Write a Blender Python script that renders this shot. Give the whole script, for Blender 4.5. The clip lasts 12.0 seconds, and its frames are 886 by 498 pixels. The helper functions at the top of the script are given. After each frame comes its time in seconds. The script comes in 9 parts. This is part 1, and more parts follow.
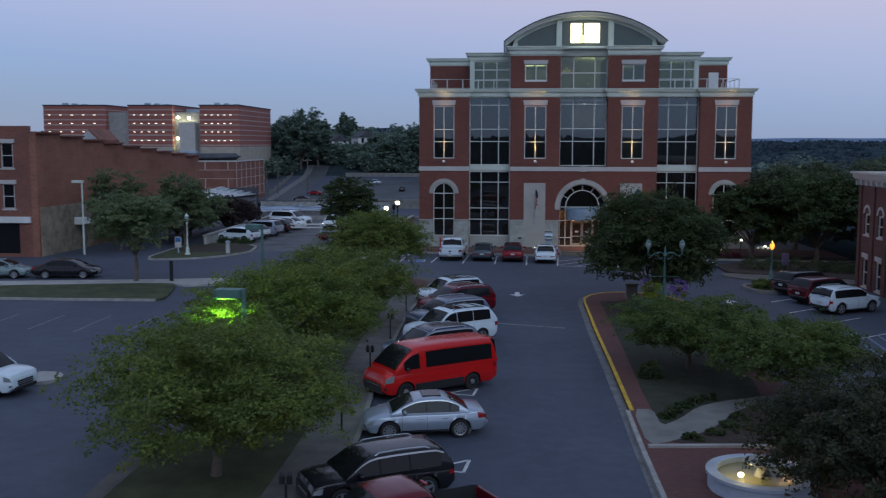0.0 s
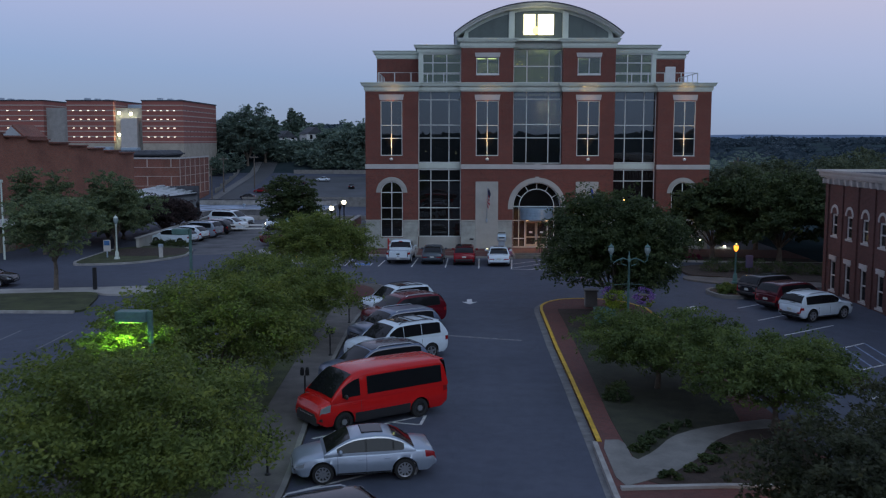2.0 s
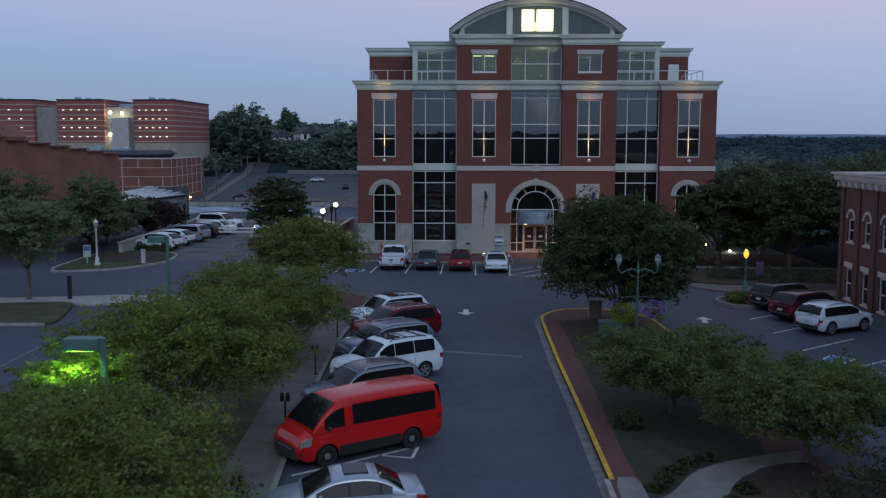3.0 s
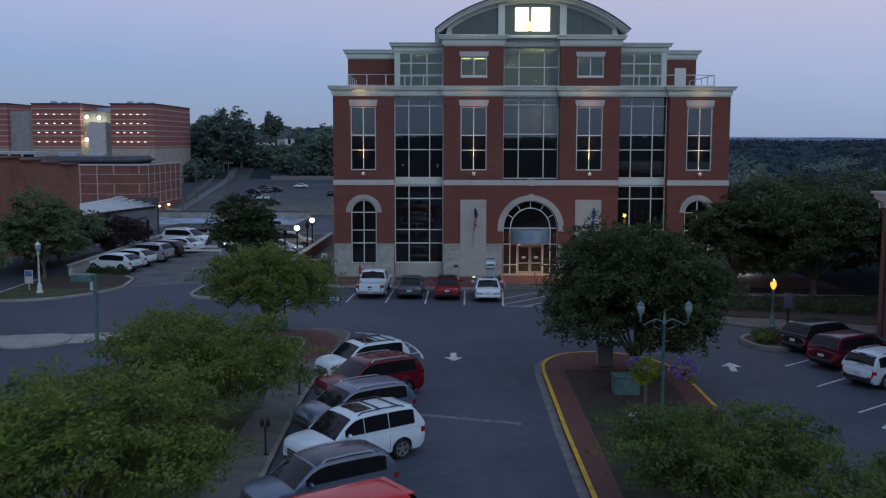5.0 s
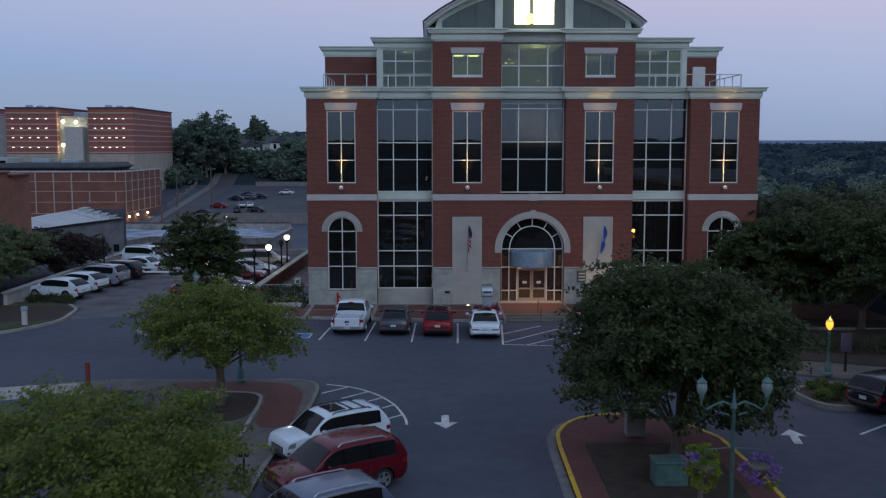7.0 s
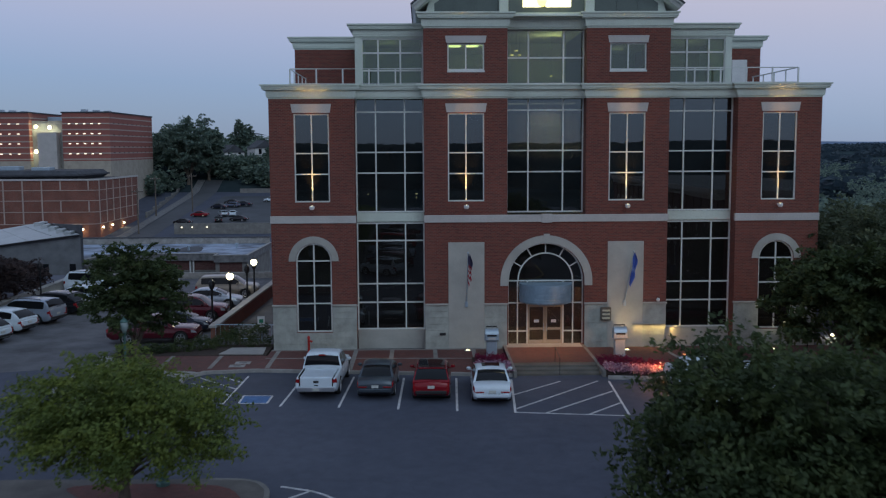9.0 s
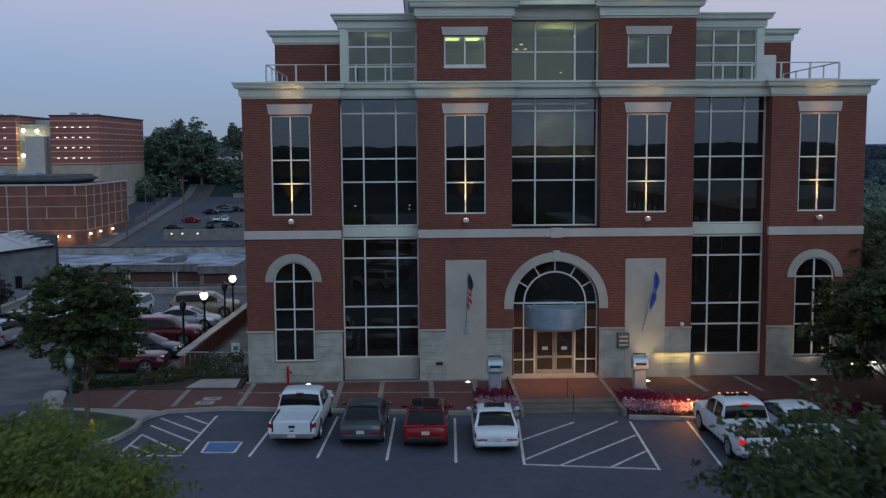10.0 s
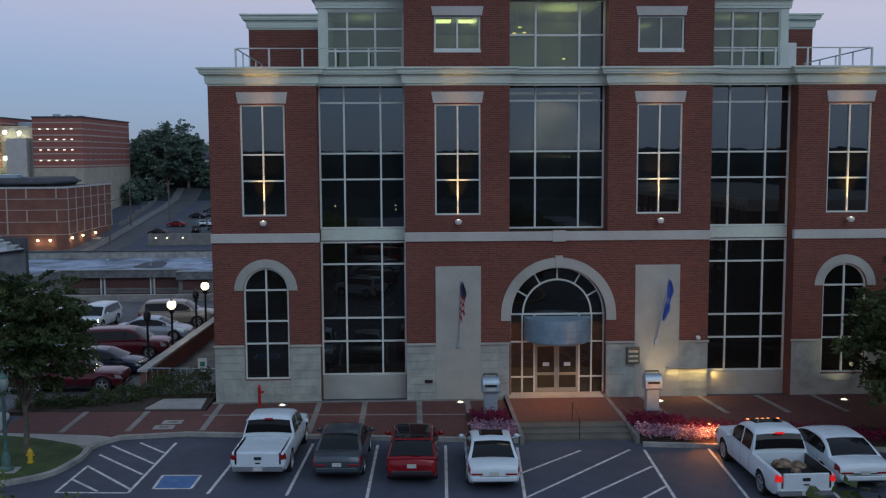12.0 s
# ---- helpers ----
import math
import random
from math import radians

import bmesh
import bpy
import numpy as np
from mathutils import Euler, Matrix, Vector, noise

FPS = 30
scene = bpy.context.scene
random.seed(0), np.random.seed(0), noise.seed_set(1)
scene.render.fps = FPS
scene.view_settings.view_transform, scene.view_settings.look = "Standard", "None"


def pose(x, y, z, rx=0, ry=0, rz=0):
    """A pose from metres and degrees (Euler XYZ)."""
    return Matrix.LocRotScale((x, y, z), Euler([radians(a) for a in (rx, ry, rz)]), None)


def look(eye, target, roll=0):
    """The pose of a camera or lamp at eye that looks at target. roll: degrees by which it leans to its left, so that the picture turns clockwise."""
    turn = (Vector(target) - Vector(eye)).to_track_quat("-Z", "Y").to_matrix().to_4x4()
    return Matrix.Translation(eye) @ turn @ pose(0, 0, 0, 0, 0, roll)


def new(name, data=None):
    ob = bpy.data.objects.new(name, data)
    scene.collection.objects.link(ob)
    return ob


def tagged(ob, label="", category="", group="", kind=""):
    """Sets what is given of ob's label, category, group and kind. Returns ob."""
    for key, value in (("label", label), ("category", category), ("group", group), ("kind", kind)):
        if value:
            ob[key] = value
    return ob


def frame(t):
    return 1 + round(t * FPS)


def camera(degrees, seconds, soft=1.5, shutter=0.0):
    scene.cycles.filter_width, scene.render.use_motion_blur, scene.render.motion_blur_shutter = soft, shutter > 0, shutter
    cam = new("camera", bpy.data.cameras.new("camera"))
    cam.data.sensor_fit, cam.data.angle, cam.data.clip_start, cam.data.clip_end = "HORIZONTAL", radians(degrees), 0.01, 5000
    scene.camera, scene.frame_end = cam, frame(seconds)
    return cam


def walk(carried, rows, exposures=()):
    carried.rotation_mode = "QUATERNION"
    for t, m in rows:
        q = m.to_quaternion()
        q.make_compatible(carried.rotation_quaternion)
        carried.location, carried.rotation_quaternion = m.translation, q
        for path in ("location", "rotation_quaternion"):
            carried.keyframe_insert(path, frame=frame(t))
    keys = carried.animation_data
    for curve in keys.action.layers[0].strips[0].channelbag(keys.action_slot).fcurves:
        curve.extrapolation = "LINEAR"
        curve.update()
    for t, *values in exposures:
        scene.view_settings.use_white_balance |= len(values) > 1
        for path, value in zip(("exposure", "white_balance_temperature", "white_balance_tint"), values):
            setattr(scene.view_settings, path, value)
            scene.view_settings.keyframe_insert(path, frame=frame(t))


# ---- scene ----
cam = camera(49.3, 12.0, soft=1.2, shutter=0.5)
PATH = [
    (0, (-0.265, 0.045, 10.193), (-0.39, 2.029, 9.974), 0.1),
    (0.5, (-0.227, 0.634, 10.179), (-0.302, 2.621, 9.958), 0.1),
    (1, (-0.219, 1.644, 10.17), (-0.271, 3.631, 9.947), 0.1),
    (1.5, (-0.22, 2.972, 10.183), (-0.251, 4.959, 9.958), 0.1),
    (2, (-0.225, 4.552, 10.201), (-0.25, 6.539, 9.975), 0.1),
    (2.5, (-0.232, 6.234, 10.199), (-0.253, 8.221, 9.973), 0.1),
    (3, (-0.219, 8.003, 10.285), (-0.235, 9.99, 10.058), 0.1),
    (5, (-0.048, 16.298, 10.947), (-0.04, 18.286, 10.726), 0.1),
    (5.5, (0.025, 18.639, 11.019), (0.037, 20.627, 10.798), 0.1),
    (6, (0.068, 21.04, 11.084), (0.085, 23.028, 10.865), 0.0),
    (6.5, (0.088, 23.489, 11.209), (0.109, 25.477, 10.992), -0.0),
    (7, (0.075, 26.03, 11.329), (0.102, 28.019, 11.115), -0.0),
    (9, (0.146, 38.339, 11.729), (0.189, 40.328, 11.521), -0.3),
    (9.5, (0.22, 41.424, 11.801), (0.266, 43.413, 11.596), -0.4),
    (10, (0.37, 44.693, 11.874), (0.417, 46.682, 11.672), -0.4),
    (10.5, (0.515, 47.443, 12.058), (0.565, 49.433, 11.861), -0.4),
    (11, (0.617, 49.132, 12.036), (0.668, 51.122, 11.84), -0.4),
    (11.5, (0.647, 49.689, 11.627), (0.699, 51.679, 11.433), -0.4),
    (12, (0.582, 49.668, 11.37), (0.646, 51.658, 11.178), -0.3),
]
walk(cam, [(t, look(eye, target, roll)) for t, eye, target, roll in PATH],
     [(0, 0.17, 6500, 10), (0.6, 0.11, 6500, 10), (7, 0.11, 6550, 10), (9, 0.08, 6750, 6), (12, 0.14, 6800, 5)])

# ---- light ----
world = bpy.data.worlds.new("dusk_sky")
scene.world = world
world.use_nodes = True
wn = world.node_tree.nodes
wl = world.node_tree.links
sky = wn.new("ShaderNodeTexSky")
sky.sky_type = "NISHITA"
sky.sun_disc = False
sky.sun_elevation = radians(14.0)
sky.sun_rotation = radians(270.0)
sky.air_density, sky.dust_density, sky.ozone_density = 1.0, 0.4, 6.0
wn["Background"].inputs["Strength"].default_value = 1.0
tone = wn.new("ShaderNodeMix")
tone.data_type, tone.blend_type = "RGBA", "MULTIPLY"
tone.inputs["Factor"].default_value = 1.0
tone.inputs[7].default_value = (0.165, 0.14, 0.135, 1)
wl.new(sky.outputs["Color"], tone.inputs[6])
veil = wn.new("ShaderNodeMix")
veil.data_type = "RGBA"
veil.inputs["Factor"].default_value = 0.8
# the dusk gradient: slate blue low down, lavender over it, clear blue overhead
coord = wn.new("ShaderNodeTexCoord")
height = wn.new("ShaderNodeSeparateXYZ")
wl.new(coord.outputs["Generated"], height.inputs[0])
dusk = wn.new("ShaderNodeValToRGB")
dusk.color_ramp.elements[0].position, dusk.color_ramp.elements[0].color = 0.0, (0.21, 0.29, 0.48, 1)
dusk.color_ramp.elements[1].position, dusk.color_ramp.elements[1].color = 1.0, (0.27, 0.365, 0.55, 1)
for at, shade_of in ((0.05, (0.26, 0.35, 0.585, 1)), (0.10, (0.385, 0.425, 0.65, 1)), (0.16, (0.53, 0.50, 0.66, 1)), (0.30, (0.36, 0.40, 0.575, 1))):
    stop = dusk.color_ramp.elements.new(at)
    stop.color = shade_of
tilt = wn.new("ShaderNodeMath")
tilt.operation = "MULTIPLY_ADD"
tilt.inputs[1].default_value = 0.07
wl.new(height.outputs[0], tilt.inputs[0])
wl.new(height.outputs[2], tilt.inputs[2])
wl.new(tilt.outputs[0], dusk.inputs[0])
wl.new(dusk.outputs[0], veil.inputs[7])
wl.new(tone.outputs[2], veil.inputs[6])
wl.new(veil.outputs[2], wn["Background"].inputs["Color"])

sun = new("sun", bpy.data.lights.new("sun", "SUN"))
sun.data.energy, sun.data.angle, sun.data.color = 0.50, radians(42), (0.70, 0.88, 1.06)
sun.matrix_world = look((28, -40, 54), (0, 30, 0))


def spot(name, eye, target, watts, colour, angle, radius=0.05, blend=0.6):
    ob = new(name, bpy.data.lights.new(name, "SPOT"))
    ob.data.energy, ob.data.color, ob.data.spot_size, ob.data.spot_blend = watts, colour, radians(angle), blend
    ob.data.shadow_soft_size = radius
    ob.matrix_world = look(eye, target)
    return ob


def bulb(name, place, watts, colour, radius=0.15):
    ob = new(name, bpy.data.lights.new(name, "POINT"))
    ob.data.energy, ob.data.color, ob.data.shadow_soft_size = watts, colour, radius
    ob.location = place
    return ob


# ---- materials ----
def shade(name, rough=0.7, metal=0.0, spec=0.5):
    m = bpy.data.materials.new(name)
    m.use_nodes = True
    b = m.node_tree.nodes["Principled BSDF"]
    b.inputs["Roughness"].default_value = rough
    b.inputs["Metallic"].default_value = metal
    b.inputs["Specular IOR Level"].default_value = spec
    return m, m.node_tree.nodes, m.node_tree.links, b


def place_vector(n, l, flat=False):
    """World place; flat: (x + y, z) for upright walls."""
    g = n.new("ShaderNodeNewGeometry")
    if not flat:
        return g.outputs["Position"]
    s = n.new("ShaderNodeSeparateXYZ")
    l.new(g.outputs["Position"], s.inputs[0])
    a = n.new("ShaderNodeMath")
    l.new(s.outputs[0], a.inputs[0])
    l.new(s.outputs[1], a.inputs[1])
    c = n.new("ShaderNodeCombineXYZ")
    l.new(a.outputs[0], c.inputs[0])
    l.new(s.outputs[2], c.inputs[1])
    return c.outputs[0]


def noise_tex(n, l, vec, scale, detail=4.0, rough=0.6):
    t = n.new("ShaderNodeTexNoise")
    t.inputs["Scale"].default_value = scale
    t.inputs["Detail"].default_value = detail
    t.inputs["Roughness"].default_value = rough
    l.new(vec, t.inputs["Vector"])
    return t.outputs["Fac"]


def ramp(n, l, fac, stops):
    r = n.new("ShaderNodeValToRGB")
    e = r.color_ramp.elements
    while len(e) < len(stops):
        e.new(0.5)
    for k, (p, c) in enumerate(stops):
        e[k].position, e[k].color = p, (*c, 1)
    l.new(fac, r.inputs[0])
    return r.outputs[0]


def blend(n, l, kind, fac, a, b):
    x = n.new("ShaderNodeMix")
    x.data_type, x.blend_type = "RGBA", kind
    for sock, v in ((x.inputs["Factor"], fac), (x.inputs[6], a), (x.inputs[7], b)):
        if isinstance(v, (int, float)):
            sock.default_value = v
        elif isinstance(v, tuple):
            sock.default_value = (*v, 1)
        else:
            l.new(v, sock)
    return x.outputs[2]


def bump(n, l, b, height, strength, distance):
    x = n.new("ShaderNodeBump")
    x.inputs["Strength"].default_value = strength
    x.inputs["Distance"].default_value = distance
    l.new(height, x.inputs["Height"])
    l.new(x.outputs[0], b.inputs["Normal"])


def plain(name, colour, rough=0.7, metal=0.0, big=0.7, fine=14.0, amount=0.25, relief=0.02, spec=0.5):
    """A surface of one colour with large stains and fine grain."""
    m, n, l, b = shade(name, rough, metal, spec)
    v = place_vector(n, l)
    lo = tuple(c * (1 - amount) for c in colour)
    hi = tuple(min(1, c * (1 + amount)) for c in colour)
    a = ramp(n, l, noise_tex(n, l, v, big, 5), [(0.3, lo), (0.7, hi)])
    g = noise_tex(n, l, v, fine, 3)
    c = blend(n, l, "MULTIPLY", 0.5, a, ramp(n, l, g, [(0.25, (0.65, 0.65, 0.65)), (0.75, (1, 1, 1))]))
    l.new(c, b.inputs["Base Color"])
    if relief:
        bump(n, l, b, g, 0.4, relief)
    return m


def brick(name, reds, mortar, flat=True, width=0.215, row=0.072, seam=0.009, stain=0.35):
    m, n, l, b = shade(name, 0.85)
    v = place_vector(n, l, flat)
    t = n.new("ShaderNodeTexBrick")
    t.inputs["Scale"].default_value = 1.0
    t.inputs["Brick Width"].default_value = width
    t.inputs["Row Height"].default_value = row
    t.inputs["Mortar Size"].default_value = seam
    t.inputs["Mortar Smooth"].default_value = 0.3
    t.inputs["Color1"].default_value = (*reds[0], 1)
    t.inputs["Color2"].default_value = (*reds[1], 1)
    t.inputs["Mortar"].default_value = (*mortar, 1)
    l.new(v, t.inputs["Vector"])
    w = place_vector(n, l)
    c = blend(n, l, "MULTIPLY", stain, t.outputs["Color"], ramp(n, l, noise_tex(n, l, w, 0.35, 6), [(0.3, (0.45, 0.42, 0.42)), (0.65, (1, 1, 1))]))
    c = blend(n, l, "MULTIPLY", 0.3, c, ramp(n, l, noise_tex(n, l, w, 9.0, 3), [(0.3, (0.6, 0.6, 0.6)), (0.7, (1, 1, 1))]))
    l.new(c, b.inputs["Base Color"])
    bump(n, l, b, t.outputs["Fac"], -0.5, 0.006)
    return m


def asphalt_mat():
    m, n, l, b = shade("asphalt", 0.8, 0.0, 0.35)
    v = place_vector(n, l)
    a = ramp(n, l, noise_tex(n, l, v, 0.09, 6, 0.65), [(0.3, (0.061, 0.071, 0.098)), (0.5, (0.080, 0.092, 0.127)), (0.72, (0.102, 0.114, 0.152))])
    a = blend(n, l, "MULTIPLY", 0.55, a, ramp(n, l, noise_tex(n, l, v, 1.4, 5, 0.7), [(0.3, (0.62, 0.62, 0.63)), (0.62, (1, 1, 1))]))
    g = noise_tex(n, l, v, 55.0, 2)
    a = blend(n, l, "MULTIPLY", 0.5, a, ramp(n, l, g, [(0.3, (0.55, 0.55, 0.55)), (0.7, (1, 1, 1))]))
    # tar seams
    s = n.new("ShaderNodeTexVoronoi")
    s.feature = "DISTANCE_TO_EDGE"
    s.inputs["Scale"].default_value = 0.16
    wv = n.new("ShaderNodeTexNoise")
    wv.inputs["Scale"].default_value = 0.5
    l.new(v, wv.inputs["Vector"])
    add = n.new("ShaderNodeVectorMath")
    add.operation = "MULTIPLY_ADD"
    add.inputs[1].default_value = (3.0, 3.0, 3.0)
    l.new(wv.outputs["Color"], add.inputs[0])
    l.new(v, add.inputs[2])
    l.new(add.outputs[0], s.inputs["Vector"])
    a = blend(n, l, "MULTIPLY", 0.12, a, ramp(n, l, s.outputs["Distance"], [(0.004, (0.4, 0.4, 0.4)), (0.012, (1, 1, 1))]))
    l.new(a, b.inputs["Base Color"])
    bump(n, l, b, g, 0.3, 0.01)
    return m


def leaf_mat(name, dark, light, rough=0.6):
    m, n, l, b = shade(name, rough, 0.0, 0.3)
    g = n.new("ShaderNodeNewGeometry")
    v = place_vector(n, l)
    c = ramp(n, l, g.outputs["Random Per Island"], [(0.0, dark), (1.0, light)])
    # patchy leaf tone; its dark-cool to bright-warm swing also paints in clump shading
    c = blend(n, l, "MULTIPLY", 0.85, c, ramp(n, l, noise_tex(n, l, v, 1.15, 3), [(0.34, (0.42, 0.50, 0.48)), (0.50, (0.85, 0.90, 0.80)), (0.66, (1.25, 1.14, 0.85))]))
    l.new(c, b.inputs["Base Color"])
    t = n.new("ShaderNodeBsdfTranslucent")
    l.new(c, t.inputs["Color"])
    x = n.new("ShaderNodeMixShader")
    x.inputs[0].default_value = 0.42
    l.new(b.outputs[0], x.inputs[1])
    l.new(t.outputs[0], x.inputs[2])
    l.new(x.outputs[0], n["Material Output"].inputs["Surface"])
    return m


def glass_mat(name, tint=(0.25, 0.28, 0.29), mirror=0.3, rough=0.01, haze_lift=1.0):
    """A coated pane: part mirror, part see-through, with a faint haze veil over its blacks."""
    m = bpy.data.materials.new(name)
    m.use_nodes = True
    n, l = m.node_tree.nodes, m.node_tree.links
    n.remove(n["Principled BSDF"])
    t = n.new("ShaderNodeBsdfTransparent")
    t.inputs["Color"].default_value = (*tint, 1)
    g = n.new("ShaderNodeBsdfGlossy")
    g.inputs["Roughness"].default_value = rough
    g.inputs["Color"].default_value = (0.86, 0.93, 0.95, 1)
    v = place_vector(n, l)
    b = n.new("ShaderNodeBump")
    b.inputs["Strength"].default_value = 0.06
    b.inputs["Distance"].default_value = 0.02
    l.new(noise_tex(n, l, v, 0.7, 2), b.inputs["Height"])
    l.new(b.outputs[0], g.inputs["Normal"])
    x = n.new("ShaderNodeMixShader")
    x.inputs[0].default_value = mirror
    l.new(t.outputs[0], x.inputs[1])
    l.new(g.outputs[0], x.inputs[2])
    # pale diffuse layer stands for lens haze, lifting the darkest panes
    haze_film = n.new("ShaderNodeBsdfDiffuse")
    haze_film.inputs["Color"].default_value = (0.46, 0.43, 0.40, 1)
    y = n.new("ShaderNodeMixShader")
    l.new(ramp(n, l, noise_tex(n, l, v, 0.5, 4), [(0.3, (0.013 * haze_lift,) * 3), (0.7, (0.027 * haze_lift,) * 3)]), y.inputs[0])
    l.new(x.outputs[0], y.inputs[1])
    l.new(haze_film.outputs[0], y.inputs[2])
    l.new(y.outputs[0], n["Material Output"].inputs["Surface"])
    return m


def glow_mat(name, colour, strength):
    m, n, l, b = shade(name, 0.4)
    b.inputs["Base Color"].default_value = (*colour, 1)
    b.inputs["Emission Color"].default_value = (*colour, 1)
    b.inputs["Emission Strength"].default_value = strength
    return m


def paint_mat(name, colour, metal=0.0, rough=0.25):
    m, n, l, b = shade(name, rough, metal)
    v = place_vector(n, l)
    c = blend(n, l, "MULTIPLY", 0.35, colour, ramp(n, l, noise_tex(n, l, v, 3.0, 5), [(0.3, (0.75, 0.74, 0.72)), (0.65, (1, 1, 1))]))
    l.new(c, b.inputs["Base Color"])
    b.inputs["Specular IOR Level"].default_value = 0.15
    b.inputs["Coat Weight"].default_value = 0.6
    b.inputs["Coat Roughness"].default_value = 0.08
    return m


M_ASPHALT = asphalt_mat()
M_CONC = plain("concrete", (0.36, 0.35, 0.33), 0.85, amount=0.22)
# brown-grey concrete darkened further to carry the trees' shade in its colour
M_WALK = plain("shade_dimmed_concrete", (0.122, 0.113, 0.104), 0.9, amount=0.3, big=1.0)
M_KERB = plain("kerb_concrete", (0.33, 0.32, 0.30), 0.85, amount=0.3, big=1.5)
M_GUTTER = plain("gutter_concrete", (0.17, 0.17, 0.17), 0.85, amount=0.4, big=1.8)
M_YELLOW = plain("yellow_kerb_paint", (0.62, 0.38, 0.03), 0.6, amount=0.3, big=2.5)
M_BLUEWORN = plain("faded_blue_paint", (0.20, 0.25, 0.36), 0.8, amount=0.4, big=2.0, fine=30)
M_LINE = plain("road_paint", (0.62, 0.62, 0.62), 0.7, amount=0.35, big=3.0, fine=30)
M_BLUE = plain("blue_road_paint", (0.05, 0.155, 0.36), 0.7, amount=0.3, big=3.0)
M_PAVER = brick("brick_paving", ((0.160, 0.050, 0.040), (0.108, 0.036, 0.030)), (0.12, 0.09, 0.08), False, 0.2, 0.1, 0.006)
M_BRICK = brick("red_brick", ((0.215, 0.049, 0.032), (0.125, 0.032, 0.024)), (0.21, 0.115, 0.088), True, 0.25, 0.085, 0.013)
M_BRICK2 = brick("old_red_brick", ((0.30, 0.10, 0.066), (0.20, 0.068, 0.048)), (0.22, 0.15, 0.12), stain=0.6)
# brighter copy of the old brick; the side wall's warm light is in it
M_BRICKO = brick("lit_old_brick", ((0.40, 0.145, 0.085), (0.27, 0.095, 0.06)), (0.26, 0.18, 0.14), stain=0.6)
M_BRICK3 = brick("dim_red_brick", ((0.145, 0.05, 0.042), (0.09, 0.034, 0.03)), (0.14, 0.10, 0.09), stain=0.5)
M_PATH = plain("worn_path_concrete", (0.20, 0.195, 0.18), 0.9, amount=0.25, big=1.0)
M_STONE = plain("limestone", (0.375, 0.395, 0.355), 0.8, amount=0.26, big=1.4, fine=20)
M_STONE2 = plain("smooth_limestone", (0.42, 0.415, 0.372), 0.75, amount=0.16, big=0.6, fine=25, relief=0.004)
M_CORNICE = plain("green_grey_cornice", (0.64, 0.71, 0.62), 0.6, amount=0.1, big=0.5, relief=0.004)
M_PANEL = plain("dark_green_panel", (0.105, 0.135, 0.125), 0.5, amount=0.12, relief=0.003)
M_ALU = plain("white_aluminium", (0.68, 0.71, 0.67), 0.45, 0.0, amount=0.06, relief=0.0)
M_SILL = plain("pale_stone_lintel", (0.52, 0.50, 0.47), 0.8, amount=0.1)
M_STEEL = plain("brushed_steel", (0.42, 0.52, 0.60), 0.38, 0.45, amount=0.1, relief=0.0)
M_DARKMETAL = plain("black_metal", (0.02, 0.02, 0.022), 0.5, 0.3, amount=0.2, relief=0.0)
M_VERDI = plain("verdigris_paint", (0.08, 0.165, 0.148), 0.55, 0.1, amount=0.25, big=4, relief=0.0)
M_GLASS = glass_mat("coated_glass", (0.22, 0.245, 0.235), 0.14, haze_lift=0.75)
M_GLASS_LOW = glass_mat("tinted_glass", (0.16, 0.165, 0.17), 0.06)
M_DOORTAN = plain("tan_door_frame", (0.36, 0.32, 0.25), 0.45, 0.1, amount=0.1, relief=0.0)
M_GLASS_ENT = glass_mat("entrance_glass", (0.50, 0.46, 0.42), 0.045)
M_GLASS_TOP = glass_mat("clear_glass", (0.55, 0.68, 0.52), 0.085)
# gloom of unlit rooms put into the colour of floors and backing walls
M_DARK = plain("unlit_room_tone", (0.09, 0.085, 0.08), 0.9, amount=0.2, relief=0.0)
M_ROOM = plain("room_paint", (0.52, 0.50, 0.42), 0.85, amount=0.08, relief=0.0)
# weathered blotches; the blue in them also paints a wet roof's sky reflection
M_ROOF = plain("roof_membrane", (0.21, 0.265, 0.345), 0.6, amount=1.0, big=0.28, fine=2)
M_ROOFW = plain("pale_metal_roof", (0.42, 0.45, 0.46), 0.5, amount=0.15, big=0.3)
M_TAR = plain("dark_roof", (0.06, 0.065, 0.075), 0.8, amount=0.3)
M_GRASS = plain("lawn", (0.046, 0.078, 0.020), 0.95, amount=0.45, big=1.0, fine=25, relief=0.05)
M_DRYGRASS = plain("dry_lawn", (0.052, 0.062, 0.022), 0.95, amount=0.5, big=0.8, fine=25, relief=0.05)
# browner, thin lawn; under-tree shade is put into this darker colour too
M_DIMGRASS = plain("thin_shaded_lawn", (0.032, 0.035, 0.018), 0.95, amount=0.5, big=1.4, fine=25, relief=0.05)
M_MULCH = plain("dark_mulch", (0.045, 0.03, 0.022), 0.95, amount=0.4, big=2, fine=18, relief=0.08)
# hillside colour lifted and blued to put distance haze into it
M_HILL = plain("wooded_hillside", (0.047, 0.068, 0.074), 1.0, amount=0.5, big=0.02, fine=0.3, relief=0.0, spec=0.0)
M_BARK = plain("grey_bark", (0.14, 0.115, 0.09), 0.9, amount=0.3, big=4, fine=25, relief=0.05)
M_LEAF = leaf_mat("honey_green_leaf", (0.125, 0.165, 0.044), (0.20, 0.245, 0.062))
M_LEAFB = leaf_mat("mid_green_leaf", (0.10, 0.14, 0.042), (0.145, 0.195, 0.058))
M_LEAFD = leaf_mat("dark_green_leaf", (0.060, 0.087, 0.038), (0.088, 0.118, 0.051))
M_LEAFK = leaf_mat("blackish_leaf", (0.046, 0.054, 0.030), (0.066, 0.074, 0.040))
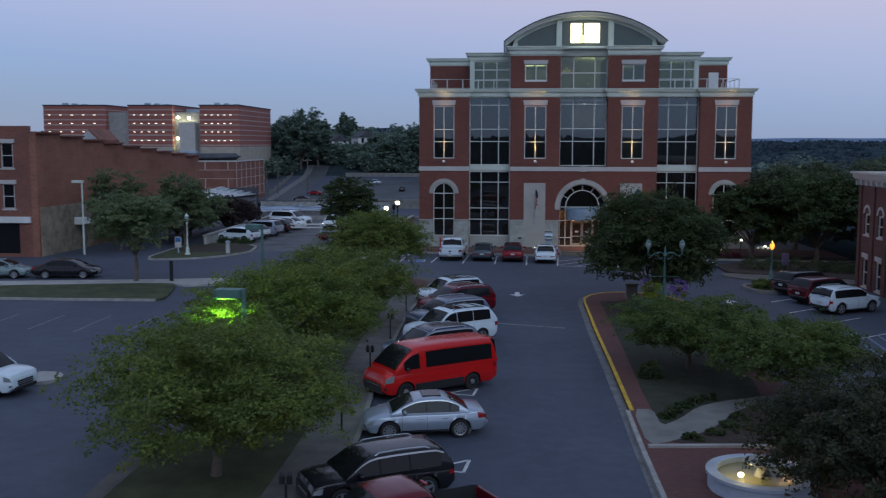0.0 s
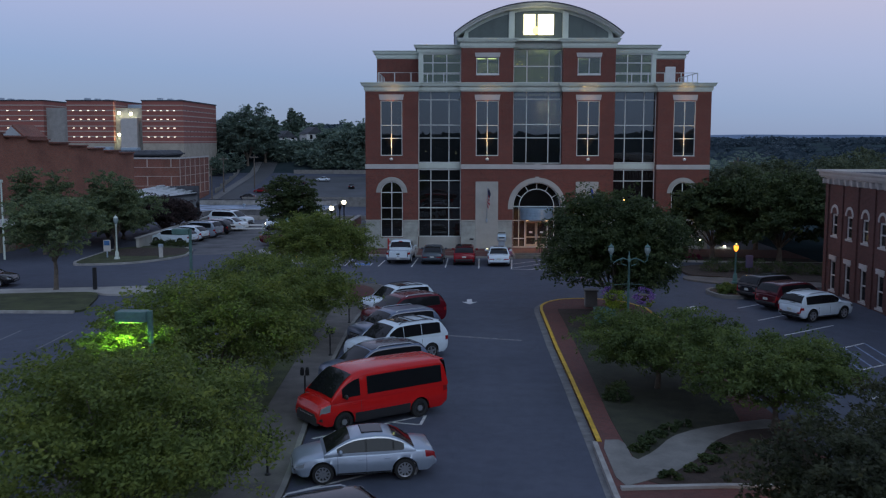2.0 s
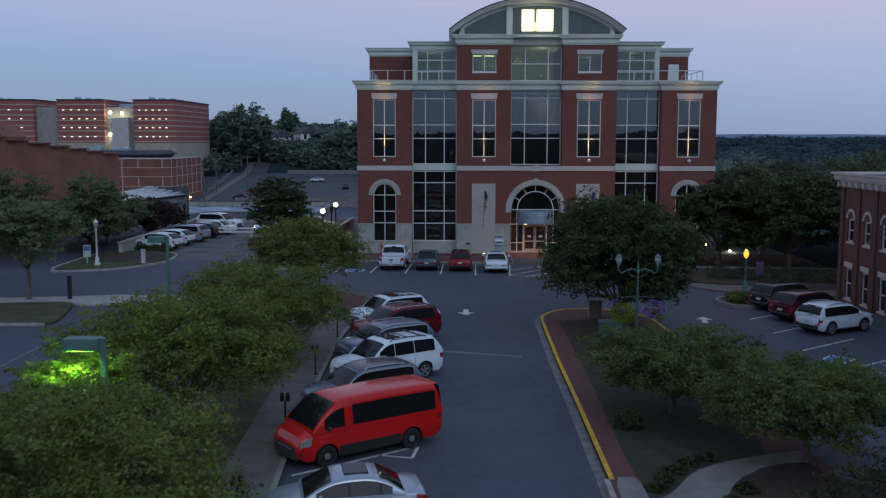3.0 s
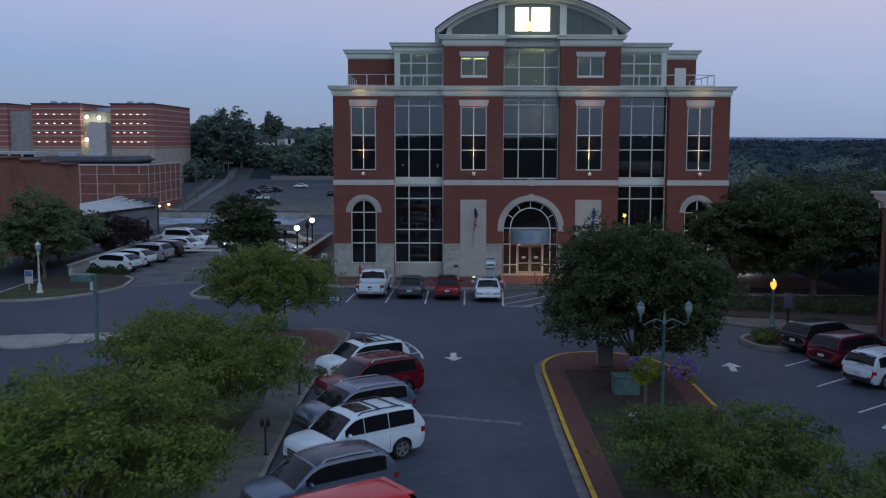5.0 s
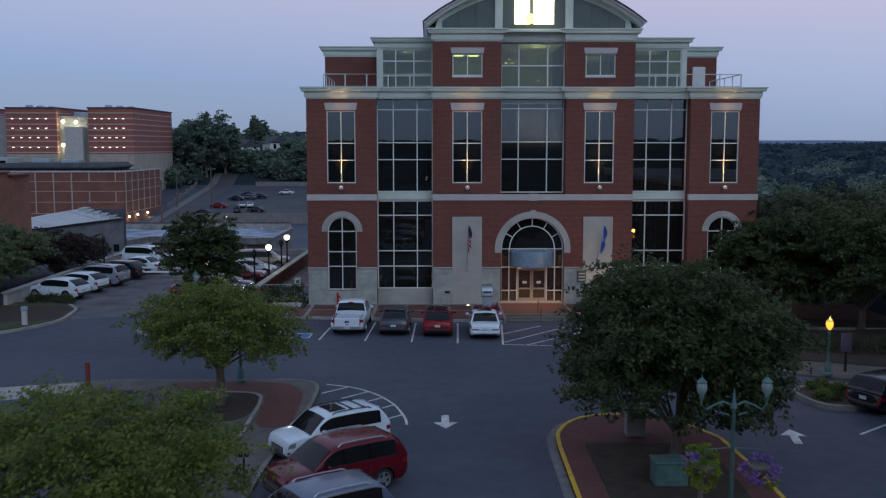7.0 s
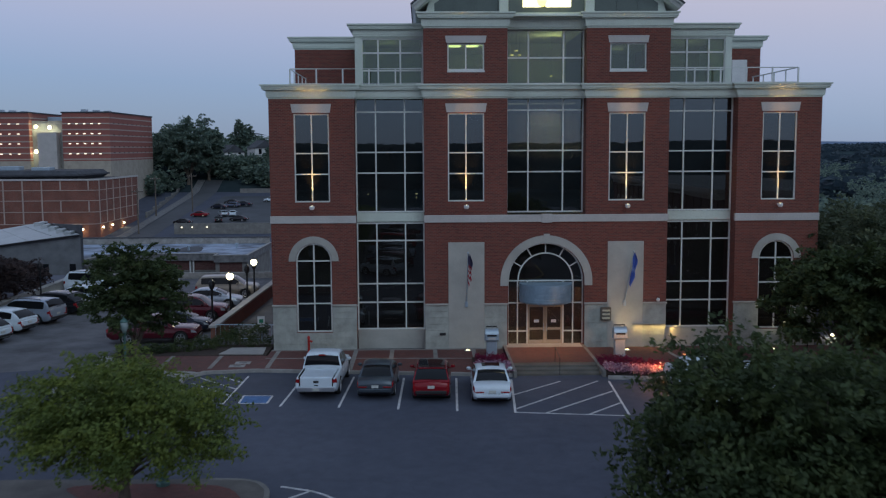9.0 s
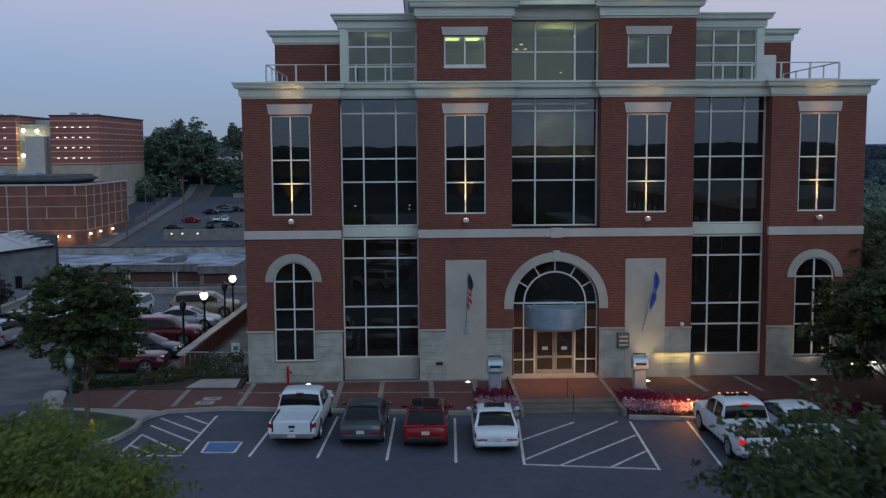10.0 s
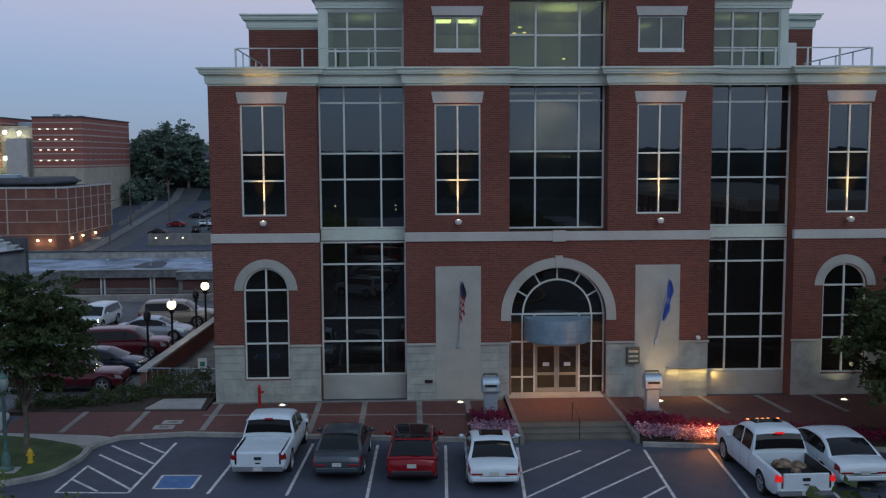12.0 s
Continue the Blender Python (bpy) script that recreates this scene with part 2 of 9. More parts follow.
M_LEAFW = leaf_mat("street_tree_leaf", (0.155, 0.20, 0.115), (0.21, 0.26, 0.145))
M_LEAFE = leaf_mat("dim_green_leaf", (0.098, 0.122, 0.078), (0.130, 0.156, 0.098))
# far greens and ridge lightened and blued: distance haze painted into the colour
M_LEAFF = leaf_mat("hazed_far_leaf", (0.160, 0.218, 0.200), (0.212, 0.282, 0.246))
M_LEAFH = leaf_mat("hazed_horizon_leaf", (0.042, 0.068, 0.098), (0.068, 0.10, 0.138))
M_RIDGE = plain("haze_blue_woods", (0.17, 0.23, 0.33), 1.0, amount=0.2, big=0.004, fine=0.02, relief=0.0, spec=0.0)
M_LEAFP = leaf_mat("dark_purple_leaf", (0.05, 0.036, 0.04), (0.085, 0.055, 0.06))
M_FLOWP = leaf_mat("pink_petal", (0.30, 0.05, 0.18), (0.85, 0.62, 0.80))
M_FLOWR = leaf_mat("crimson_petal", (0.15, 0.010, 0.05), (0.30, 0.028, 0.10))
M_FLOWV = leaf_mat("violet_petal", (0.16, 0.06, 0.34), (0.42, 0.26, 0.62))
M_FLOWY = leaf_mat("yellow_green_leaf", (0.14, 0.20, 0.02), (0.30, 0.36, 0.05))
M_TYRE = plain("tyre_rubber", (0.018, 0.018, 0.018), 0.85, amount=0.2, relief=0.0)
M_RIM = plain("alloy_rim", (0.55, 0.56, 0.58), 0.3, 0.8, amount=0.1, relief=0.0)
M_CARGLASS = plain("tinted_car_glass", (0.012, 0.013, 0.015), 0.05, 0.0, amount=0.1, relief=0.0, spec=0.28)
M_TRIM = plain("black_plastic", (0.022, 0.022, 0.024), 0.55, amount=0.2, relief=0.0)
M_TAIL = plain("red_lens", (0.30, 0.010, 0.014), 0.2, amount=0.1, relief=0.0)
M_HEAD = plain("clear_lens", (0.24, 0.26, 0.28), 0.2, 0.1, amount=0.1, relief=0.0)
M_PLATE = plain("pale_plate", (0.6, 0.62, 0.58), 0.4, amount=0.1, relief=0.0)
M_TAILON = glow_mat("lit_red_lens", (0.8, 0.015, 0.015), 0.45)
M_HEADON = glow_mat("lit_headlight", (1.0, 0.9, 0.65), 9.0)
M_AMBER = glow_mat("amber_marker", (1.0, 0.30, 0.10), 1.3)
M_SIGN = glow_mat("lit_white_sign", (1.0, 0.92, 0.60), 1.7)
M_SIGNY = glow_mat("lit_yellow_sign", (1.0, 0.80, 0.25), 1.6)
M_GLOBE = glow_mat("lit_globe", (1.0, 0.90, 0.60), 4.0)
M_GLOBEO = glow_mat("lit_sodium_globe", (1.0, 0.36, 0.04), 1.9)
M_TUBE = glow_mat("lit_ceiling_panel", (1.0, 0.88, 0.52), 2.6)
M_TUBEW = glow_mat("lit_strip", (1.0, 0.90, 0.72), 1.3)
M_WARM = glow_mat("warm_lamp", (1.0, 0.6, 0.25), 4.0)
M_FROST = plain("frosted_lamp_glass", (0.26, 0.33, 0.32), 0.35, amount=0.15, relief=0.0)
M_RED = plain("red_enamel", (0.45, 0.02, 0.015), 0.45, amount=0.2, relief=0.0)
M_HYD = plain("yellow_enamel", (0.65, 0.42, 0.03), 0.5, amount=0.2, relief=0.0)
M_FLAG1 = plain("dark_flag_cloth", (0.05, 0.05, 0.11), 0.9, amount=0.3, relief=0.0)
M_FLAGW = plain("pale_flag_cloth", (0.55, 0.50, 0.48), 0.9, amount=0.15, relief=0.0)
M_FLAGR = plain("red_flag_cloth", (0.35, 0.03, 0.04), 0.9, amount=0.2, relief=0.0)
M_FLAGB = plain("blue_flag_cloth", (0.04, 0.10, 0.42), 0.9, amount=0.25, relief=0.0)
M_WORN = plain("worn_road_paint", (0.17, 0.175, 0.19), 0.8, amount=0.5, big=4.0, fine=30)
M_WHITE = plain("white_paint", (0.72, 0.72, 0.70), 0.55, amount=0.1, relief=0.0)
M_TIMBER = plain("weathered_timber", (0.13, 0.11, 0.09), 0.9, amount=0.3)


# ---- mesh building ----
class Geo:
    def __init__(self):
        self.v, self.f = [], []

    def add(self, vs, fs):
        k = len(self.v)
        self.v += [tuple(p) for p in vs]
        self.f += [tuple(i + k for i in f) for f in fs]
        return self

    def box(self, x0, x1, y0, y1, z0, z1, e=0.0):
        if not e:
            return self.add([(x0, y0, z0), (x1, y0, z0), (x1, y1, z0), (x0, y1, z0), (x0, y0, z1), (x1, y0, z1), (x1, y1, z1), (x0, y1, z1)],
                            [(0, 3, 2, 1), (4, 5, 6, 7), (0, 1, 5, 4), (1, 2, 6, 5), (2, 3, 7, 6), (3, 0, 4, 7)])
        rings = []
        for z, i in ((z0, e), (z0 + e, 0), (z1 - e, 0), (z1, e)):
            a, b, c, d = x0 + i, x1 - i, y0 + i, y1 - i
            rings.append([(a + e, c, z), (b - e, c, z), (b, c + e, z), (b, d - e, z), (b - e, d, z), (a + e, d, z), (a, d - e, z), (a, c + e, z)])
        return self.loft(rings)

    def loft(self, rings, closed=True, caps=True):
        n = len(rings[0])
        vs = [p for r in rings for p in r]
        fs = []
        for k in range(len(rings) - 1):
            for i in range(n if closed else n - 1):
                j = (i + 1) % n
                fs.append((k * n + i, k * n + j, (k + 1) * n + j, (k + 1) * n + i))
        if caps:
            fs.append(tuple(range(n - 1, -1, -1)))
            fs.append(tuple(range((len(rings) - 1) * n, len(rings) * n)))
        return self.add(vs, fs)

    def tube(self, pts, radii, n=8):
        pts = [Vector(p) for p in pts]
        if isinstance(radii, (int, float)):
            radii = [radii] * len(pts)
        rings = []
        for k, p in enumerate(pts):
            d = (pts[min(k + 1, len(pts) - 1)] - pts[max(k - 1, 0)]).normalized()
            a = d.orthogonal().normalized() if abs(d.z) < 0.95 else Vector((1, 0, 0)) - d * d.x
            a.normalize()
            b = d.cross(a)
            rings.append([p + radii[k] * (math.cos(t) * a + math.sin(t) * b) for t in [2 * math.pi * i / n for i in range(n)]])
        return self.loft(rings)

    def lathe(self, profile, at=(0, 0, 0), n=14):
        """profile: (radius, z) upward."""
        return self.loft([[(at[0] + r * math.cos(t), at[1] + r * math.sin(t), at[2] + z) for t in [2 * math.pi * i / n for i in range(n)]] for r, z in profile])

    def prism(self, poly, z0, z1):
        """An upright block on a plan outline, anticlockwise."""
        n = len(poly)
        area = sum(poly[i][0] * poly[(i + 1) % n][1] - poly[(i + 1) % n][0] * poly[i][1] for i in range(n))
        if area < 0:
            poly = poly[::-1]
        return self.loft([[(x, y, z0) for x, y in poly], [(x, y, z1) for x, y in poly]])

    def slab(self, poly, y0, y1):
        """A block on an outline in x and z, through y0 to y1."""
        n = len(poly)
        area = sum(poly[i][0] * poly[(i + 1) % n][1] - poly[(i + 1) % n][0] * poly[i][1] for i in range(n))
        if area < 0:
            poly = poly[::-1]
        return self.loft([[(x, y1, z) for x, z in poly], [(x, y0, z) for x, z in poly]])

    def ball(self, at, rx, ry, rz, n=10, m=6):
        rings = []
        for k in range(1, m):
            t = math.pi * k / m
            rings.append([(at[0] + rx * math.sin(t) * math.cos(a), at[1] + ry * math.sin(t) * math.sin(a), at[2] - rz * math.cos(t)) for a in [2 * math.pi * i / n for i in range(n)]])
        return self.loft(rings)


def mesh_of(name, geo, material, smooth=False):
    me = bpy.data.meshes.new(name)
    me.from_pydata(geo.v, [], geo.f)
    for m in (material if isinstance(material, (list, tuple)) else [material]):
        me.materials.append(m)
    if smooth:
        me.polygons.foreach_set("use_smooth", [True] * len(me.polygons))
        me.set_sharp_from_angle(angle=radians(38))
    me.update()
    return me


def part(name, geo, material, parent, label="", smooth=False):
    ob = new(name, mesh_of(name, geo, material, smooth))
    ob.parent = parent
    if label:
        ob["label"] = label
    return ob


def thing(name, label, category, at=None, group=""):
    ob = new(name)
    ob.empty_display_size = 0.3
    if at is not None:
        ob.matrix_world = at
    return tagged(ob, label, category, group)


def single(name, geo, material, label, category, group="", kind="", smooth=False, at=None):
    ob = new(name, mesh_of(name, geo, material, smooth))
    if at is not None:
        ob.matrix_world = at
    return tagged(ob, label, category, group, kind)


def setting(name, geo, material, label="", category="", smooth=False):
    ob = new(name, mesh_of(name, geo, material, smooth))
    return tagged(ob, label, category, "", "structure")

# ---- ground ----
def smooth_step(a, b, x):
    t = min(1.0, max(0.0, (x - a) / (b - a)))
    return t * t * (3 - 2 * t)


def ground_height(x, y):
    """Flat about the square; falls away behind it, and rises again to the far hills."""
    drop = -8.2 * smooth_step(127, 176, y) + 7.1 * min(1.0, max(0.0, (y - 255) / 95)) * smooth_step(30, 0, x) - 8.0 * smooth_step(38, 120, x) * smooth_step(60, 110, y)
    r = math.hypot(x, y)
    far = 27.0 * smooth_step(700, 3000, r) + 6 * math.sin(x * 0.004 + 1) * math.sin(y * 0.003) * smooth_step(500, 1500, r)
    hill = 9.0 * smooth_step(335, 380, y) * smooth_step(40, -40, x) * smooth_step(-260, -90, x)
    return drop + far + hill


def build_ground():
    def axis(lo, hi, near, step):
        a = list(np.arange(-near, near + 0.1, step))
        s, v = step, near
        while v < hi:
            s *= 1.35
            v += s
            a.append(v)
        s, v = step, -near
        while v > lo:
            s *= 1.35
            v -= s
            a.insert(0, v)
        return a

    xs = axis(-4200, 4200, 200, 10)
    ys = axis(-4200, 4200, 400, 10)
    geo = Geo()
    for y in ys:
        for x in xs:
            geo.v.append((x, y, ground_height(x, y)))
    n = len(xs)
    slots = []
    for j in range(len(ys) - 1):
        for i in range(n - 1):
            geo.f.append((j * n + i, j * n + i + 1, (j + 1) * n + i + 1, (j + 1) * n + i))
            cx, cy = xs[i] + 5, ys[j] + 5
            slots.append(0 if (-75 < cx < 34 and -40 < cy < 136) or (-110 < cx < 10 and 136 <= cy < 338) else 1)
    ob = setting("ground", geo, [M_ASPHALT, M_HILL], "asphalt square running out to dark wooded hills", "ground")
    ob.data.polygons.foreach_set("material_index", slots)
    ob.data.polygons.foreach_set("use_smooth", [True] * len(slots))


build_ground()


def arc(cx, cy, r, a0, a1, n=10):
    return [(cx + r * math.cos(radians(a0 + (a1 - a0) * k / n)), cy + r * math.sin(radians(a0 + (a1 - a0) * k / n))) for k in range(n + 1)]


def soft(pts, closed=True, rounds=2):
    """A plan line with its corners cut round."""
    for _ in range(rounds):
        out = [] if closed else [pts[0]]
        pairs = list(zip(pts, pts[1:] + pts[:1])) if closed else list(zip(pts[:-1], pts[1:]))
        for (xa, ya), (xb, yb) in pairs:
            out += [(0.8 * xa + 0.2 * xb, 0.8 * ya + 0.2 * yb), (0.2 * xa + 0.8 * xb, 0.2 * ya + 0.8 * yb)]
        pts = out if closed else out + [pts[-1]]
    return pts


def band(path, w, z0, z1, closed=False, side=1.0):
    """A strip of width w along a plan line, on one side of it."""
    geo = Geo()
    pts = [Vector(p) for p in path]
    n = len(pts)
    rings = []
    for k in range(n):
        a = pts[(k - 1) % n] if closed or k else pts[k]
        b = pts[(k + 1) % n] if closed or k < n - 1 else pts[k]
        d = (b - a).normalized()
        o = Vector((-d.y, d.x)) * w * side
        p, q = pts[k], pts[k] + o
        rings.append([(p.x, p.y, z0), (q.x, q.y, z0), (q.x, q.y, z1), (p.x, p.y, z1)])
    if closed:
        rings.append(rings[0])
    return geo.loft(rings, True, not closed)


def marking(name, lines, material, label, w=0.11, z=0.005):
    geo = Geo()
    for a, b in lines:
        d = (Vector(b) - Vector(a)).normalized()
        o = Vector((-d.y, d.x)) * w / 2
        geo.add([(a[0] + o.x, a[1] + o.y, z), (a[0] - o.x, a[1] - o.y, z), (b[0] - o.x, b[1] - o.y, z), (b[0] + o.x, b[1] + o.y, z)], [(0, 1, 2, 3)])
    return setting(name, geo, material, label, "road marking")


# pavement along the facade, brick with pale bands
FRONT = 93.48
XC = 7.28


def kerb_y(x):
    return 87.35 - 0.126 * (x - 1.5)


pave = Geo().prism([(-16.5, 89.0), (-11.4, 88.3), (-8.7, 88.72), (4.75, kerb_y(4.75) + 0.2), (4.75, FRONT), (-8.6, FRONT), (-8.6, 92.0), (-16.5, 92.2)], -0.2, 0.15)
pavement = setting("pavement", pave, M_PAVER, "red brick pavement with pale concrete bands", "pavement")
pave2 = Geo().prism([(9.55, 89.2), (30, 86.6), (30, 93.0), (23.1, FRONT), (9.55, FRONT)], -0.2, 0.155)
setting("pavement_east", pave2, M_PAVER, "red brick pavement beside the flower beds", "pavement")
bands = Geo()
for x in (-13.9, -11.2, -8.15, -3.70, -1.62, 0.85, 3.05):
    y0 = kerb_y(x) + 0.3 if x > -9 else 88.9
    bands.box(x - 0.12, x + 0.12, y0, FRONT - 0.02 if x > -8.6 else 92.1, 0.0, 0.158)
for x in (11.2, 13.9, 16.6, 19.2):
    bands.prism([(x - 0.12, FRONT - 0.02), (x + 0.12, FRONT - 0.02), (x + 0.5, 90.4), (x + 0.26, 90.4)], 0, 0.161)
bands.prism([(-8.6, 91.2), (2.9, 90.75), (2.9, 90.88), (-8.6, 91.33)], 0, 0.1575)
bands.box(-8.6, 4.7, FRONT - 0.3, FRONT - 0.01, 0.0, 0.1595)
setting("pavement_bands", bands, plain("worn_band_concrete", (0.25, 0.235, 0.215), 0.9, amount=0.3, big=1.2), "worn concrete bands across the brick pavement", "pavement")
k = band([(-11.4, 88.15), (-8.7, 88.55), (4.75, kerb_y(4.75))], 0.2, -0.2, 0.165)
setting("kerb_front", k, M_KERB, "worn concrete kerb along the parking bays", "kerb")
k = band([(9.55, kerb_y(9.55) - 0.1), (12, 85.9), (24, 84.4), (30, 83.6)], 0.2, -0.2, 0.165)
setting("kerb_front_east", k, M_KERB, "worn concrete kerb before the flower beds", "kerb")
setting("bed_soil", Geo().prism([(9.55, 86.8), (12, 86.1), (24, 84.6), (30, 83.8), (30, 86.6), (9.55, 89.2)], -0.2, 0.14), M_MULCH, "dark soil of the flower bed", "soil")

# entrance steps
st = Geo()
for i in range(3):
    st.box(4.95, 9.35, 87.15 + 0.55 * i, 89.6, -0.2, 0.10 * (i + 1), 0.012)
steps = setting("steps", st, plain("step_concrete", (0.125, 0.118, 0.10), 0.85, amount=0.3), "three wide worn concrete entrance steps", "steps")
plat = Geo().box(4.78, 9.52, 88.9, 94.1, -0.2, 0.306)
setting("landing", plat, M_PAVER, "brick landing before the entrance doors", "pavement")
setting("threshold", Geo().box(4.97, 9.34, FRONT - 0.62, FRONT + 0.42, 0.2, 0.325, 0.008), M_CONC, "pale concrete threshold before the entrance doors", "threshold")
for x in (4.78, 9.36):
    setting("step_cheek", Geo().prism([(x, 86.7), (x + 0.17, 86.7), (x + 0.17, 93.4), (x, 93.4)], -0.2, 0.33), M_PATH, "low worn concrete cheek beside the steps", "kerb")

# parking lines
marking("stall_lines", [((-6.15, 85.6), (-6.42, 81.7)), ((-3.42, 87.3), (-3.72, 81.4)), ((-0.84, 87.0), (-1.0, 81.0)), ((1.84, 86.8), (1.66, 80.6)), ((4.62, 86.4), (4.24, 80.2)),
                        ((9.50, 85.85), (9.2, 79.4)), ((12.02, 85.9), (11.6, 79.2)), ((15.0, 85.3), (14.6, 79.0)), ((17.8, 85.0), (17.4, 78.8))], M_LINE, "white painted parking bay lines")
hx = [((4.24, 80.28), (9.25, 79.5)), ((4.38, 83.27), (7.04, 85.9)), ((4.35, 80.86), (8.95, 85.9)), ((5.62, 80.13), (9.3, 83.85)), ((7.48, 79.83), (9.24, 81.7))]
marking("hatched_bay", hx, M_LINE, "white hatched no-parking bay")
hx = [((-8.91, 87.7), (-9.16, 81.92)), ((-9.16, 81.92), (-11.66, 82.09)), ((-11.66, 82.09), (-11.49, 84.99)), ((-11.38, 87.44), (-9.12, 85.07)),
      ((-10.36, 87.77), (-9.05, 86.38)), ((-11.5, 86.28), (-9.2, 83.85)), ((-11.51, 84.92), (-9.2, 82.31)), ((-11.54, 83.42), (-10.26, 82.14))]
marking("hatched_bay_west", hx, M_LINE, "white hatched bay by the disabled space")
marking("disabled_bay", [((-8.41, 82.3), (-7.1, 82.25)), ((-7.1, 82.25), (-7.05, 83.63)), ((-7.05, 83.63), (-8.43, 83.7)), ((-8.43, 83.7), (-8.41, 82.3))], M_LINE, "white frame of the disabled bay sign", 0.1, 0.009)
setting("disabled_bay_blue", Geo().add([(-8.41, 82.3, 0.006), (-7.1, 82.25, 0.006), (-7.05, 83.63, 0.006), (-8.43, 83.7, 0.006)], [(0, 1, 2, 3)]), M_BLUE, "blue painted disabled bay square", "road marking")


def arrow(name, x, y, turn):
    c, s = math.cos(radians(turn)), math.sin(radians(turn))
    pts = [(-0.16, 0.95), (-0.16, -0.1), (-0.5, -0.1), (0, -0.95), (0.5, -0.1), (0.16, -0.1), (0.16, 0.95)]
    setting(name, Geo().add([(x + c * a - s * b, y + s * a + c * b, 0.006) for a, b in pts], [tuple(range(7))]), M_LINE, "white lane arrow painted on the asphalt", "road marking")


arrow("lane_arrow", 0.70, 64.8, 0)
arrow("lane_arrow_east", 14.3, 62.6, 170)

# angled stalls along the square
ln = []
for y in (27.4, 31.4, 36.6, 43.2, 47.3, 51.4, 55.6, 59.9):
    ln += [((-5.1, y), (-1.3, y + 2.9)), ((-1.3, y + 2.9), (-1.45, y + 1.7)), ((-1.45, y + 1.7), (-2.6, y + 2.0))]
nose_arc = soft([(-4.85, 71.12), (-3.5, 70.55), (-2.39, 69.31), (-1.49, 67.56), (-0.95, 65.35), (-0.88, 64.4)], False)
ln += list(zip(nose_arc[:-1], nose_arc[1:]))
for x, y in ((-3.75, 70.65), (-2.75, 69.75), (-2.05, 68.7), (-1.45, 67.5), (-1.08, 65.9)):
    ln.append(((x, y), (x - 1.15, y - 1.2)))
marking("angled_stalls", ln, M_LINE, "white painted angled parking lines")
marking("worn_patch", [((-1.2, 54.4), (3.2, 53.0))], M_WORN, "faint worn white line", 0.3, 0.004)
marking("stall_lines_east", [((17.06, 54.6), (20.7, 57.4)), ((17.0, 58.8), (20.2, 61.4)), ((17.0, 62.8), (20.2, 65.4)), ((16.39, 45.93), (20.13, 48.5)), ((16.8, 49.96), (20.46, 52.72)), ((16.1, 42.0), (19.9, 44.6))], M_LINE, "white painted parking lines by the brick building")
hx = [((16.8 + 0.73 * q, 49.96 + 0.55 * q), (16.39 + 0.75 * q, 45.93 + 0.51 * q)) for q in range(6)]
marking("hatched_bay_east", hx, M_BLUEWORN, "faded blue hatched bay by the brick building")
EB = [(17.06, 52.45), (18.0, 53.5), (18.85, 52.7), (17.6, 51.45)]
setting("disabled_blue_east", Geo().add([(x, y, 0.006) for x, y in EB], [(0, 3, 2, 1)]), M_BLUE, "blue painted disabled bay square", "road marking")
marking("disabled_frame_east", list(zip(EB, EB[1:] + EB[:1])), M_LINE, "white frame of the disabled bay sign", 0.1, 0.009)
marking("lot_lines", [((-29 + 2.8 * q, 50.0 + 0.5 * (q % 2)), (-29 + 2.8 * q, 55.0)) for q in range(5)], M_WORN, "faded parking lines of the open lot")

# long median with a yellow kerb
west = [(4.42, 20.0), (4.47, 31.4), (4.55, 36.0), (4.64, 45.0), (4.67, 51.5), (4.79, 58.5)]
nose = soft([(4.83, 61.0), (4.95, 62.7), (5.5, 64.1), (6.4, 65.1), (7.6, 65.45), (8.9, 65.3), (10.4, 64.3), (11.3, 62.0)], False)
east = [(11.45, 58.6), (11.4, 55.0), (11.4, 45.0), (11.6, 36.0), (12.0, 20.0)]
outline = west + nose + east
setting("median", Geo().prism(outline, -0.2, 0.15), M_PAVER, "long brick median between the lanes", "pavement")
setting("median_kerb", band(west[:3], 0.16, -0.2, 0.165), M_KERB, "plain concrete kerb of the median", "kerb")
setting("median_yellow_kerb", band(west[2:] + nose + east[:2], 0.16, -0.2, 0.168, side=-1.0), M_YELLOW, "worn yellow painted kerb of the median", "kerb")
setting("gutter", band([(x, y) for x, y in west + nose[:12]], 0.34, -0.2, 0.006), M_GUTTER, "pale concrete gutter beside the kerb", "gutter")
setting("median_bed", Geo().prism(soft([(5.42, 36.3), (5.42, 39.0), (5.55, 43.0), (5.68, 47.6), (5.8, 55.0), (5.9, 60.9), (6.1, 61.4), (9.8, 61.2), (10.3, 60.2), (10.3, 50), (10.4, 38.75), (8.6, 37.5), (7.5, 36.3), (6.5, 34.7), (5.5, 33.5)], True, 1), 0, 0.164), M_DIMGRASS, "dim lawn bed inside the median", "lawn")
setting("median_mulch", Geo().prism(soft([(5.86, 55.0), (5.86, 61.0), (5.95, 61.45), (9.8, 61.25), (10.36, 60.4), (10.36, 55.2)], True, 1), 0, 0.172), M_MULCH, "dark mulch under the tree", "soil")
setting("median_lawn_south", Geo().prism(soft([(5.3, 32.0), (6.4, 33.3), (7.4, 34.7), (8.2, 36.2), (9.6, 37.6), (11.3, 38.0), (11.4, 31.9), (7.9, 31.95)], True, 1), 0, 0.166), M_MULCH, "dark ground cover by the curved path", "lawn")
setting("path", Geo().prism(soft([(4.6, 31.66), (5.6, 32.35), (6.66, 33.2), (7.64, 34.5), (8.38, 36.0), (9.7, 37.3), (11.3, 37.7), (11.3, 38.8), (9.7, 38.2), (8.25, 37.5), (7.17, 36.6), (6.2, 34.9), (5.42, 34.0), (5.45, 36.2), (4.68, 36.15)], True, 1), 0, 0.171), M_PATH, "grey concrete path curving across the median", "path")
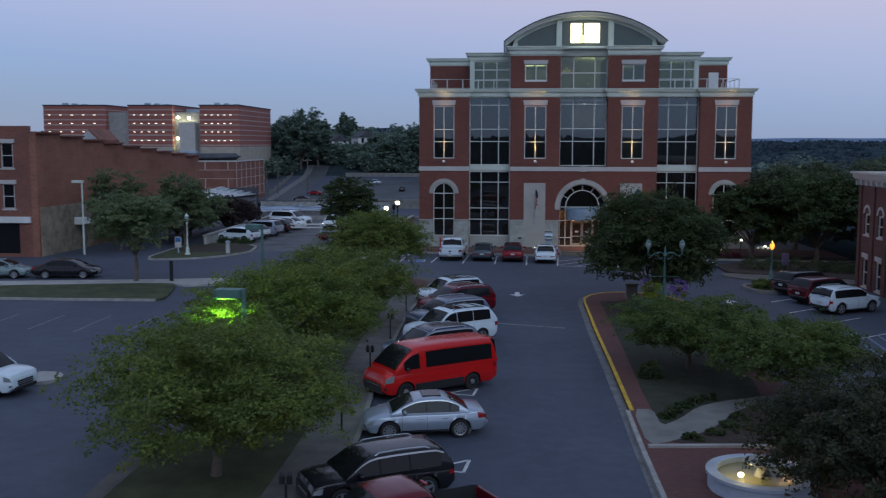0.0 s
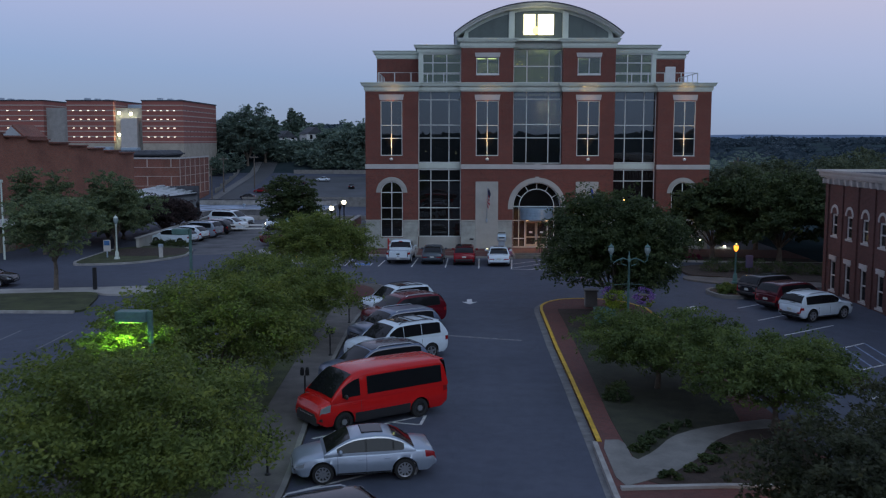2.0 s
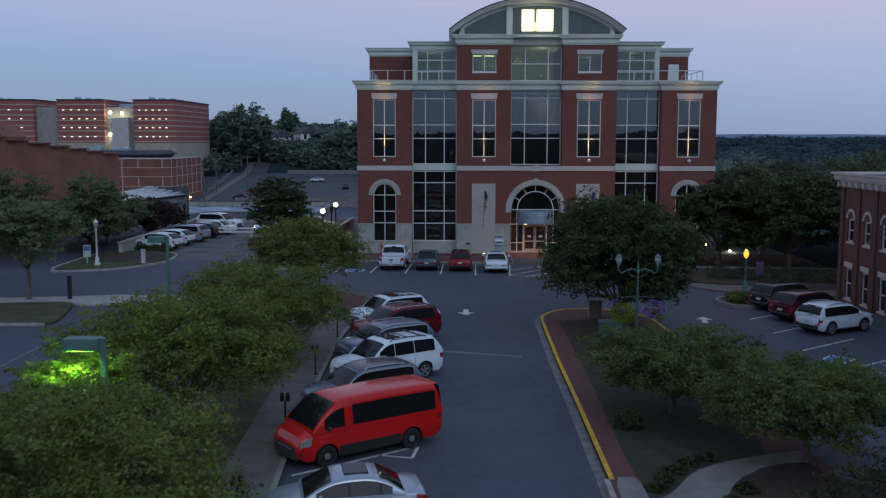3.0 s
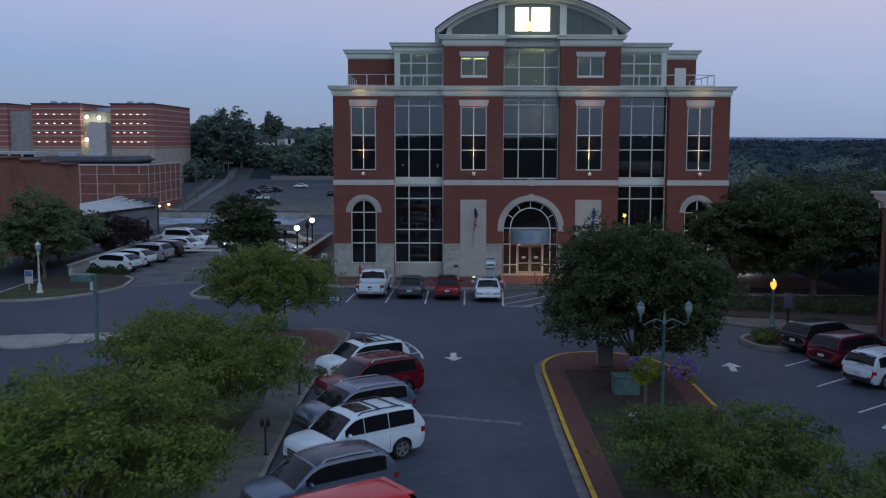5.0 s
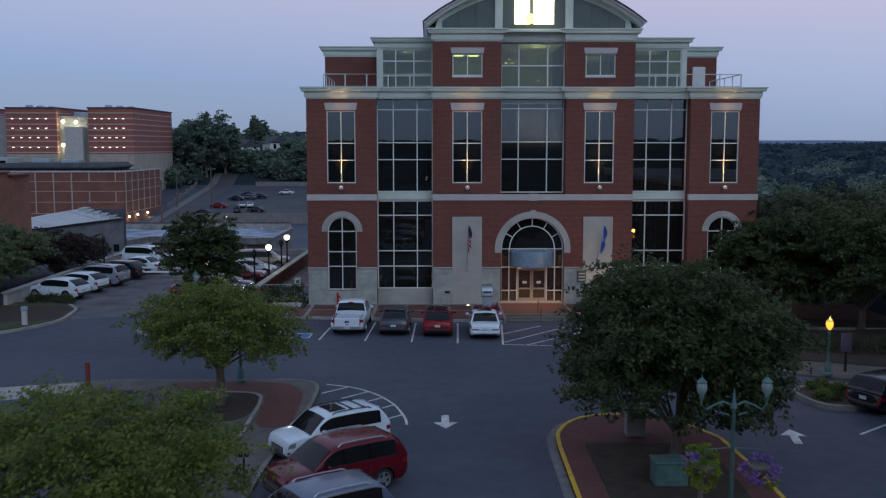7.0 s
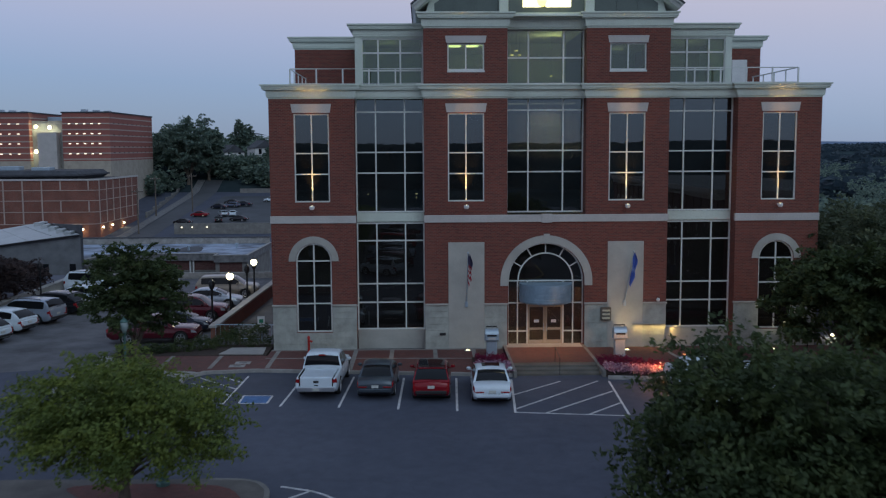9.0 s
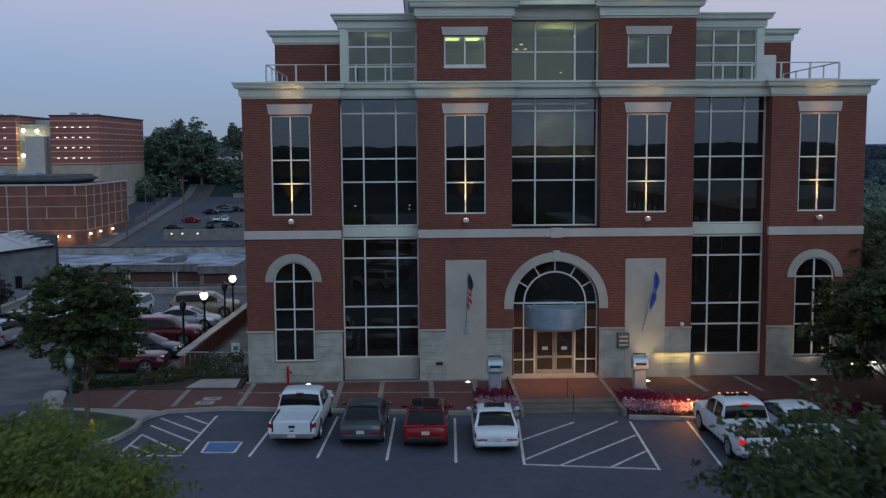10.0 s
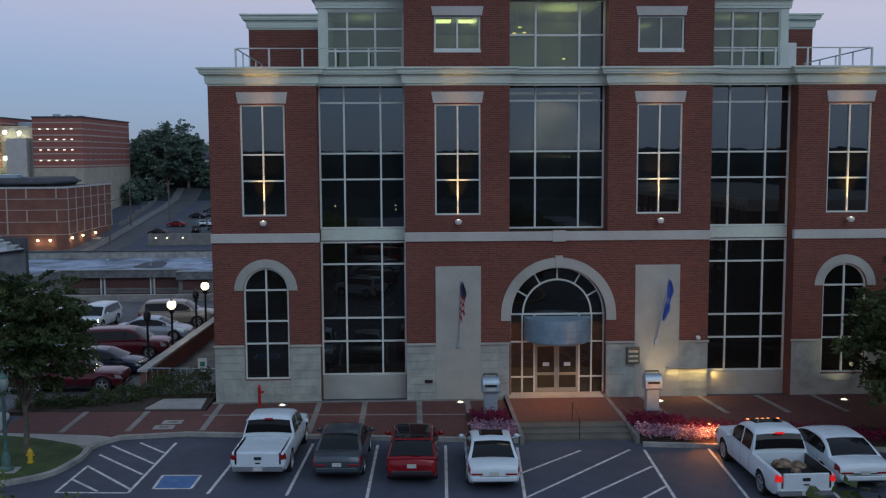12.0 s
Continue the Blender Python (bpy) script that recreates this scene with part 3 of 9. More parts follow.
setting("path_edge", band([(4.6, 31.45), (7.6, 31.69), (11.4, 31.6)], 0.2, 0, 0.24), M_CONC, "low concrete edge of the brick plaza", "kerb")

# west strip along the angled stalls, with a brick corner
strip = soft([(-5.2, 14.0), (-5.05, 31.5), (-5.45, 38.0), (-5.75, 48.0), (-5.8, 57.0), (-5.35, 63.9), (-5.0, 66.8), (-5.02, 70.2), (-5.5, 71.2), (-6.4, 71.65), (-9.5, 71.6), (-16.5, 71.8), (-16.0, 69.6), (-11.8, 69.4), (-11.8, 58.0), (-12.4, 14.0)])
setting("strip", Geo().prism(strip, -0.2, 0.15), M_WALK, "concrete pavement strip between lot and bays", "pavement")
setting("strip_kerb", band([p for p in strip if p[0] > -8.5 and p[1] > 19], 0.18, -0.2, 0.162), M_PATH, "worn concrete kerb of the strip", "kerb")
setting("corner_brick", Geo().prism(soft([(-5.56, 63.6), (-5.55, 66.0), (-5.6, 68.9), (-6.6, 70.9), (-9.5, 71.2), (-12.5, 71.0), (-11.0, 69.4), (-7.8, 69.3), (-7.2, 68.6), (-7.05, 63.6)]), 0, 0.158), M_PAVER, "red brick corner of the strip", "pavement")
setting("strip_mulch", Geo().prism(soft([(-7.5, 64.5), (-7.4, 68.6), (-8.0, 69.1), (-10.6, 69.1), (-10.6, 64.2)]), 0, 0.168), M_MULCH, "dark mulch round the tree", "soil")
setting("strip_mulch_edge", band(soft([(-7.2, 62.5), (-7.25, 68.2), (-8.0, 69.2), (-10.7, 69.2)], False), 0.16, 0, 0.19, side=1.0), M_KERB, "concrete edge of the tree bed", "kerb")
setting("strip_lawn", Geo().prism([(-7.2, 15), (-7.1, 32), (-7.5, 48), (-7.5, 64.0), (-11.4, 64.0), (-11.6, 15)], 0, 0.165), M_DRYGRASS, "dim lawn under the row of trees", "lawn")

# lawn island and crosswalk west of the square
setting("west_lawn", Geo().prism(soft([(-50, 59.8), (-33, 60.2), (-22.6, 60.3), (-22.2, 61.0), (-23.4, 66.6), (-24.5, 67.6), (-36, 65.2), (-50, 63)]), -0.2, 0.13), M_DRYGRASS, "strip of lawn beside the street", "lawn")
setting("west_lawn_kerb", band([(-50, 59.6), (-33, 60.0), (-22.6, 60.1)], 0.2, -0.2, 0.15), M_KERB, "concrete kerb of the lawn strip", "kerb")
setting("west_sidewalk", Geo().prism(soft([(-50, 63.2), (-36, 65.4), (-24.6, 67.8), (-22.8, 66.3), (-20.2, 67.5), (-20.7, 70.4), (-24.7, 69.4), (-36, 67.6), (-50, 65.4)]), -0.2, 0.135), M_CONC, "pale concrete sidewalk beside the lawn", "pavement")
setting("lot_island", Geo().prism(arc(-20.2, 39.6, 1.0, 0, 360, 14)[:-1], -0.2, 0.15), M_CONC, "rounded concrete parking island", "kerb")

setting("crosswalk", Geo().prism([(-23.0, 69.9), (-22.4, 67.2), (-15.9, 69.5), (-16.4, 71.7)], -0.2, 0.012), M_CONC, "pale concrete crosswalk flush with the asphalt", "road marking")

# far-west lawn, corner and drive
setting("nw_lawn", Geo().prism(soft([(-31.5, 81.3), (-28.3, 82.0), (-26.7, 82.9), (-25.5, 84.2), (-24.5, 85.9), (-23.85, 87.7), (-23.95, 89.2), (-24.3, 92.0), (-25.5, 93.8), (-27.2, 94.8), (-29.6, 95.0), (-31.5, 93)]), -0.2, 0.14), M_DRYGRASS, "lawn at the street corner", "lawn")
setting("nw_kerb", band(soft([(-31.7, 92.0), (-31.7, 81.1), (-28.2, 81.8), (-26.6, 82.7), (-25.4, 84.0), (-24.35, 85.75), (-23.62, 87.7), (-23.75, 89.2), (-24.08, 92.0), (-25.3, 93.9)], False), 0.22, -0.2, 0.16), M_KERB, "concrete kerb of the corner lawn", "kerb")
setting("nw_mulch", Geo().prism(soft([(-31, 87.8), (-28.5, 86.9), (-25.5, 87.3), (-24.15, 88.2), (-24.35, 91.5), (-25.4, 93.3), (-30.5, 93.0)], True, 1), 0, 0.15), M_MULCH, "dark mulch patch in the corner lawn", "soil")
setting("lot_asphalt", Geo().prism([(-23.6, 88.7), (-17.95, 90.3), (-17.0, 92.2), (-9.0, 95.1), (-9.0, 126.1), (-29.5, 126.1), (-29.6, 93.6), (-24.2, 93.4)], -0.1, 0.004), plain("worn_lot_asphalt", (0.108, 0.110, 0.120), 0.85, amount=0.45, big=0.5, fine=20), "paler worn asphalt of the drive and side lot", "road")
setting("ne_lawn", Geo().prism(soft([(-17.6, 84.2), (-16.6, 83.1), (-14.2, 82.8), (-12.6, 83.8), (-12.15, 85.6), (-12.3, 87.0), (-14.9, 88.3), (-17.2, 88.8), (-17.8, 87.4)]), -0.2, 0.15), M_GRASS, "green corner lawn with a hydrant", "lawn")
setting("ne_kerb", band(soft([(-17.9, 88.4), (-17.95, 84.2), (-16.8, 82.9), (-14.1, 82.5), (-12.35, 83.6), (-11.85, 85.6), (-12.0, 87.2), (-11.2, 88.2)], False), 0.24, -0.2, 0.16), M_KERB, "rounded concrete kerb of the lawn", "kerb")
setting("ne_walk", Geo().prism(soft([(-17.2, 88.8), (-14.9, 88.3), (-12.3, 87.0), (-11.9, 87.2), (-11.3, 88.3), (-16.5, 89.1), (-17.2, 92.3), (-18.4, 92.3)]), -0.2, 0.145), M_CONC, "concrete walk behind the lawn", "pavement")
setting("lot_wall_bed", Geo().prism([(-17.5, 92.2), (-8.7, 92.0), (-8.7, 95.2), (-12.2, 95.0), (-17.5, 93.6)], -0.2, 0.17), M_MULCH, "dark planting bed behind the pavement", "soil")
setting("utility_slab", Geo().prism([(-11.4, 92.3), (-8.9, 92.2), (-9.0, 94.0), (-11.0, 94.0)], 0, 0.22), M_CONC, "pale concrete utility slab", "slab")
for cx, cy in ((-9.84, 89.45), (-9.66, 90.2)):
    setting("cover_frame", Geo().box(cx - 0.42, cx + 0.42, cy - 0.29, cy + 0.29, 0, 0.162), M_CONC, "pale concrete frame of a pavement cover", "cover")
    setting("cover_lid", Geo().box(cx - 0.2, cx + 0.2, cy - 0.1, cy + 0.1, 0.1, 0.167), M_GUTTER, "small grey lid in the pavement cover", "cover")

# east bank and island
setting("east_bank", Geo().prism(soft([(17.2, 76.4), (19.0, 75.6), (22.4, 74.2), (27, 72.4), (40, 70), (40, 84), (30, 84.2), (17.4, 82.2)]), -0.3, 0.16), M_MULCH, "dark planted bank under the trees", "lawn")
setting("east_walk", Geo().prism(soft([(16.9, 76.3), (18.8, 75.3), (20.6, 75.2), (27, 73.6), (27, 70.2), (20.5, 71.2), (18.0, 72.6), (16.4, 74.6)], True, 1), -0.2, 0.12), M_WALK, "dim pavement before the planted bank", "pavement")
setting("east_island", Geo().prism(soft([(16.6, 68.9), (17.0, 66.5), (18.4, 66.2), (20.0, 67.5), (20.2, 69.5), (18.5, 70.4)]), -0.2, 0.16), M_MULCH, "planted island with a stone edge", "soil")
setting("east_island_edge", band(soft([(16.6, 68.9), (17.0, 66.5), (18.4, 66.2), (20.0, 67.5), (20.2, 69.5), (18.5, 70.4)]), 0.2, -0.2, 0.24, True, -1.0), M_PATH, "grey stone edge of the planted island", "kerb")

# ---- the bank building ----
RECESS = FRONT + 0.95
WT = 0.38


def wall_boxes(geo, x0, x1, z0, z1, y0, y1, holes=()):
    """A wall with rectangular openings (xa, xb, za, zb), as one welded skin."""
    xs = sorted({x0, x1, *[h[0] for h in holes], *[h[1] for h in holes]})
    zs = sorted({z0, z1, *[min(max(h[2], z0), z1) for h in holes], *[min(max(h[3], z0), z1) for h in holes]})
    nx, nz = len(xs), len(zs)

    def solid(i, k):
        if not (0 <= i < nx - 1 and 0 <= k < nz - 1):
            return False
        x, z = (xs[i] + xs[i + 1]) / 2, (zs[k] + zs[k + 1]) / 2
        return not any(h[0] < x < h[1] and h[2] < z < h[3] for h in holes)

    def at(i, k, back):
        return (k * nx + i) * 2 + back

    fs = []
    for i in range(nx - 1):
        for k in range(nz - 1):
            if not solid(i, k):
                continue
            a, b, c, d = (i, k), (i + 1, k), (i + 1, k + 1), (i, k + 1)
            fs.append(tuple(at(*p, 0) for p in (a, b, c, d)))
            fs.append(tuple(at(*p, 1) for p in (d, c, b, a)))
            for p, q, near in ((a, b, (i, k - 1)), (b, c, (i + 1, k)), (c, d, (i, k + 1)), (d, a, (i - 1, k))):
                if not solid(*near):
                    fs.append((at(*q, 0), at(*p, 0), at(*p, 1), at(*q, 1)))
    vs = [(x, y, z) for z in zs for x in xs for y in (y0, y1)]
    used = sorted({v for f in fs for v in f})
    slot = {v: n for n, v in enumerate(used)}
    return geo.add([vs[v] for v in used], [tuple(slot[v] for v in f) for f in fs])


def arch_fill(geo, xc, r, spring, top, y0, y1, n=20):
    """The wall between a round arch and the rectangle over it."""
    for k in range(n):
        a0, a1 = math.pi * k / n, math.pi * (k + 1) / n
        p0, p1 = (xc + r * math.cos(a0), spring + r * math.sin(a0)), (xc + r * math.cos(a1), spring + r * math.sin(a1))
        geo.slab([p0, p1, (p1[0], top), (p0[0], top)], y0, y1)
    return geo


def arch_ring(geo, xc, r0, r1, spring, y0, y1, n=20, a_from=0.0, a_to=180.0):
    rings = []
    for k in range(n + 1):
        a = radians(a_from + (a_to - a_from) * k / n)
        u, v = math.cos(a), math.sin(a)
        rings.append([(xc + r * u, y, spring + r * v) for r, y in ((r0, y1), (r1, y1), (r1, y0), (r0, y0))])
    return geo.loft(rings)


bank = thing("office_building", "five-storey red brick office building with pale stone base and arched roof", "building", pose(0, 0, 0))


def window(xs, zs, y, deep=0.11, bar=0.072, glass=M_GLASS, sill=None, thin=None):
    """A glazed frame with bars at xs and zs; every light is a pane of its own."""
    top = part("window", frame_geo(xs, zs, y, deep, bar), M_ALU, bank)
    for a, b in zip(xs[:-1], xs[1:]):
        for c, d in zip(zs[:-1], zs[1:]):
            e = bar / 2 - 0.004
            p = part("pane", Geo().box(a + e, b - e, y + 0.055, y + 0.067, c + e, d - e), glass, top)
            p.visible_shadow = False
    if sill:
        part("sill", Geo().box(xs[0] - 0.06, xs[-1] + 0.06, y - 0.12, y + 0.12, zs[0] - 0.16, zs[0] - 0.045, 0.012), M_ALU, top)
    return top


def frame_geo(xs, zs, y, deep, bar):
    g = Geo()
    for i, x in enumerate(xs):
        o = bar / 2 if 0 < i < len(xs) - 1 else bar / 2
        g.box(x - o, x + o, y - 0.03, y + deep, zs[0] - bar / 2, zs[-1] + bar / 2)
    for z in zs:
        for a, b in zip(xs[:-1], xs[1:]):
            g.box(a + bar / 2, b - bar / 2, y - 0.022, y + deep - 0.01, z - bar / 2, z + bar / 2)
    return g


def cornice_path(geo, line, z0, steps):
    """Mouldings along a plan line, wrapped round its corners; steps of (height, reach)."""
    z = z0
    pts = [Vector(p) for p in line]
    rings = []
    for h, reach in steps:
        for zz in (z, z + h):
            ring = []
            for k, p in enumerate(pts):
                a = (p - pts[k - 1]).normalized() if k else (pts[1] - p).normalized()
                b = (pts[k + 1] - p).normalized() if k < len(pts) - 1 else a
                na, nb = Vector((a.y, -a.x)), Vector((b.y, -b.x))
                m = (na + nb)
                m = m / max(0.5, m.dot(na))
                ring.append((p.x + m.x * reach, p.y + m.y * reach, zz))
            rings.append(ring)
        z += h
    n = len(pts)
    vs = [q for r in rings for q in r]
    fs = []
    for j in range(len(rings) - 1):
        for i in range(n - 1):
            fs.append((j * n + i, j * n + i + 1, (j + 1) * n + i + 1, (j + 1) * n + i))
    geo.add(vs, fs)
    return z


H_IN, H_B, H_C, H_OUT = 2.25, 6.99, 10.93, 15.75
BAYS = [(-H_OUT, -H_C, "end"), (-H_B, -H_IN, "mid"), (H_IN, H_B, "mid"), (H_C, H_OUT, "end")]
Z_BASE, Z_BELT0, Z_BELT1, Z_W0, Z_W1, Z_COR0, Z_COR1 = 2.72, 7.48, 7.91, 8.68, 13.70, 14.52, 15.30

# brick walls of the bays
for h0, h1, kind in BAYS:
    x0, x1 = XC + h0, XC + h1
    c = XC + (13.36 if h0 > 0 else -13.36) if kind == "end" else XC + (4.6 if h0 > 0 else -4.6)
    half = 1.0 if kind == "end" else 1.04
    g = Geo()
    holes = [(c - half, c + half, Z_W0, Z_W1)]
    if kind == "end":
        holes.append((c - 1.02, c + 1.02, 1.18, 6.33))
        arch_fill(g, c, 1.02, 5.31, 6.33, FRONT, FRONT + WT)
    wall_boxes(g, x0, x1, 0.0, Z_COR0 + 0.3, FRONT, FRONT + WT, holes)
    g.box(x0, x0 + 0.3, FRONT + WT, RECESS + 0.3, 0, Z_COR0 + 0.3)
    g.box(x1 - 0.3, x1, FRONT + WT, RECESS + 0.3, 0, Z_COR0 + 0.3)
    part("bay_wall", g, M_BRICK, bank)
    g = Geo().slab([(c - half - 0.06, Z_W1 + 0.04), (c + half + 0.06, Z_W1 + 0.04), (c + half + 0.14, Z_W1 + 0.54), (c - half - 0.14, Z_W1 + 0.54)], FRONT - 0.05, FRONT + 0.1)
    part("lintel", g, M_SILL, bank)
    zs = [Z_W0 + 0.045, Z_W0 + 1.60, Z_W0 + 2.78, Z_W1 - 0.045]
    window([c - half + 0.04, c, c + half - 0.04], zs, FRONT + 0.10)
    if kind == "end":
        g = Geo()
        arch_ring(g, c, 1.03, 1.43, 5.31, FRONT - 0.06, FRONT + 0.12)
        part("arch_stone", g, M_STONE2, bank)
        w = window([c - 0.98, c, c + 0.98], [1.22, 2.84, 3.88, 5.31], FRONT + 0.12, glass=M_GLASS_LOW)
        g = Geo()
        arch_ring(g, c, 0.94, 1.02, 5.31, FRONT + 0.09, FRONT + 0.22)
        g.box(c - 0.04, c + 0.04, FRONT + 0.1, FRONT + 0.22, 5.31, 6.27)
        part("arched_frame", g, M_ALU, w)
        for s in (-1, 1):
            poly = [(c + s * 0.05, 5.36)] + [(c + s * 0.95 * math.cos(radians(a)), 5.36 + 0.92 * math.sin(radians(a))) for a in range(0, 91, 10)]
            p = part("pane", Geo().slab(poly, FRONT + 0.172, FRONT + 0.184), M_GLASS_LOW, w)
            p.visible_shadow = False
    else:
        # tall smooth stone panel with the flag bracket
        part("stone_panel", Geo().box(c - 1.04, c + 1.04, FRONT - 0.05, FRONT + 0.1, 0.16, 6.34, 0.015), M_STONE2, bank)

# centre wall over the entrance arch
EX, ES, ER = XC + 0.02, 4.05, 2.20
g = Geo()
wall_boxes(g, XC - H_IN, XC + H_IN, 0.0, Z_BELT1, FRONT + 0.003, FRONT + WT, [(EX - ER, EX + ER, -0.1, ES + ER)])
arch_fill(g, EX, ER, ES, ES + ER, FRONT + 0.003, FRONT + WT, 28)
part("arch_wall", g, M_BRICK, bank)
g = Geo()
arch_ring(g, EX, ER + 0.01, ER + 0.46, ES, FRONT - 0.07, FRONT + 0.2, 30)
for s in (-1, 1):
    g.box(min(EX + s * (ER + 0.01), EX + s * (ER + 0.46)), max(EX + s * (ER + 0.01), EX + s * (ER + 0.46)), FRONT - 0.07, FRONT + 0.2, 3.80, ES)
part("arch_stone", g, M_STONE2, bank, "pale stone arch over the entrance")
part("keystone", Geo().slab([(EX - 0.14, ES + ER), (EX + 0.14, ES + ER), (EX + 0.17, ES + ER + 0.55), (EX - 0.17, ES + ER + 0.55)], FRONT - 0.13, FRONT + 0.1), M_STONE2, bank)

# belt course
for h0, h1 in ((-H_OUT, -H_C), (-H_B, H_B), (H_C, H_OUT)):
    part("belt_course", Geo().box(XC + h0 - 0.04, XC + h1 + 0.04, FRONT - 0.07, FRONT + 0.2, Z_BELT0, Z_BELT1, 0.02), M_SILL, bank)
for h0 in (-H_C, H_B):
    part("belt_course", Geo().box(XC + h0 + 0.02, XC + h0 + H_C - H_B - 0.02, RECESS - 0.10, RECESS + 0.2, Z_BELT0, Z_BELT1 + 0.1, 0.02), M_CORNICE, bank)
part("belt_plate", Geo().box(EX - 0.3, EX + 0.3, FRONT - 0.11, FRONT - 0.05, Z_BELT0 - 0.03, Z_BELT1 + 0.05), M_SILL, bank)

# curtain walls between the bays
for h0 in (-H_C, H_B):
    x0 = XC + h0
    if h0 < 0:
        xs = [x0 + 0.04, x0 + 1.16, x0 + 2.83, x0 + 3.9]
    else:
        xs = [x0 + 0.04, x0 + 1.1, x0 + 2.82, x0 + 3.9]
    window(xs, [8.07, 10.31, 11.50, 13.80, 14.62], RECESS, 0.14, 0.08)
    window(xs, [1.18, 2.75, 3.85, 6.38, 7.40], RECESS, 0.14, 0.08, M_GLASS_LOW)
    part("stone_apron", Geo().box(x0 + 0.01, x0 + 3.93, RECESS - 0.12, RECESS + 0.3, 0, 1.13, 0.02), M_STONE2, bank)
window([XC - H_IN + 0.05, XC - 0.97, XC + 1.05, XC + H_IN - 0.05], [8.02, 10.34, 11.56, 13.88, 14.62], RECESS, 0.14, 0.08)

# base of rough stone blocks
stone_mesh = {}


def stone(w, h, seed):
    key = (round(w, 2), round(h, 2), seed)
    if key not in stone_mesh:
        e = 0.004
        d = 0.0225 + 0.001 * seed
        vs = [(0.002, 0.05, 0.002), (w - 0.002, 0.05, 0.002), (w - 0.002, 0.05, h - 0.002), (0.002, 0.05, h - 0.002),
              (0.002, -0.02, 0.002), (w - 0.002, -0.02, 0.002), (w - 0.002, -0.02, h - 0.002), (0.002, -0.02, h - 0.002),
              (e + 0.01, -d, e), (w - e, -d - 0.01, e + 0.01), (w - e - 0.01, -d, h - e), (e, -d + 0.008, h - e - 0.01)]
        fs = [(0, 1, 5, 4), (1, 2, 6, 5), (2, 3, 7, 6), (3, 0, 4, 7), (4, 5, 9, 8), (5, 6, 10, 9), (6, 7, 11, 10), (7, 4, 8, 11), (8, 9, 10, 11)]
        stone_mesh[key] = mesh_of("stone_block", Geo().add(vs, fs), M_STONE)
    return stone_mesh[key]


BLOCKS = []
for h0, h1, kind in BAYS:
    c = 13.36 if kind == "end" else 4.6
    c = math.copysign(c, h0 + h1)
    gap = (c - 1.03, c + 1.03)
    for side in ((h0, gap[0]), (gap[1], h1)):
        a, b = side
        n = max(1, round((b - a) / 0.72))
        for r in range(7):
            zz, hh = 0.12 + r * 0.368, 0.368
            cuts = [a + (b - a) * k / n for k in range(n + 1)] if r % 2 == 0 else [a] + [a + (b - a) * (k + 0.5) / n for k in range(n)] + [b]
            for p, q in zip(cuts[:-1], cuts[1:]):
                if q - p > 0.05:
                    BLOCKS.append((XC + p, FRONT, zz, q - p, hh))
    if kind == "end":
        for r in range(3):
            for k in range(3):
                BLOCKS.append((XC + gap[0] + k * 0.687, FRONT, 0.12 + r * 0.34, 0.686, 0.34))
    part("stone_cap", Geo().box(XC + h0 - 0.05, XC + gap[0], FRONT - 0.09, FRONT + 0.05, 2.69, 2.79, 0.015), M_STONE2, bank)
    part("stone_cap", Geo().box(XC + gap[1], XC + h1 + 0.05, FRONT - 0.09, FRONT + 0.05, 2.69, 2.79, 0.015), M_STONE2, bank)
for h0, h1, kind in BAYS:
    c = math.copysign(13.36 if kind == "end" else 4.6, h0 + h1)
    if kind == "end":
        part("stone_bed", wall_boxes(Geo(), XC + h0, XC + h1, 0.1, 2.72, FRONT - 0.012, FRONT + 0.02, [(XC + c - 1.03, XC + c + 1.03, 1.14, 3.0)]), M_STONE, bank)
    else:
        part("stone_bed", Geo().box(XC + h0, XC + c - 1.03, FRONT - 0.012, FRONT + 0.02, 0.1, 2.72), M_STONE, bank)
        part("stone_bed", Geo().box(XC + c + 1.03, XC + h1, FRONT - 0.012, FRONT + 0.02, 0.1, 2.72), M_STONE, bank)
part("plinth", Geo().box(XC - H_OUT - 0.02, EX - ER - 0.02, FRONT - 0.1, FRONT + 0.03, 0, 0.13), M_STONE2, bank)
part("plinth", Geo().box(EX + ER + 0.02, XC + H_OUT + 0.02, FRONT - 0.1, FRONT + 0.03, 0, 0.13), M_STONE2, bank)

# entrance screen, doors and canopy
EY = FRONT + 0.45
g = Geo()
for x in (-2.18, -1.62, -1.05, 1.05, 1.62, 2.18):
    g.box(EX + x - 0.035, EX + x + 0.035, EY, EY + 0.1, 0.3, 4.02)
for z in (1.05, 2.72, 4.02):
    for a, b in ((-2.14, -1.08), (1.08, 2.14)):
        g.box(EX + a, EX + b, EY + 0.005, EY + 0.09, z - 0.035, z + 0.035)
g.box(EX - 1.02, EX + 1.02, EY + 0.005, EY + 0.09, 2.62, 2.72)
g.box(EX - 1.02, EX + 1.02, EY + 0.005, EY + 0.09, 3.98, 4.06)
arch_ring(g, EX, 2.12, 2.20, ES, EY, EY + 0.12, 26)
arch_ring(g, EX, 1.55, 1.63, ES, EY + 0.004, EY + 0.1, 24)
for a in (30, 60, 90, 120, 150):
    u, v = math.cos(radians(a)), math.sin(radians(a))
    o = (-v * 0.035, u * 0.035)
    g.slab([(EX + 1.62 * u + o[0], ES + 1.62 * v + o[1]), (EX + 1.62 * u - o[0], ES + 1.62 * v - o[1]), (EX + 2.13 * u - o[0], ES + 2.13 * v - o[1]), (EX + 2.13 * u + o[0], ES + 2.13 * v + o[1])], EY + 0.008, EY + 0.09)
screen = part("entrance_screen", g, M_ALU, bank, "white-framed glazed entrance under a fan light")
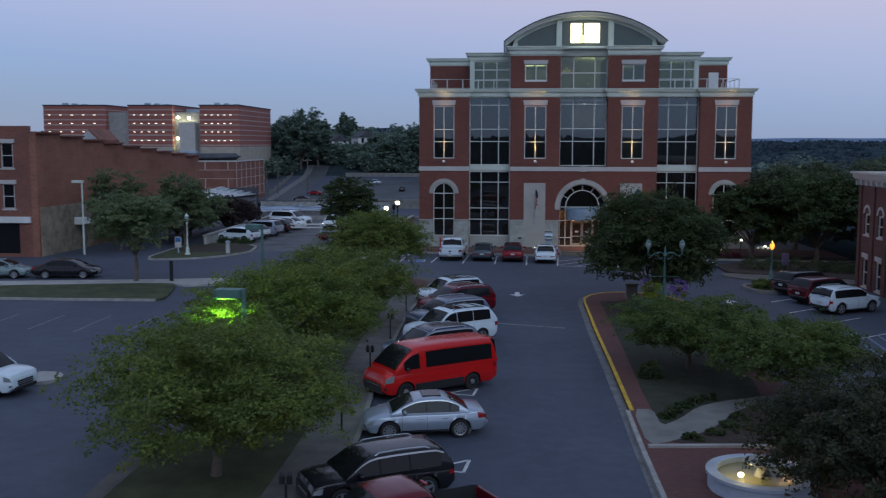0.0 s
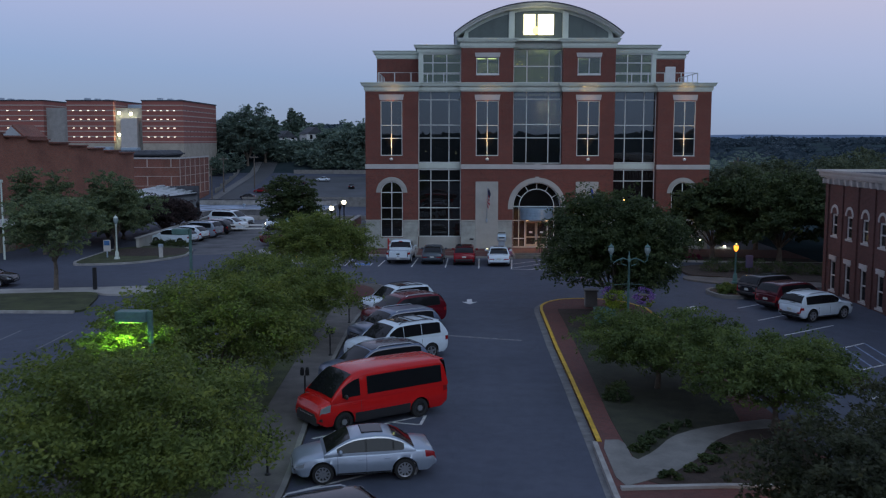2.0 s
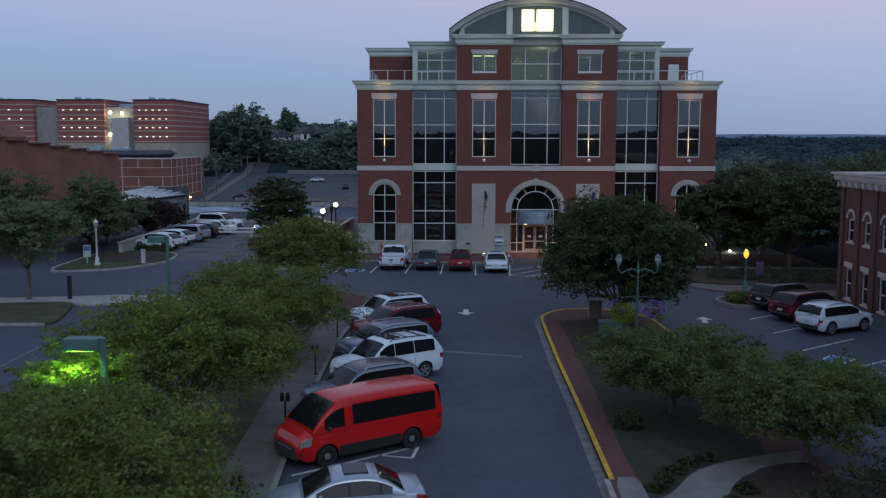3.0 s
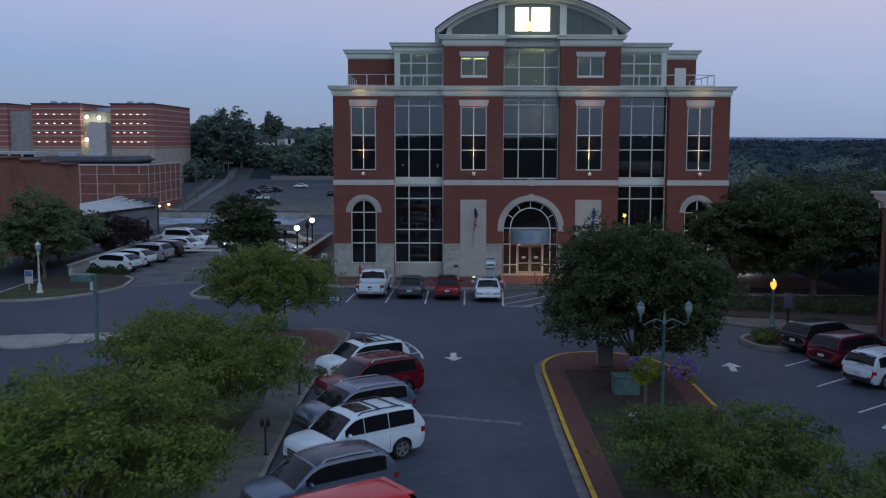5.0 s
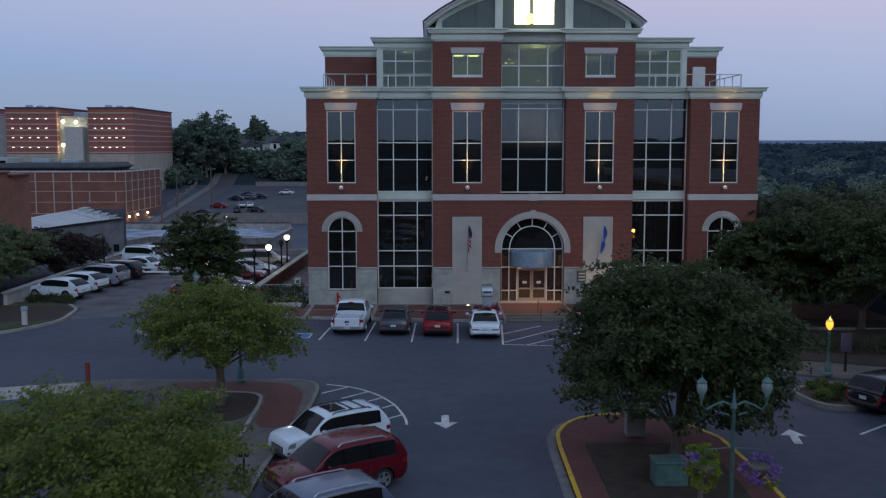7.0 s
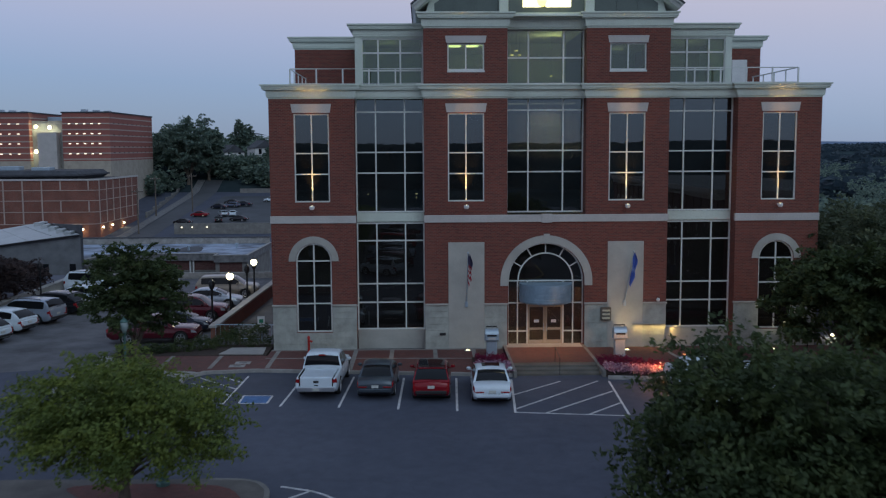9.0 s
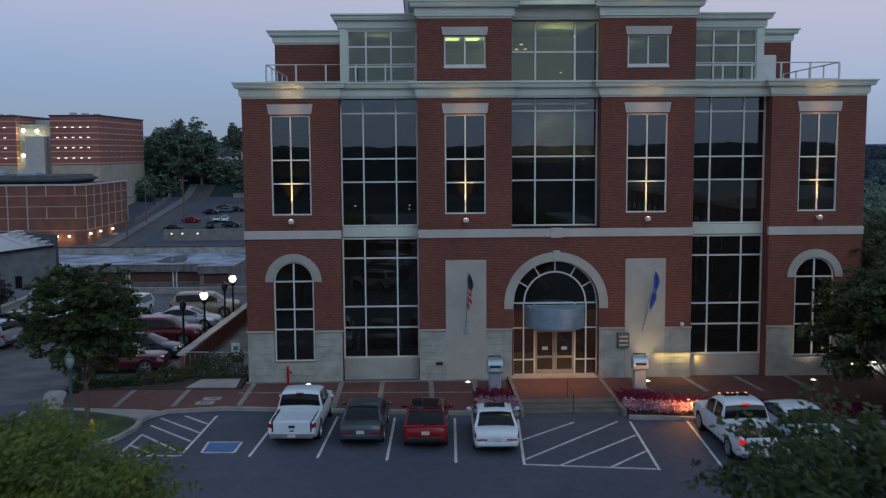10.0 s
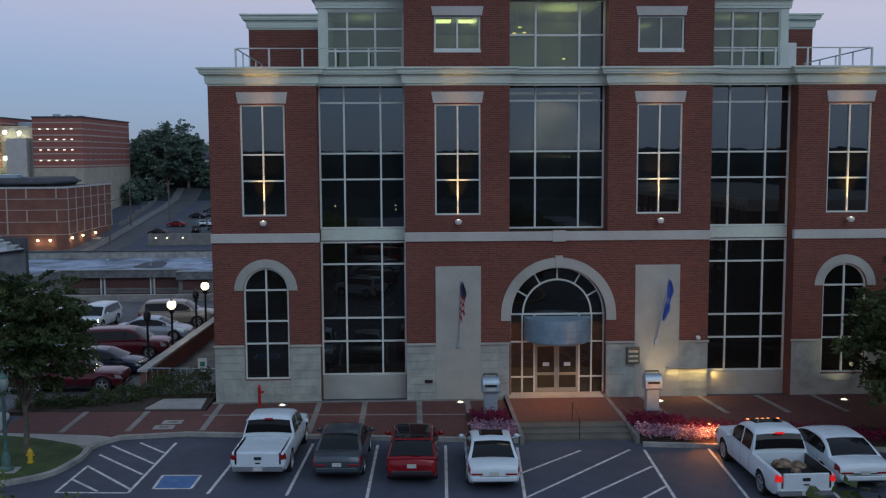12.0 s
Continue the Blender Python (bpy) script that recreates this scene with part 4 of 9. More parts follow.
for a, b in ((-2.14, -1.66), (-1.58, -1.09), (1.09, 1.58), (1.66, 2.14)):
    for c, d in ((0.32, 1.01), (1.09, 2.68), (2.76, 3.98)):
        part("pane", Geo().box(EX + a, EX + b, EY + 0.04, EY + 0.05, c, d), M_GLASS_ENT, screen).visible_shadow = False
fan = [(EX + 2.12 * math.cos(radians(a)), ES + 0.02 + 2.1 * math.sin(radians(a))) for a in range(0, 181, 9)]
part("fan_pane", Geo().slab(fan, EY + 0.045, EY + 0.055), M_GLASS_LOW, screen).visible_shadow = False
for s in (-1, 1):
    g = Geo()
    a, b = (EX - 1.01, EX - 0.015) if s < 0 else (EX + 0.015, EX + 1.01)
    for x0, x1, z0, z1 in ((a, a + 0.1, 0.32, 2.6), (b - 0.1, b, 0.32, 2.6), (a + 0.1, b - 0.1, 0.32, 0.52), (a + 0.1, b - 0.1, 1.12, 1.24), (a + 0.1, b - 0.1, 2.48, 2.6)):
        g.box(x0, x1, EY + 0.02, EY + 0.08, z0, z1)
    door = part("door", g, M_DOORTAN, bank, "tan-framed glass entrance door")
    part("pane", Geo().box(a + 0.1, b - 0.1, EY + 0.045, EY + 0.055, 0.52, 1.12), M_GLASS_ENT, door).visible_shadow = False
    part("pane", Geo().box(a + 0.1, b - 0.1, EY + 0.045, EY + 0.055, 1.24, 2.48), M_GLASS_ENT, door).visible_shadow = False
    part("handle", Geo().tube([(EX + s * 0.09, EY - 0.04, 1.05), (EX + s * 0.09, EY - 0.04, 1.5)], 0.018, 6), M_STEEL, door)
    part("notice", Geo().box(EX + s * 0.5 - 0.15, EX + s * 0.5 + 0.15, EY + 0.036, EY + 0.043, 1.55, 1.72), M_WHITE, door)
g = Geo()
rows = []
for z, r in ((2.82, 0.0), (2.82, 1.0), (2.9, 1.02), (3.10, 1.02), (3.105, 1.005), (3.125, 1.005), (3.13, 1.02), (3.40, 1.02), (3.405, 1.005), (3.425, 1.005), (3.43, 1.02), (3.72, 1.02), (3.725, 1.03), (3.9, 1.03), (3.93, 1.0), (3.93, 0.0)):
    rows.append([(EX + 1.5 * max(r, 0.3) * math.cos(a), FRONT + 0.42 - 1.55 * r * math.sin(a), z) for a in [math.pi * k / 22 for k in range(23)]])
g.loft(rows, False, False)
part("canopy", g, plain("blue_grey_metal", (0.30, 0.43, 0.53), 0.42, 0.45, amount=0.2, big=1.5, fine=9, relief=0.004), bank, "curved blue-grey metal canopy drum")

# cornices
STEP = [(0.10, 0.02), (0.12, 0.10), (0.28, 0.12), (0.08, 0.30), (0.14, 0.34), (0.08, 0.42)]
line = [(XC - H_OUT, FRONT + 12)]
SOFFITS = []
for h0, h1 in ((-H_OUT, -H_C), (-H_B, -H_IN), (H_IN, H_B), (H_C, H_OUT)):
    line += [(XC + h0, FRONT), (XC + h1, FRONT)]
    if h1 != H_OUT:
        nxt = {-H_C: -H_B, -H_IN: H_IN, H_B: H_C}[h1]
        line += [(XC + h1, FRONT + 0.35), (XC + nxt, FRONT + 0.35)]
        SOFFITS.append((XC + h1, XC + nxt))
line.append((XC + H_OUT, FRONT + 12))
g = Geo()
cornice_path(g, line, Z_COR0, STEP)
part("cornice", g, M_CORNICE, bank, "pale green-grey moulded cornice")
for a, b in SOFFITS:
    part("soffit", Geo().box(a, b, FRONT + 0.3, RECESS + 0.2, 14.68, 14.76), M_CORNICE, bank)
part("roof_deck", Geo().box(XC - H_OUT - 0.3, XC + H_OUT + 0.3, FRONT + 0.5, FRONT + 26, 15.10, 15.22), M_ROOF, bank)
part("parapet", Geo().box(XC - H_OUT - 0.38, XC + H_OUT + 0.38, FRONT + 12, FRONT + 26, 14.5, 15.3), M_CORNICE, bank)

# side and rear walls
for x in (XC - H_OUT, XC + H_OUT - WT):
    part("side_wall", Geo().box(x, x + WT, FRONT + WT, FRONT + 26, 0, 15.1), M_BRICK, bank)
part("rear_wall", Geo().box(XC - H_OUT, XC + H_OUT, FRONT + 26 - WT, FRONT + 26, 0, 15.1), M_BRICK, bank)
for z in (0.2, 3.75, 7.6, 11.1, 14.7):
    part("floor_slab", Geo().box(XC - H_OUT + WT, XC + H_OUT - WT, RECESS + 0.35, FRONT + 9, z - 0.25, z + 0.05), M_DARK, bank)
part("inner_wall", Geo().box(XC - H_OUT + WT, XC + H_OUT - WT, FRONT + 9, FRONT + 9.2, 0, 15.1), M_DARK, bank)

# fifth floor: two brick towers, glass between, set-back wings
Z5, Z5T = 15.3, 18.42
for s in (-1, 1):
    x0, x1 = sorted((XC + s * H_IN, XC + s * H_B))
    c = XC + s * 4.6
    g = Geo()
    wall_boxes(g, x0, x1, Z5 - 0.1, Z5T, FRONT, FRONT + WT, [(c - 1.05, c + 1.05, 16.08, 17.58)])
    part("tower_wall", g, M_BRICK, bank)
    part("tower_side", Geo().box(x0, x0 + 0.3, FRONT + WT, FRONT + 10, Z5 - 0.1, Z5T), M_BRICK, bank)
    part("tower_side", Geo().box(x1 - 0.3, x1, FRONT + WT, FRONT + 10, Z5 - 0.1, Z5T), M_BRICK, bank)
    part("lintel", Geo().slab([(c - 1.1, 17.6), (c + 1.1, 17.6), (c + 1.17, 18.0), (c - 1.17, 18.0)], FRONT - 0.05, FRONT + 0.1), M_SILL, bank)
    window([c - 1.0, c, c + 1.0], [16.13, 17.55], FRONT + 0.1, glass=M_GLASS_TOP, sill=True)
    part("room_ceiling", Geo().box(x0 + 0.3, x1 - 0.3, FRONT + WT, FRONT + 8, 17.72, 17.8), M_ROOM, bank)
    # set-back glass wing
    x0, x1 = sorted((XC + s * H_B, XC + s * H_C))
    xs = [x0 + 0.05 + (x1 - x0 - 0.1) * k / 3 for k in range(4)]
    if s < 0:
        xs[0] += 0.35
    else:
        xs[-1] -= 0.35
    window(xs, [15.35, 16.2, 17.2, 18.0], FRONT + 1.5, 0.12, 0.09, M_GLASS_TOP)
    px = XC + s * H_C
    part("corner_pier", Geo().box(min(px, px - s * 0.38), max(px, px - s * 0.38), FRONT + 1.4, FRONT + 1.8, 15.2, 18.1), M_CORNICE, bank)
    part("wing_side", Geo().box(min(px, px - s * 0.3), max(px, px - s * 0.3), FRONT + 1.8, FRONT + 12, 15.2, 18.1), M_CORNICE, bank)
    g = Geo()
    if s < 0:
        cornice_path(g, [(px, FRONT + 12), (px, FRONT + 1.45), (XC - H_B, FRONT + 1.45)], 18.02, STEP)
    else:
        cornice_path(g, [(XC + H_B, FRONT + 1.45), (px, FRONT + 1.45), (px, FRONT + 12)], 18.02, STEP)
    part("wing_cornice", g, M_CORNICE, bank)
    part("wing_roof", Geo().box(x0, x1, FRONT + 1.4, FRONT + 20, 18.6, 18.72), M_ROOF, bank)
    part("wing_ceiling", Geo().box(x0, x1, FRONT + 1.9, FRONT + 9, 18.05, 18.15), M_ROOM, bank)
    part("wing_back", Geo().box(x0, x1, FRONT + 7, FRONT + 7.2, 15.2, 18.1), M_ROOM, bank)
    # outer brick wing
    x0, x1 = sorted((XC + s * (H_C - 0.3), XC + s * 15.42))
    part("outer_wing", Geo().box(x0, x1, FRONT + 9.5, FRONT + 20, 15.2, 18.25), M_BRICK, bank)
    g = Geo()
    if s < 0:
        cornice_path(g, [(x0, FRONT + 20), (x0, FRONT + 9.5), (x1, FRONT + 9.5)], 18.2, STEP)
    else:
        cornice_path(g, [(x0, FRONT + 9.5), (x1, FRONT + 9.5), (x1, FRONT + 20)], 18.2, STEP)
    part("outer_cornice", g, M_CORNICE, bank)
    part("outer_roof", Geo().box(x0, x1, FRONT + 9.5, FRONT + 20, 18.8, 18.92), M_ROOF, bank)
    # terrace rail
    a, b = XC + s * (H_B + 0.1), XC + s * 14.6
    g = Geo().tube([(a, FRONT + 0.75, 16.25), (b, FRONT + 0.75, 16.25), (b, FRONT + 8.5, 16.25)], 0.035, 6)
    g.tube([(a, FRONT + 0.75, 15.42), (b, FRONT + 0.75, 15.42), (b, FRONT + 8.5, 15.42)], 0.025, 6)
    rail = part("terrace_rail", g, M_ALU, bank, "white tubular terrace railing")
    for k in range(6):
        x = a + (b - a) * k / 5
        part("rail_post", Geo().box(x - 0.04, x + 0.04, FRONT + 0.71, FRONT + 0.79, 15.22, 16.24), M_ALU, rail)
    for k in range(1, 5):
        part("rail_post", Geo().box(b - 0.03, b + 0.03, FRONT + 0.75 + 1.9 * k, FRONT + 0.82 + 1.9 * k, 15.22, 16.24), M_ALU, rail)
part("service_door", Geo().box(XC + 13.5, XC + 14.5, FRONT + 9.35, FRONT + 9.52, 15.22, 17.45, 0.02), M_WHITE, bank, "white service door on the terrace")
window([XC - H_IN + 0.05, XC - 0.97, XC + 1.05, XC + H_IN - 0.05], [15.38, 16.85, 18.4], FRONT + 0.95, 0.12, 0.09, M_GLASS_TOP)
part("upper_ceiling", Geo().box(XC - H_B + 0.3, XC + H_B - 0.3, FRONT + 1.1, FRONT + 10, 18.42, 18.5), M_ROOM, bank)
part("upper_back", Geo().box(XC - H_B + 0.3, XC + H_B - 0.3, FRONT + 8, FRONT + 8.2, 15.2, 18.42), M_ROOM, bank)
part("partition", Geo().box(XC - H_IN - 0.1, XC - H_IN, FRONT + 1.2, FRONT + 8, 15.2, 18.42), M_ROOM, bank)
part("partition", Geo().box(XC + H_IN, XC + H_IN + 0.1, FRONT + 1.2, FRONT + 8, 15.2, 18.42), M_ROOM, bank)
line = [(XC - H_B, FRONT + 10), (XC - H_B, FRONT), (XC - H_IN, FRONT), (XC - H_IN, FRONT + 0.55), (XC + H_IN, FRONT + 0.55), (XC + H_IN, FRONT), (XC + H_B, FRONT), (XC + H_B, FRONT + 10)]
g = Geo()
cornice_path(g, line, Z5T, [(h * 1.08, r) for h, r in STEP])
part("tower_cornice", g, M_CORNICE, bank, "pale green-grey moulded cornice of the top floor")
part("tower_cap", Geo().box(XC - H_B - 0.2, XC + H_B + 0.2, FRONT - 0.2, FRONT + 10, 19.05, 19.18), M_CORNICE, bank)

# arched gable and barrel roof
RX, RS = 7.62, 2.75
R_ARC = (RX * RX + RS * RS) / (2 * RS)
ZC = 22.42 - R_ARC
A0 = math.degrees(math.asin(RX / R_ARC))


def gable_poly(r, lo, inset=0.0, n=32):
    return [(XC + r * math.sin(radians(-A0 + 2 * A0 * k / n)), ZC + r * math.cos(radians(-A0 + 2 * A0 * k / n))) for k in range(n + 1)]


g = Geo()
poly = [(x, z) for x, z in gable_poly(R_ARC - 0.3, 0) if abs(x - XC) < 7.0 and z > 19.2]
half = poly[-1][0] - XC
g.slab([(XC - 6.9, 19.12)] + poly + [(XC + 6.9, 19.12)], FRONT + 0.55, FRONT + 0.75)
part("gable", g, M_CORNICE, bank)
for a, b in ((-6.35, -2.72), (-2.15, 2.15), (2.72, 6.35)):
    pts = []
    n = 14
    for k in range(n + 1):
        x = a + (b - a) * k / n
        z = ZC + math.sqrt((R_ARC - 0.62) ** 2 - x * x)
        pts.append((XC + x, max(z, 19.45)))
    part("gable_panel", Geo().slab([(XC + a, 19.36)] + pts + [(XC + b, 19.36)], FRONT + 0.50, FRONT + 0.57), M_PANEL, bank, "dark green metal gable panel")
for a in (-5.2, -4.0, 4.0, 5.2, -0.75, 0.75):
    z = ZC + math.sqrt((R_ARC - 0.64) ** 2 - a * a)
    part("panel_seam", Geo().box(XC + a - 0.03, XC + a + 0.03, FRONT + 0.46, FRONT + 0.505, 19.38, z - 0.02), M_PANEL, bank)
for s in (-1, 1):
    z = ZC + math.sqrt((R_ARC - 0.45) ** 2 - 2.4 ** 2)
    part("pilaster", Geo().box(XC + s * 2.44 - 0.26, XC + s * 2.44 + 0.26, FRONT + 0.3, FRONT + 0.6, 19.15, z, 0.02), M_CORNICE, bank)
g = Geo()
n = 32
rings = []
for k in range(n + 1):
    a = radians(-A0 + 2 * A0 * k / n)
    u, v = math.sin(a), math.cos(a)
    ring = []
    for r, y in ((R_ARC - 0.36, FRONT + 0.35), (R_ARC - 0.30, FRONT - 0.05), (R_ARC - 0.10, FRONT - 0.12), (R_ARC - 0.08, FRONT - 0.3), (R_ARC, FRONT - 0.32), (R_ARC, FRONT + 11), (R_ARC - 0.36, FRONT + 11)):
        ring.append((XC + r * u, y, ZC + r * v))
    rings.append(ring)
g.loft(rings)
part("barrel_roof", g, M_ALU, bank, "pale curved metal barrel roof edge")
g = Geo()
g.loft([[(XC + r * math.sin(radians(-A0 + 2 * A0 * k / 32)), y, ZC + r * math.cos(radians(-A0 + 2 * A0 * k / 32))) for r, y in ((R_ARC + 0.004, FRONT - 0.36), (R_ARC + 0.11, FRONT - 0.36), (R_ARC + 0.11, FRONT + 11.1), (R_ARC + 0.004, FRONT + 11.1))] for k in range(33)])
part("roof_skin", g, M_TAR, bank, "dark metal skin of the barrel roof")
part("gable_back", Geo().slab([(XC - 6.9, 19.12)] + poly + [(XC + 6.9, 19.12)], FRONT + 10.5, FRONT + 10.7), M_CORNICE, bank)

# illuminated sign: plain glowing blocks
sign = thing("illuminated_sign", "glowing pale yellow block sign on the dark gable", "sign", pose(0, 0, 0))
SY = FRONT + 0.36
part("sign_block", Geo().box(5.92, 6.98, SY, SY + 0.12, 19.62, 21.46, 0.03), M_SIGN, sign)
part("sign_block", Geo().box(7.22, 8.66, SY, SY + 0.12, 19.62, 21.46, 0.03), M_SIGN, sign)
part("sign_disc", Geo().slab([(7.0 + 0.3 * math.cos(a), 20.0 + 0.36 * math.sin(a)) for a in [2 * math.pi * k / 16 for k in range(16)]], SY - 0.03, SY + 0.1), M_SIGNY, sign)
bulb("sign_light", (7.3, FRONT - 0.6, 20.5), 25, (1.0, 0.95, 0.75), 0.5)

# ---- vehicles ----
# y of stations as part of the length, height of the top as part of the belt, half width as part of the width
SHAPES = {
    "sedan": dict(body=[(-0.5, 0.78, 0.89), (-0.492, 0.96, 0.935), (-0.46, 1.02, 0.96), (-0.38, 1.05, 0.99), (-0.15, 1.0, 1.0), (0.15, 1.0, 1.0), (0.26, 0.98, 1.0), (0.36, 0.92, 0.985), (0.44, 0.83, 0.95), (0.485, 0.74, 0.88), (0.5, 0.60, 0.76)],
                  roof=[(0.29, 0.0), (0.19, 0.48), (0.10, 0.85), (0.03, 0.96), (-0.08, 1.0), (-0.165, 0.95), (-0.255, 0.66), (-0.36, 0.06)], belt=0.64, wb=0.95, wt=0.72,
                  sides=[(0.20, 0.0), (-0.007, -0.195), (-0.203, -0.275)], front=(0.265, 0.095), rear=(-0.195, -0.345), wheels=(0.30, -0.28)),
    "suv": dict(body=[(-0.5, 0.66, 0.88), (-0.495, 0.96, 0.94), (-0.46, 1.0, 0.985), (-0.15, 1.0, 1.0), (0.15, 1.0, 1.0), (0.28, 0.99, 1.0), (0.38, 0.975, 0.985), (0.45, 0.93, 0.955), (0.486, 0.86, 0.91), (0.5, 0.70, 0.84)],
                roof=[(0.275, 0.0), (0.20, 0.45), (0.13, 0.83), (0.07, 0.96), (-0.08, 1.0), (-0.28, 0.985), (-0.41, 0.93), (-0.46, 0.48), (-0.49, 0.0)], belt=0.62, wb=0.965, wt=0.79,
                sides=[(0.20, 0.04), (0.033, -0.17), (-0.178, -0.40)], front=(0.275, 0.125), rear=(-0.40, -0.475), wheels=(0.30, -0.285)),
    "crossover": dict(body=[(-0.5, 0.66, 0.86), (-0.494, 0.95, 0.93), (-0.46, 1.02, 0.97), (-0.15, 1.01, 1.0), (0.15, 1.0, 1.0), (0.28, 0.98, 1.0), (0.38, 0.94, 0.98), (0.45, 0.88, 0.945), (0.486, 0.79, 0.89), (0.5, 0.64, 0.80)],
                      roof=[(0.285, 0.0), (0.20, 0.46), (0.12, 0.84), (0.05, 0.97), (-0.06, 1.0), (-0.20, 0.96), (-0.325, 0.85), (-0.42, 0.45), (-0.485, 0.0)], belt=0.62, wb=0.955, wt=0.75,
                      sides=[(0.20, 0.03), (0.022, -0.165), (-0.175, -0.335)], front=(0.275, 0.115), rear=(-0.325, -0.465), wheels=(0.30, -0.285)),
    "van": dict(body=[(-0.5, 0.90, 0.95), (-0.495, 1.0, 0.985), (-0.4, 1.0, 1.0), (0.0, 1.0, 1.0), (0.25, 1.0, 1.0), (0.37, 0.99, 1.0), (0.44, 0.95, 0.975), (0.482, 0.87, 0.93), (0.5, 0.64, 0.86)],
                roof=[(0.415, 0.0), (0.36, 0.36), (0.29, 0.74), (0.24, 0.90), (0.16, 0.98), (-0.10, 1.0), (-0.46, 0.97), (-0.485, 0.85), (-0.5, 0.0)], belt=0.56, wb=0.985, wt=0.84,
                sides=[(0.335, 0.20), (0.145, -0.45)], front=(0.40, 0.245), rear=(-0.478, -0.4955), wheels=(0.32, -0.27)),
    "pickup": dict(body=[(-0.02, 1.0, 1.0), (0.0, 1.0, 1.0), (0.15, 1.0, 1.0), (0.25, 1.0, 1.0), (0.40, 0.975, 0.99), (0.465, 0.92, 0.96), (0.49, 0.82, 0.93), (0.5, 0.58, 0.90)],
                   roof=[(0.24, 0.0), (0.18, 0.52), (0.12, 0.90), (0.05, 0.99), (-0.05, 1.0), (-0.11, 0.95), (-0.132, 0.55), (-0.145, 0.0)], belt=0.60, wb=0.955, wt=0.76,
                   sides=[(0.175, 0.04), (0.02, -0.105)], front=(0.228, 0.125), rear=(-0.113, -0.141), wheels=(0.315, -0.28)),
}


def build_car(name, style, paint, L, W, H, label, rails=False, sunroof=False, tonneau=None, lit=False, trim=None, headlit=False, group="", roof=None, thick=False, bars=0, chrome=False, far=False, strip=False):
    """A car: a body pressed round its wheel arches, a glazed cabin, lamps laid on the skin, wheels."""
    s = SHAPES[style]
    car = thing(name, label, {"pickup": "truck", "van": "van"}.get(style, "car"), None, group)
    belt, hw = s["belt"] * H, W / 2
    R = {"suv": 0.36, "crossover": 0.35, "van": 0.35, "pickup": 0.40}.get(style, 0.325)
    RA = R + 0.065
    rear = -0.5 * L
    body = sorted(s["body"]) if style != "pickup" else [(-0.5, 0.98, 0.95), (-0.485, 1.0, 0.985), (-0.4, 1.0, 1.0), (-0.16, 1.0, 1.0)] + sorted(s["body"])
    ky, kz, kw = [np.array([b[i] for b in body]) for i in range(3)]

    def eased(f, vals):
        d = 0.012
        return float(np.mean([np.interp(f + q, ky, vals) for q in (-2 * d, -d, 0, d, 2 * d)])) if abs(f) < 0.47 else float(np.interp(f, ky, vals))

    bed_end = -0.148

    def section(y):
        """Half a cross-section, from under the floor up to the middle of the top; and which points the arch lifts."""
        f = y / L
        zt, w = eased(f, kz) * belt, eased(f, kw) * hw
        low = 0.22 + 0.16 * smooth_step(0.44, 0.5, abs(f)) + (0.1 if style == "pickup" else 0.0)
        d = zt - low
        pts = [(0.0, low), (0.80 * w, low), (0.945 * w, low + 0.05), (0.98 * w, low + 0.15), (1.0 * w, low + 0.42 * d), (1.0 * w, low + 0.60 * d), (0.985 * w, low + 0.66 * d), (0.972 * w, zt - 0.10), (0.94 * w, zt - 0.035), (0.86 * w, zt), (0.45 * w, zt + 0.022), (0, zt + 0.03)]
        if style == "pickup" and f < bed_end:
            pts[9:] = [(0.86 * w, zt), (0.85 * w, 0.66), (0, 0.66)]
        lift = 0.0
        for fy in s["wheels"]:
            q = abs(y - fy * L)
            if q < RA:
                lift = max(lift, R + math.sqrt(RA * RA - q * q))
        up = [z < lift for x, z in pts]
        return [(x, max(z, lift)) for x, z in pts], up

    ys = set(np.linspace(-0.5 * L, 0.5 * L, 26 if far else 52).tolist()) | {-0.496 * L, 0.496 * L}
    for fy in s["wheels"]:
        ys |= {fy * L + RA * math.cos(radians(a)) for a in ((1, 30, 60, 90, 120, 150, 179) if far else (0.5, 12, 25, 40, 55, 70, 90, 110, 125, 140, 155, 168, 179.5))}
    if style == "pickup":
        ys |= {bed_end * L - 0.005, bed_end * L + 0.005}
    ys = sorted(ys)
    rings, ups = [], []
    for y in ys:
        p, u = section(y)
        rings.append([(x, y, z) for x, z in p] + [(-x, y, z) for x, z in p[-2:0:-1]])
        ups.append(u + u[-2:0:-1])
    g = Geo().loft(rings)
    n = len(rings[0])
    ob = part("body", g, [paint, M_TRIM], car, "", True)
    dark = []
    for k in range(len(rings) - 1):
        for i in range(n):
            j = (i + 1) % n
            under = i in (0, n - 1)
            inner = style == "pickup" and ys[k + 1] < bed_end * L and 9 <= i <= n - 10
            dark.append(int(under or inner or (ups[k][i] and ups[k][j] and ups[k + 1][i] and ups[k + 1][j])))
    ob.data.polygons.foreach_set("material_index", dark + [0, 0])

    def skin(y, v):
        p, _ = section(y)
        i = min(int(v), len(p) - 2)
        t = v - i
        return p[i][0] * (1 - t) + p[i + 1][0] * t, p[i][1] * (1 - t) + p[i + 1][1] * t

